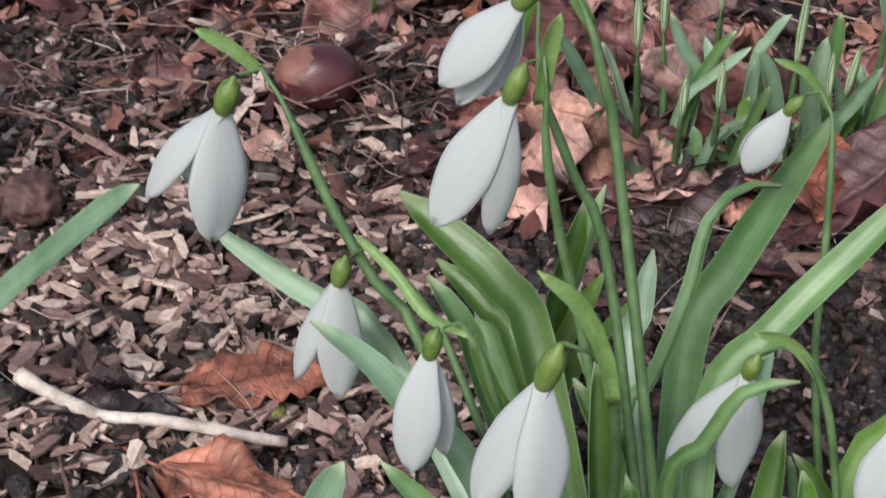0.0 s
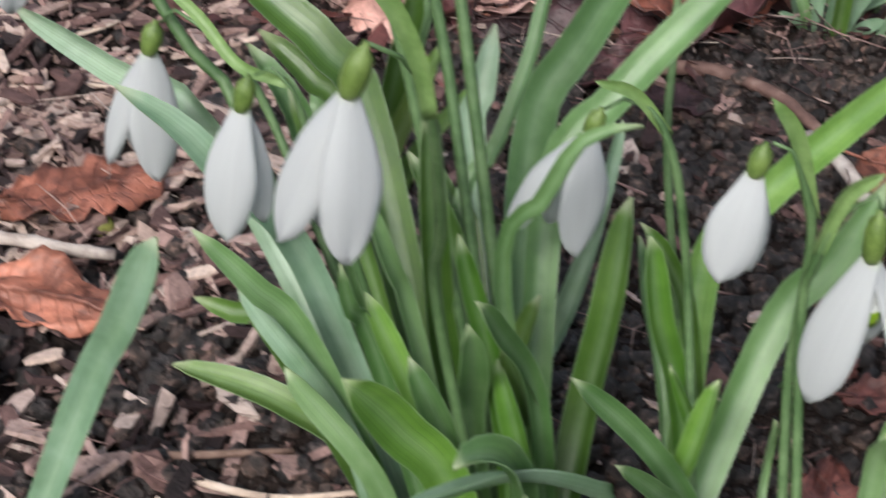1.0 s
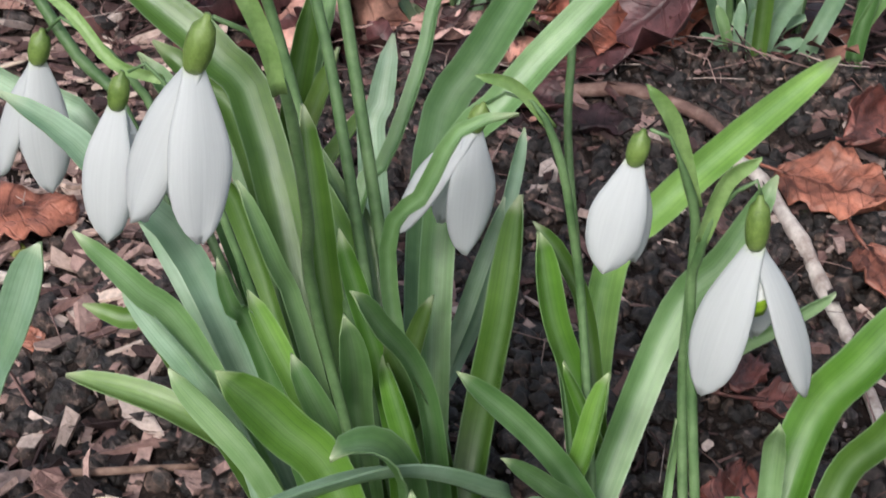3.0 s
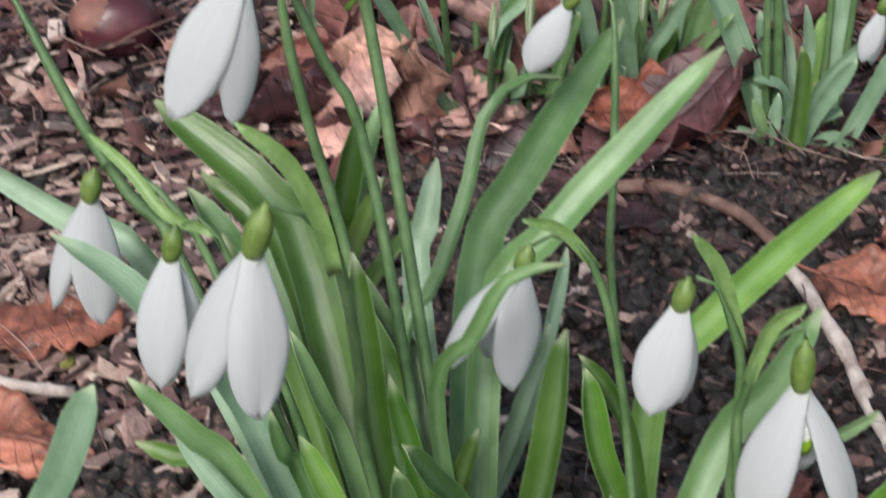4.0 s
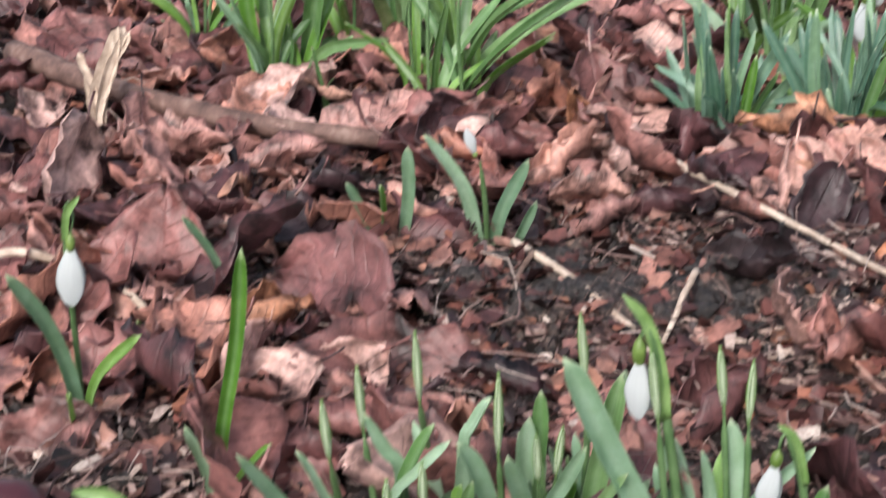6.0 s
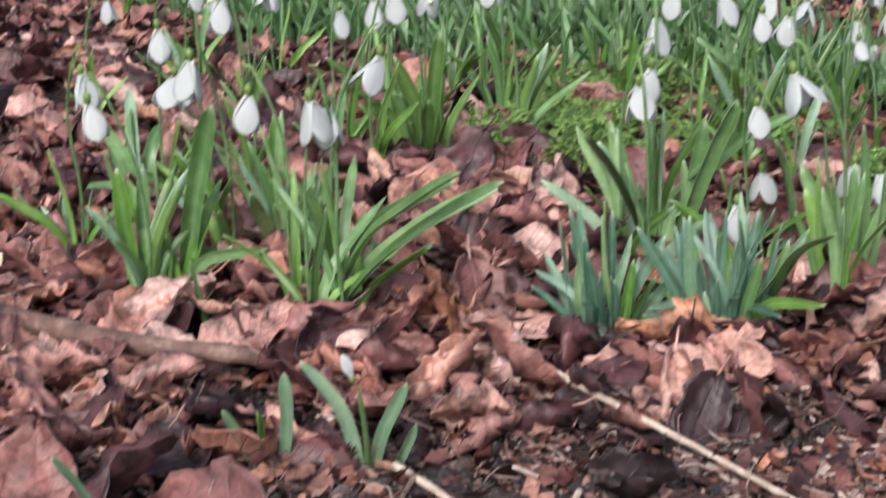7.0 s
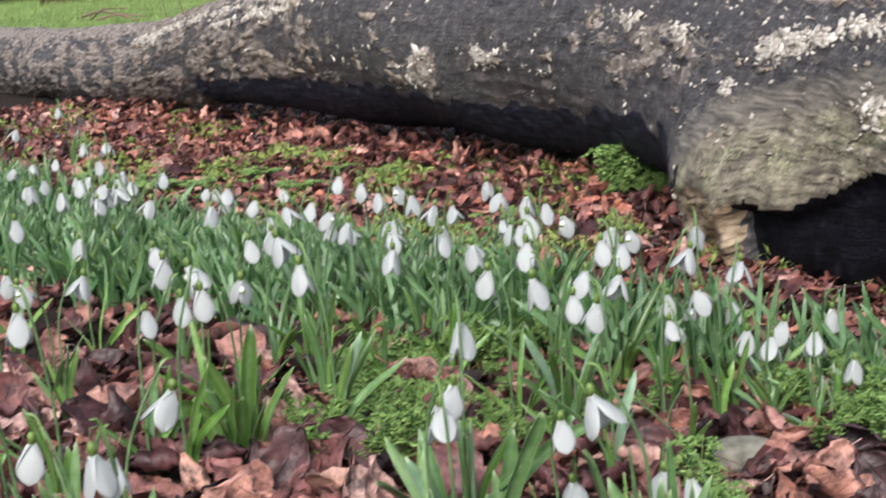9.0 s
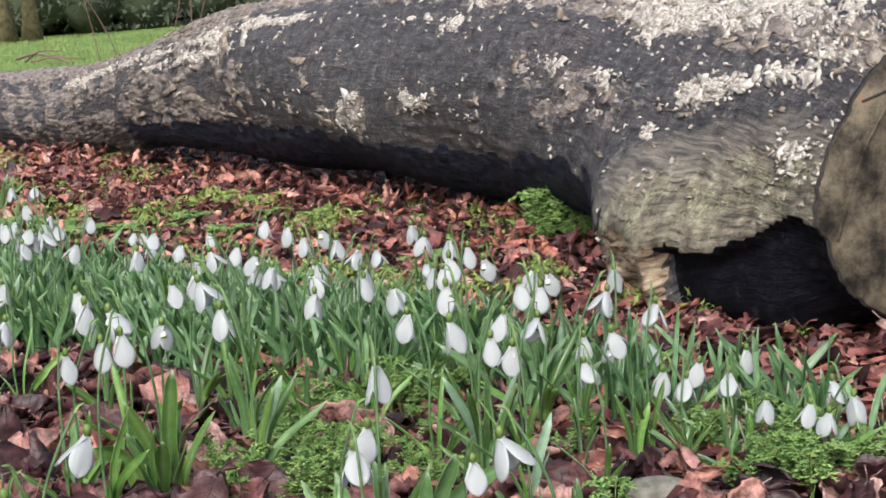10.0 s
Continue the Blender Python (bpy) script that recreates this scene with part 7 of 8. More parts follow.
def fibre(v):
    y = 0.13 + 2.2 * nprng.random() ** 1.5 if nprng.random() < 0.93 else nprng.uniform(-0.12, 0.14)
    x = nprng.uniform(-0.16 - 0.22 * max(y, 0.2), 0.22 + 0.36 * max(y, 0.1))
    length, r = nprng.uniform(0.006, 0.035), nprng.uniform(0.0003, 0.0011) * (1 if y > 0.14 else 0.5)
    v = v * [length, r, r]
    bend = nprng.normal(0, 0.2, 2) * length
    k = np.repeat([0.0, 1.0, 0.6, 0.0], 3)
    v[:, 1] += k * bend[0]
    v[:, 2] += k * abs(bend[1]) * 0.5
    v = v @ turn_matrix(0.16).T
    return v + [x, y, ground_z(x, y) + nprng.uniform(0.001, 0.006 if y < 0.15 else 0.012)]


stuff("dead_stalks", *replicate(FIBRE, FIBRE_FACES, 5000, fibre), CHIP, "thin dead stalks and fibres strewn over the ground", "dead stalks")

# ---- single things on the ground ----
def on_ground(x, y, up=0.0):
    return Vector((x, y, ground_z(x, y) + up))


def twig(points, radius, mat, label, name="twig", bumps=0.15):
    """A dead twig that lies through the given places (x, y, height over the ground), knobbly and tapered."""
    spots = [on_ground(x, y, up + radius * 0.8) for x, y, up in points]
    bm = bmesh.new()
    line = curve_through(spots, 6 * len(spots))
    seed = rng.uniform(0, 50)
    line = [p + Vector((noise.noise(p * 60 + Vector((seed, 0, 0))), noise.noise(p * 60 + Vector((0, seed, 0))), 0)) * min(radius * 0.8, 0.0012) for p in line]
    tube(bm, line, lambda u: radius * (1 - 0.35 * u) * (1 + bumps * noise.noise(Vector((u * 14, seed, 0))) + bumps * (0.5 if int(u * 30) % 9 == 0 else 0)), 9)
    origin = spots[0].copy()
    bmesh.ops.translate(bm, vec=-origin, verts=bm.verts)
    return thing(name, bm, mat, origin, label, "twig", "twigs on the ground")


twig(((-0.132, 0.019, 0.007), (-0.112, 0.012, 0.005), (-0.091, 0.010, 0.005), (-0.061, 0.013, 0.004)), 0.0021, STICK, "bleached bare twig lying on bark chips", bumps=0.3)
twig(((0.060, 0.127, 0.001), (0.082, 0.116, 0.002), (0.101, 0.103, 0.002), (0.113, 0.085, 0.002)), 0.0024, BRANCH, "grey-brown twig half sunk in soil")
twig(((0.108, 0.085, 0.003), (0.117, 0.063, 0.003), (0.127, 0.017, 0.002), (0.130, -0.03, 0.002), (0.130, -0.070, 0.002)), 0.0022, STICK, "long pale twig lying across the soil", bumps=0.3)
twig(((-0.060, -0.058, 0.001), (-0.030, -0.056, 0.002), (-0.009, -0.049, 0.001)), 0.0011, TWIG, "thin brown twig on dark soil", bumps=0.05)
twig(((-0.033, -0.062, 0.001), (-0.012, -0.064, 0.002), (0.006, -0.063, 0.001)), 0.0010, PALE_TWIG, "split straw-coloured twig on the soil", bumps=0.05)
twig(((0.141, 0.534, 0.016), (0.168, 0.471, 0.014), (0.210, 0.412, 0.010), (0.240, 0.350, 0.006)), 0.0020, PALE_TWIG, "long thin pale twig on dead leaves")
twig(((0.075, 0.411, 0.010), (0.098, 0.378, 0.008), (0.123, 0.339, 0.005)), 0.0019, PALE_TWIG, "thin pale twig on dead leaves")
twig(((0.153, 0.381, 0.012), (0.142, 0.352, 0.006), (0.132, 0.328, 0.002)), 0.0016, PALE_TWIG, "short forked twig leaning on leaves")
twig(((0.083, 0.399, 0.006), (0.074, 0.368, 0.004), (0.067, 0.341, 0.002)), 0.0014, TWIG, "short brown twig on dead leaves")
twig(((0.469, 1.108, 0.02), (0.478, 1.0, 0.012), (0.49, 0.90, 0.004)), 0.0028, TWIG, "grey twig leaning among the snowdrops")
twig(((-0.222, 0.701, 0.018), (-0.149, 0.621, 0.021), (-0.063, 0.560, 0.021), (0.011, 0.538, 0.014)), 0.0078, BRANCH, "thick fallen branch half buried in leaves", "fallen_branch", 0.12)
twig(((-0.18, 0.425, 0.004), (-0.165, 0.435, 0.008), (-0.148, 0.440, 0.006)), 0.0030, PALE_TWIG, "pale peeled stick among leaves")
twig(((0.84, 1.36, 0.004), (0.74, 1.33, 0.006), (0.68, 1.38, 0.003)), 0.004, TWIG, "brown stick lying before the log")


def splinter(x, y, turn, length, width):
    """A broken straw-pale wood splinter with a torn end."""
    bm = bmesh.new()
    n = 10
    low, high = [], []
    for k in range(n + 1):
        u = k / n
        w = width * 0.55 * (0.5 - 0.38 * u) * (1 + 0.3 * noise.noise(Vector((u * 9, x * 90, 0))))
        z = 0.001 + 0.003 * u * u
        high.append([bm.verts.new((u * length, s * w, z + 0.0007)) for s in (-1, 1)])
        low.append([bm.verts.new((u * length, s * w, z)) for s in (-1, 1)])
    for k in range(n):
        (a, b), (c, d) = high[k], high[k + 1]
        (e, f), (g, h) = low[k], low[k + 1]
        for quad in ((a, c, d, b), (e, f, h, g), (a, e, g, c), (b, d, h, f)):
            bm.faces.new(quad)
    bm.faces.new((*high[0], *low[0][::-1]))
    bm.faces.new((*high[-1][::-1], *low[-1]))
    thing("wood_splinter", bm, PALE_TWIG, pose(x, y, ground_z(x, y) + 0.001, 0, 0, turn), "straw-pale splinter of torn wood on soil", "splinter", "wood splinters")


for row in ((-0.022, -0.066, -50, 0.020, 0.005), (-0.013, -0.074, -65, 0.018, 0.004), (-0.006, -0.066, -80, 0.020, 0.002), (-0.030, -0.071, 10, 0.018, 0.003), (-0.062, 0.006, 8, 0.022, 0.007), (-0.10, 0.105, 25, 0.018, 0.005), (-0.118, 0.075, 60, 0.014, 0.006), (-0.09, 0.09, -20, 0.016, 0.004), (-0.0125, -0.0815, -49, 0.0198, 0.0085), (-0.011, -0.0795, -47, 0.0177, 0.006), (-0.013, -0.0845, -54, 0.0136, 0.003), (-0.007, -0.076, -76, 0.0247, 0.0022), (-0.013, -0.0705, -4, 0.016, 0.0018), (0.0, -0.0725, 23, 0.013, 0.0022)):
    splinter(*row)


def conker():
    """A chestnut seed on its side, glossy, with its pale scar."""
    root = tagged(new("conker"), "glossy dark red-brown conker with a paler scar", "conker")
    root.location = on_ground(-0.086, 0.166, 0.009)
    bpy.context.view_layer.update()
    at = root.location
    for name, mat, up in (("shell", CONKER, False), ("scar", PALE_SCAR, True)):
        bm = bmesh.new()
        bmesh.ops.create_icosphere(bm, subdivisions=4, radius=1.0)
        for v in list(bm.verts):
            d = v.co.normalized()
            r = 1 + 0.05 * noise.noise(d * 1.5)
            v.co = Vector((d.x * 0.0142 * r, d.y * 0.0115 * r, d.z * 0.0108 * r))
        if up:
            way = Vector((-0.75, -0.35, 0.6)).normalized()
            bmesh.ops.delete(bm, geom=[f for f in bm.faces if f.calc_center_median().normalized().dot(way) < 0.80 + 0.10 * noise.noise(f.calc_center_median() * 400)], context="FACES")
            for v in bm.verts:
                v.co *= 1.012
        bmesh.ops.rotate(bm, matrix=Matrix.Rotation(radians(12), 3, "Z"), verts=bm.verts)
        bmesh.ops.translate(bm, vec=at, verts=bm.verts)
        part(name, bm, mat, root)


conker()


def lump(name, x, y, size, mat, label, category, rough=0.18, freq=2.0, sink=0.3):
    bm = bmesh.new()
    bmesh.ops.create_icosphere(bm, subdivisions=4, radius=1.0)
    for v in bm.verts:
        d = v.co.normalized()
        r = 1 + rough * noise.noise(d * freq + Vector((x * 50, 0, 0))) + 0.3 * rough * noise.noise(d * freq * 4)
        v.co = Vector((d.x * size[0] * r, d.y * size[1] * r, d.z * size[2] * r))
    thing(name, bm, mat, on_ground(x, y, size[2] * (1 - sink)), label, category)


lump("dried_nut", -0.160, 0.100, (0.0095, 0.009, 0.0085), NUT, "wrinkled brown dried nut lying on soil", "nut", 0.25, 4)
lump("stone", 0.458, 0.835, (0.028, 0.018, 0.012), STONE, "flat grey-green stone beside snowdrop leaves", "stone", 0.15, 1.5)
lump("husk", -0.068, 0.027, (0.0032, 0.003, 0.0025), HUSK, "small yellow-green husk on the soil", "husk", 0.1, 2)
lump("soil_clod", 0.10, 0.372, (0.012, 0.009, 0.005), SOIL, "crumbly dark clod of earth", "clod", 0.5, 3)
lump("soil_clod", 0.165, 0.395, (0.013, 0.010, 0.005), SOIL, "crumbly dark clod of earth", "clod", 0.5, 3)


def dry_stalk():
    """A pale, torn plant stalk that forks, standing out of the litter."""
    root = tagged(new("dry_stalk"), "straw-coloured broken plant stalk standing in leaves", "stalk")
    root.location = on_ground(-0.149, 0.585)
    bpy.context.view_layer.update()
    foot = root.location
    strips = (("stem", 0.0095, ((0, 0, -0.004), (0.001, 0.003, 0.024), (0.007, 0.008, 0.044), (0.019, 0.013, 0.068))),
              ("stem", 0.0060, ((0.002, -0.002, -0.004), (0.004, 0.001, 0.026), (0.012, 0.005, 0.050), (0.022, 0.010, 0.066))),
              ("stem", 0.0035, ((0.001, -0.003, 0.0), (0.006, -0.001, 0.028), (0.014, 0.004, 0.048), (0.016, 0.010, 0.070))),
              ("prong", 0.0042, ((0.002, 0.001, 0.020), (-0.001, 0.005, 0.038), (-0.007, 0.009, 0.055))),
              ("prong", 0.0022, ((-0.001, 0.0, 0.008), (-0.003, 0.003, 0.030), (-0.004, 0.008, 0.046))))
    for name, wide, points in strips:
        line = [foot + Vector(p) for p in points]
        bm = blade_mesh(line, wide, (rng.uniform(-0.5, 0.5), -0.8, 0.3), rng.uniform(-30, 30), 16, 0.9, 0.0012, 0.06, 0.9)
        for v in bm.verts:
            v.co += Vector((noise.noise(v.co * 170), noise.noise(v.co * 170 + Vector((9, 0, 0))), 2.0 * noise.noise(v.co * 260))) * 0.0007
        part(name, bm, PALE_TWIG, root)


dry_stalk()
twig(((-0.168, 0.388, 0.012), (-0.146, 0.394, 0.016), (-0.122, 0.398, 0.015), (-0.096, 0.376, 0.011), (-0.076, 0.352, 0.008)), 0.0023, PALE_TWIG, "pale straw-coloured dead stalk lying on leaves", "dead_stalk")

# ---- ferny green plants ----
FERN_SPOTS = ((0.221, 1.144), (0.256, 1.188), (0.266, 1.091), (0.193, 0.991), (0.209, 0.936), (0.239, 0.974), (0.275, 0.975), (0.297, 0.953), (0.338, 0.938), (0.491, 1.132), (0.420, 0.966), (0.180, 0.985), (0.203, 0.939), (0.240, 1.151), (0.269, 1.177), (0.269, 0.973), (0.341, 1.147), (0.369, 1.208), (0.314, 1.165), (0.424, 0.765), (0.392, 0.691), (0.416, 0.708), (0.173, 0.946), (0.247, 1.049), (0.399, 1.249), (0.546, 0.935), (0.578, 0.848), (0.636, 0.867), (0.604, 0.837), (0.562, 0.883), (0.541, 0.986), (0.209, 1.144), (0.24, 1.061), (0.299, 1.17), (0.346, 1.10), (0.364, 1.05), (0.177, 1.023), (0.59, 0.886), (0.623, 0.858))
LOW_SPOTS = ((0.077, 2.486), (0.028, 2.586), (-0.024, 2.692), (0.141, 2.382), (0.106, 2.572), (0.214, 2.817), (0.139, 3.510), (0.059, 2.432), (0.360, 2.555), (0.498, 2.356), (0.496, 1.949), (0.331, 1.813), (0.383, 1.871), (0.225, 2.606), (0.316, 2.623), (0.145, 3.6), (0.02, 3.7), (0.379, 2.344), (0.456, 2.295), (-0.05, 2.697), (0.052, 2.558))
BUSH_SPOT = (0.706, 1.985)


def frond_mesh(length, lean, turn, seed):
    """A twice-cut leaf: a bowed stalk with pairs of side stalks that carry small lobes."""
    r = random.Random(seed)
    bm = bmesh.new()
    out = Vector((math.cos(turn), math.sin(turn), 0))
    line = curve_through((Vector(), out * length * 0.35 * lean + Vector((0, 0, length * 0.5)), out * length * lean + Vector((0, 0, length * (0.62 - 0.25 * lean)))), 10)
    tube(bm, line, lambda u: 0.0007 * (1 - 0.6 * u), 5)
    side = out.cross(Vector((0, 0, 1)))
    for k in range(3, 11):
        for s in (-1, 1):
            reach = length * 0.36 * (1.05 - k / 11) * r.uniform(0.75, 1.2)
            way = (side * s + out * 0.55 + Vector((0, 0, r.uniform(-0.1, 0.25)))).normalized()
            for q in range(1, 5):
                at = line[k] + way * reach * q / 4
                for t in ((-0.9, 0.9) if q < 4 else (0,)):
                    d = (way + (out + side * 0.3) * t * 0.8).normalized()
                    size = reach * 0.52 * r.uniform(0.7, 1.2)
                    flat = d.cross(Vector((0, 0, 1))).normalized() * size * 0.50
                    up = Vector((0, 0, size * r.uniform(-0.15, 0.2)))
                    a, b, c, e = at, at + d * size * 0.55 + flat + up, at + d * size + up * 1.4, at + d * size * 0.55 - flat + up
                    lowered = Vector((0, 0, -0.0003))
                    top = [bm.verts.new(p) for p in (a, b, c, e)]
                    low = [bm.verts.new(p + lowered) for p in (a, b, c, e)]
                    bm.faces.new(top), bm.faces.new(low[::-1])
                    for i in range(4):
                        bm.faces.new((top[i], low[i], low[(i + 1) % 4], top[(i + 1) % 4]))
    return bm


def fern_prototype(kind):
    root = tagged(new("ferny_plant"), "low bright green plant with finely cut leaves" if kind < 3 else "moss-like mat of tiny bright green leaves", "plant", "ferny green plants")
    for k in range(6 if kind < 3 else 9):
        part("frond", frond_mesh(rng.uniform(0.028, 0.05) if kind < 3 else rng.uniform(0.02, 0.034), rng.uniform(0.45, 1.05), k * 2.4 + rng.random(), kind * 10 + k), FERN, root)
    return root


FERN_KINDS, LOW_KINDS = [fern_prototype(k) for k in range(3)], [fern_prototype(k) for k in range(3, 5)]


def set_fern(kinds, x, y, s, tall=1.0):
    set_copy(kinds, Matrix.Translation((x, y, ground_z(x, y) + 0.002)) @ Matrix.Rotation(rng.uniform(0, 6.28), 4, "Z") @ Matrix.Diagonal((s, s, s * tall, 1)))


for x, y in FERN_SPOTS:
    for _ in range(3):
        set_fern(FERN_KINDS, x + rng.gauss(0, 0.02), y + rng.gauss(0, 0.024), rng.uniform(0.6, 1.0), rng.uniform(1.1, 1.8))
for x, y in LOW_SPOTS:
    for _ in range(4):
        set_fern(LOW_KINDS, x + rng.gauss(0, 0.05), y + rng.gauss(0, 0.06), rng.uniform(0.9, 1.45), rng.uniform(0.6, 0.95))
for x, y in ((0.573, 0.825), (0.600, 0.815), (0.560, 0.812), (0.530, 0.835), (0.617, 0.83)):
    set_fern(FERN_KINDS, x + rng.gauss(0, 0.008), y + rng.gauss(0, 0.008), rng.uniform(0.8, 1.1), rng.uniform(1.2, 1.7))
for _ in range(56):
    set_fern(FERN_KINDS, BUSH_SPOT[0] + rng.gauss(0, 0.024), BUSH_SPOT[1] + rng.gauss(0, 0.028), rng.uniform(1.2, 1.7), rng.uniform(1.1, 1.6))

# ---- behind the log: lawn, shoots, trees ----
def shoots(x, y, count, height, label):
    root = tagged(new("bare_shoots"), label, "shoots")
    root.location = on_ground(x, y)
    bpy.context.view_layer.update()
    for k in range(count):
        a = rng.uniform(0, 6.28)
        h = height * rng.uniform(0.6, 1.1)
        p = Vector(root.location) + Vector((rng.uniform(-0.06, 0.06), rng.uniform(-0.05, 0.05), -0.01))
        bm = bmesh.new()
        tube(bm, curve_through((p, p + Vector((math.cos(a) * 0.05, 0, h * 0.5)), p + Vector((math.cos(a) * 0.2, 0.05, h))), 8), lambda u: 0.0026 * (1 - 0.6 * u), 6)
        part("shoot", bm, BRANCH, root)


shoots(0.05, 5.2, 2, 0.5, "bare brown shoots on the grass edge")
shoots(0.24, 4.6, 3, 0.6, "bare brown shoots standing behind the log")
twig(((-0.80, 12.2, 0.02), (-0.62, 11.8, 0.07), (-0.36, 11.2, 0.01)), 0.010, TWIG, "dead grey branch lying on the lawn", "fallen_branch")
twig(((-0.66, 11.6, 0.02), (-0.50, 11.5, 0.05), (-0.30, 11.5, 0.03)), 0.008, TWIG, "dead grey branch lying on the lawn", "fallen_branch")
twig(((-0.72, 11.9, 0.01), (-0.60, 11.6, 0.09), (-0.44, 11.4, 0.10)), 0.006, BRANCH, "thin brown branch lying on the lawn", "fallen_branch")


def far_tree(x, y, radius, height):
    """A tree with a flared, tapered trunk, limbs and bare twigs."""
    root = tagged(new("tree"), "bare winter tree with a mossy olive-brown trunk", "tree", "trees behind the lawn")
    root.location = on_ground(x, y, -0.05)
    bpy.context.view_layer.update()
    p = Vector(root.location)
    bm = bmesh.new()
    tube(bm, curve_through((p, p + Vector((0.02, 0, height * 0.3)), p + Vector((0.1, 0.1, height))), 14), lambda u: radius * (1 + 0.8 * math.exp(-u * 22)) * (1 - 0.7 * u), 14)
    part("trunk", bm, FAR_WOOD, root)
    for k in range(9):
        a, h = k * 2.4, height * (0.35 + 0.06 * k)
        q = p + Vector((0.03, 0.03, h))
        bm = bmesh.new()
        end = q + Vector((math.cos(a) * height * 0.3, math.sin(a) * height * 0.3, height * 0.25))
        tube(bm, curve_through((q, q.lerp(end, 0.5) + Vector((0, 0, -0.1)), end), 8), lambda u: radius * 0.3 * (1 - 0.85 * u), 7)
        for j in range(6):
            s = q.lerp(end, 0.3 + 0.1 * j)
            tube(bm, [s, s + Vector((rng.uniform(-0.4, 0.4), rng.uniform(-0.4, 0.4), rng.uniform(0.2, 0.6)))], lambda u: radius * 0.06 * (1 - 0.8 * u), 5)
        part("limb", bm, FAR_WOOD, root)


for row in ((-1.55, 19.5, 0.16, 6.0), (-1.22, 20.6, 0.09, 6.0), (-4.5, 22.0, 0.2, 7.0), (2.8, 24.0, 0.18, 7.0)):
    far_tree(*row)

LEAF_CARD = np.array([(-0.5, 0, 0), (0, -0.22, 0.05), (0.5, 0, 0), (0, 0.22, 0.05)])


def far_leaf(v):
    clump = nprng.integers(26)
    cx, cy = -5.0 + 0.31 * clump, 25.5 + 0.8 * math.sin(clump * 2.1)
    r = nprng.normal(0, 1, 3)
    r = r / np.linalg.norm(r) * nprng.uniform(0.55, 1.0)
    size = nprng.uniform(0.06, 0.16)
    v = v * size @ turn_matrix(1.2).T
    return v + [cx + r[0] * 0.7, cy + r[1] * 0.5, max(0.03, 0.65 + 0.3 * math.sin(clump * 3.7) + r[2] * 0.8)]


def shrub_mass():
    verts, faces = replicate(LEAF_CARD, [(0, 1, 2), (0, 2, 3)], 9000, far_leaf)
    parts, n = [verts], len(verts)
    for clump in range(26):
        shape = CRUMB * (1 + nprng.normal(0, 0.12, (len(CRUMB), 1))) * [1.5, 1.0, 1.9] + [-5.0 + 0.31 * clump, 26.3 + 0.8 * math.sin(clump * 2.1), 0.75]
        parts.append(shape)
        faces.extend([tuple(i + n for i in f) for f in CRUMB_FACES])
        n += len(shape)
    stuff("far_shrubs", np.concatenate(parts), faces, FAR_LEAF, "dark evergreen shrubs along the edge of the lawn", "shrubs")


shrub_mass()


def turf_blade(v):
    y = 8.6 + 15.0 * nprng.random() ** 1.5
    x = nprng.uniform(-0.12 * y - 0.3, 0.05 * y + 0.2)
    v = v * [0.010, 0.010, nprng.uniform(0.02, 0.055)]
    v = v @ turn_matrix(0.3).T
    return v + [x, y, ground_z(x, y)]


stuff("lawn_grass", *replicate(np.array([(-0.3, 0, 0), (0.3, 0, 0), (0.15, 0.1, 0.6), (0, 0.3, 1.0)]), [(0, 1, 2), (0, 2, 3)], 18000, turf_blade), LAWN, "short bright green lawn grass", "grass")

# ---- flaking bark of the log ----
def flake_mesh(bm, s, angle, long, wide, lift, sides=11):
    """A ragged scale of bark that follows the log's skin and lifts at its rim."""
    rim, low = [], []
    p, way, _ = trunk_surface(s, angle, TRUNK_WAY, TRUNK_TANGENTS)
    mid = bm.verts.new(p + way * (0.0025 + lift * 0.3))
    lean, turn = rng.uniform(0, 6.28), rng.uniform(0, 3.14)
    for k in range(sides):
        a = 2 * math.pi * k / sides
        q = rng.uniform(0.4, 1.2) * (0.75 + 0.45 * math.cos(2 * (a - turn)))
        p, way, _ = trunk_surface(s + long * q * math.cos(a), angle + wide * q * math.sin(a), TRUNK_WAY, TRUNK_TANGENTS)
        up = 0.0015 + lift * max(0.0, math.cos(a - lean)) * rng.uniform(0.5, 1.0)
        rim.append(bm.verts.new(p + way * (up + 0.0010)))
        low.append(bm.verts.new(p + way * (up - 0.0012)))
    for k in range(sides):
        bm.faces.new((mid, rim[k], rim[(k + 1) % sides]))
        bm.faces.new((rim[k], low[k], low[(k + 1) % sides], rim[(k + 1) % sides]))
    return bm


LOG_TRUNK = next(o for o in FALLEN_TRUNK.children if o.name.startswith("trunk"))


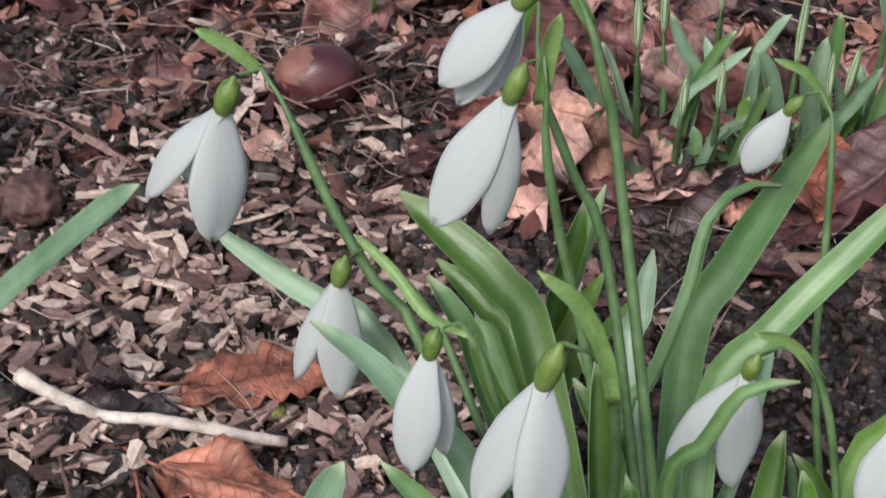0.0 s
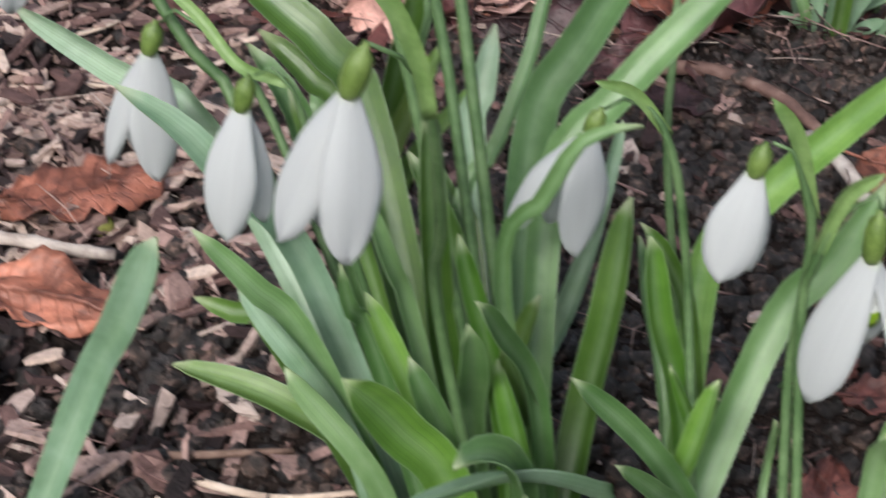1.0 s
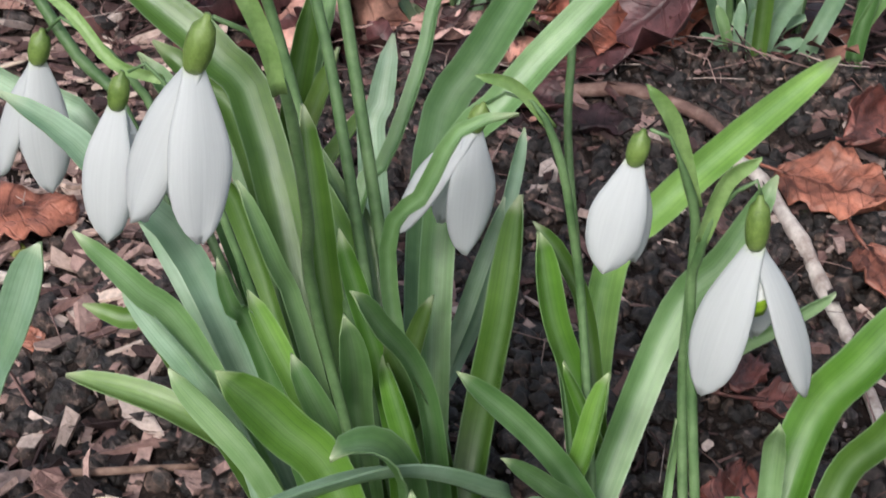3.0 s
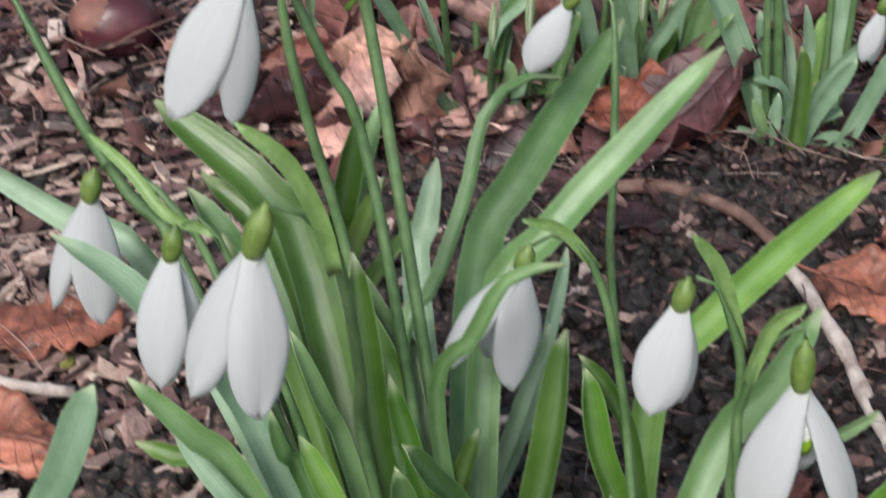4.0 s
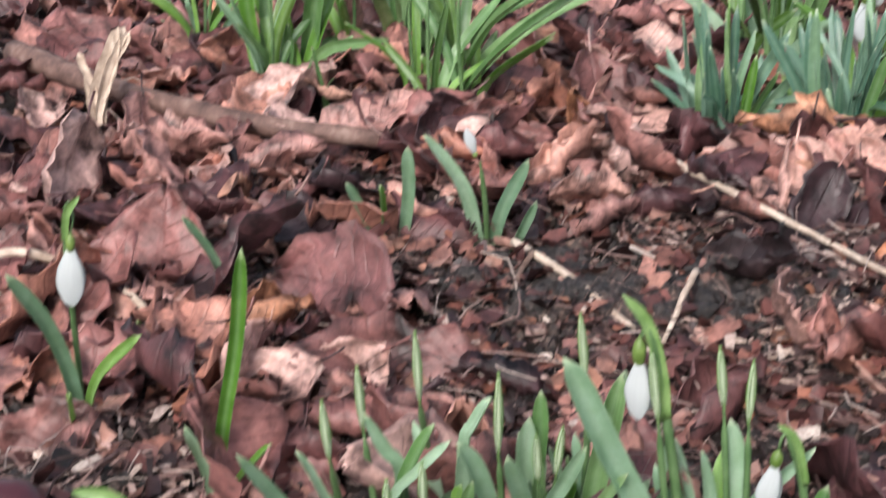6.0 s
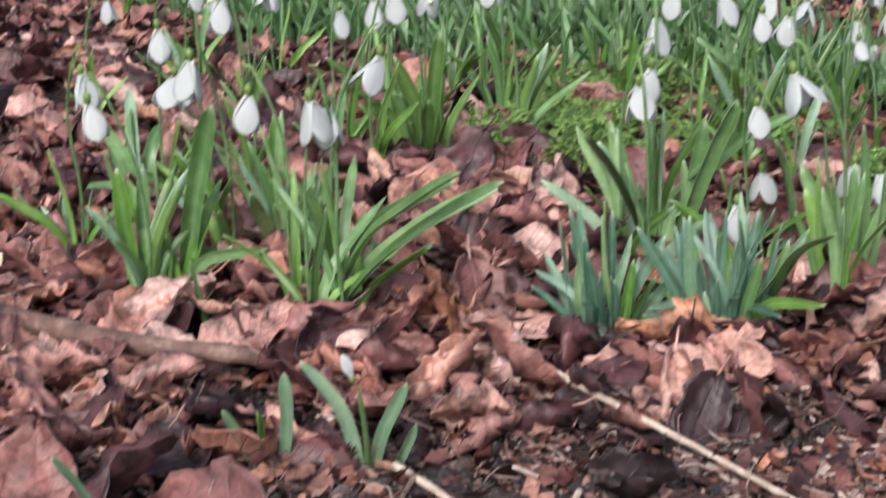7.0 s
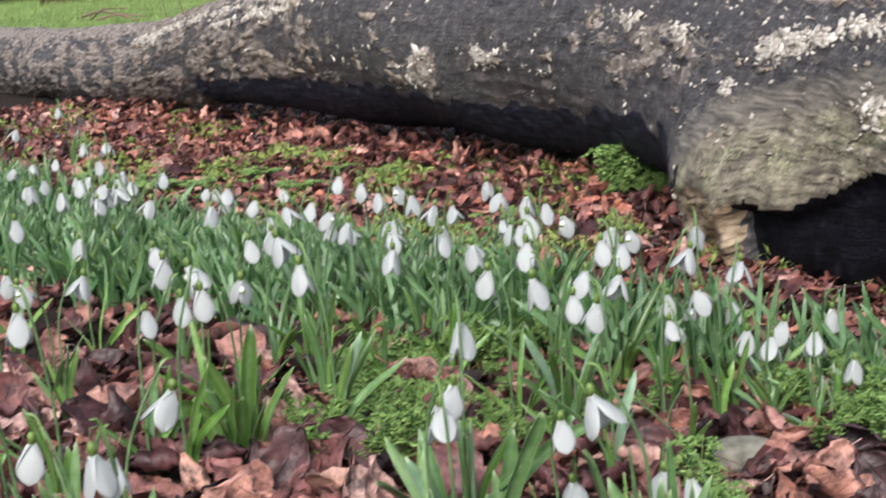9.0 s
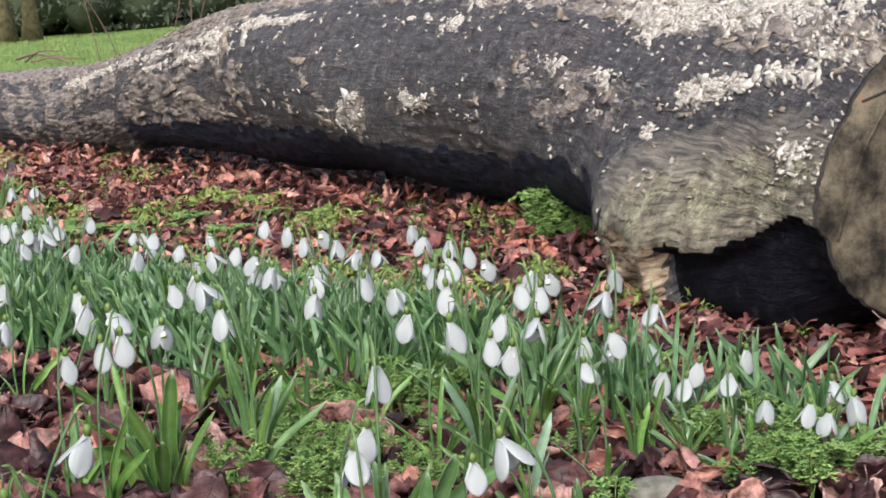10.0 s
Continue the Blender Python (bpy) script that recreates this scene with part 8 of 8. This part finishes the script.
def flaking():
    """Curled scales where the pale and the peeling bark lie."""
    done, tries = 0, 0
    crumbs, dark = bmesh.new(), bmesh.new()
    while done < 290 and tries < 40000:
        tries += 1
        s, a = rng.uniform(0.0, 1.0) ** 1.9 * 0.62, rng.uniform(1.5, 3.6)
        burl, lichen, brown, torn, bare = log_fields(s, a)
        if bare > 0.2 or (s < 0.06 and a > lip_edge(s) - 0.06):
            continue
        size = rng.uniform(0.004, 0.013) * (1.3 if rng.random() < 0.2 else 1) * (1.7 if s > 0.26 else 1)
        if rng.random() < lichen - 0.22:
            part("bark_flake", flake_mesh(bmesh.new(), s, a, size * 0.24, size * 6.0, rng.uniform(0.0005, 0.0028)), FLAKE, LOG_TRUNK)
            done += 1
        elif rng.random() < brown * 0.2:
            part("bark_flake", flake_mesh(bmesh.new(), s, a, size * 0.42, size * 4.6, rng.uniform(0.001, 0.004)), PEEL, LOG_TRUNK)
            done += 1
    made = 0
    while made < 1900:
        s, a = rng.uniform(0.0, 1.0) ** 1.8 * 0.6, rng.uniform(1.5, 3.75)
        burl, lichen, brown, torn, bare = log_fields(s, a)
        if bare > 0.2 or (s < 0.06 and a > lip_edge(s) - 0.06):
            continue
        size = rng.uniform(0.0014, 0.0042) * (2.0 if s > 0.3 and rng.random() < 0.6 else 1)
        if rng.random() < lichen * 1.1 + 0.003:
            flake_mesh(crumbs, s, a, size * 0.24, size * 6.5, rng.uniform(0.0005, 0.003), 6)
        elif rng.random() < 0.30 * brown + burl * 0.06:
            flake_mesh(dark, s, a, size * 0.6, size * 5.0, rng.uniform(0.0005, 0.002), 6)
        else:
            continue
        made += 1
    for name, bm, mat in (("lichen_scales", crumbs, FLAKE), ("bark_scales", dark, PEEL)):
        tagged(part(name, bm, mat, LOG_TRUNK), "", "", "", "stuff")


flaking()

# ---- between the drift and the log ----
RED_LITTER = make_dead_leaf(island_random, "damp_red_leaf", (1.16, 0.86, 0.86))
LOG_Y, LOG_X = [p[1] for p in TRUNK_LINE], [p[0] for p in TRUNK_LINE]


def log_side(x, y):
    """How far a place lies before the log's middle line, across it."""
    return 0.90 * (float(np.interp(y, LOG_Y, LOG_X)) - x)


def back_spot():
    """A place on the strip of litter behind the drift."""
    while True:
        y = nprng.uniform(0.85, 4.3)
        x = nprng.uniform(-0.22 * y - 0.2, 0.85)
        if 0.04 < log_side(x, y) and y > 1.1 + 1.6 * (0.55 - x) - 0.3:
            return x, y


def heaped_leaves(count):
    """Curled leaves that the wind has heaped against the log's foot."""
    shapes = [leaf_template(k) for k in range(12)]
    verts, faces, marks, n = [], [], [], 0
    while count:
        x, y = back_spot()
        u = log_side(x, y)
        if u > 0.55 or y < 1.75 or nprng.random() < u * 1.2:
            continue
        shape, f, uv = shapes[nprng.integers(12)]
        heap = max(0.0, 1 - u / 0.32) * 0.045
        v = shape * [1.0, 0.75, 1.0] * nprng.uniform(0.35, 0.85) @ turn_matrix(0.6).T + [x, y, ground_z(x, y) + heap * nprng.uniform(0.2, 1.0) + nprng.uniform(0.004, 0.016)]
        verts.append(v)
        marks.append(uv)
        faces.extend([tuple(i + n for i in face) for face in f])
        n, count = n + len(v), count - 1
    ob = stuff("fallen_leaves", np.concatenate(verts), faces, RED_LITTER, "damp red-brown leaves heaped against the log", "leaf litter")
    ob.data.uv_layers.new().data.foreach_set("uv", np.concatenate(marks).ravel())


def back_scrap(v):
    x, y = back_spot()
    size = nprng.uniform(0.008, 0.020)
    v = v * [size * nprng.uniform(1.0, 2.6), size * nprng.uniform(0.4, 0.9), 1]
    v[:, :2] += nprng.normal(0, size * 0.12, (9, 2))
    v[:, 2] += nprng.normal(0, size * 0.14, 9) + nprng.uniform(-0.5, 0.5) * size * (v[:, 1] / size) ** 2 * 2
    v = v @ turn_matrix(0.45).T + [x, y, 0]
    v[:, 2] += ground_z(x, y) + nprng.uniform(0.003, 0.020)
    return v


def moss_leaf(v):
    while True:
        x, y = back_spot()
        near = noise.fractal(Vector((x * 7, y * 3.2, 4.0)), 0.8, 2.0, 3) + 0.25 * noise.noise(Vector((x * 40, y * 24, 2.0)))
        if y > 1.25 and near > 0.07 + 0.5 * max(0.0, 0.3 - log_side(x, y)) - 0.5 * max(0.0, 0.25 - abs(y - 1.25 - 1.6 * (0.55 - x))):
            break
    v = v * [1, 0.7, 1] * nprng.uniform(0.008, 0.018) @ turn_matrix(0.8).T
    return v + [x, y, ground_z(x, y) + nprng.uniform(0.004, 0.008 + 0.05 * min(near, 0.5))]


heaped_leaves(1000)
stuff("leaf_litter", *replicate(SCRAP, SCRAP_FACES, 9500, back_scrap), RED_LITTER, "torn red-brown leaf pieces between the flowers and the log", "leaf litter")
stuff("moss", *replicate(LEAF_CARD, [(0, 1, 2), (0, 2, 3)], 26000, moss_leaf), MOSS, "loose mats of yellow-green moss on the leaf litter", "moss")

# flowers that hang close beside others
for _ in range(24):
    x, y = drift_spot()
    for _ in range(rng.choice((1, 2, 3)) if x < 0.42 else 0):
        s = rng.uniform(0.78, 1.05)
        px, py = x + rng.gauss(0, 0.022), y + rng.gauss(0, 0.022)
        set_copy(DRIFT_KINDS, Matrix.Translation((px, py, ground_z(px, py))) @ Matrix.Rotation(rng.uniform(0, 6.28), 4, "Z") @ Matrix.Diagonal((s, s, s, 1)))
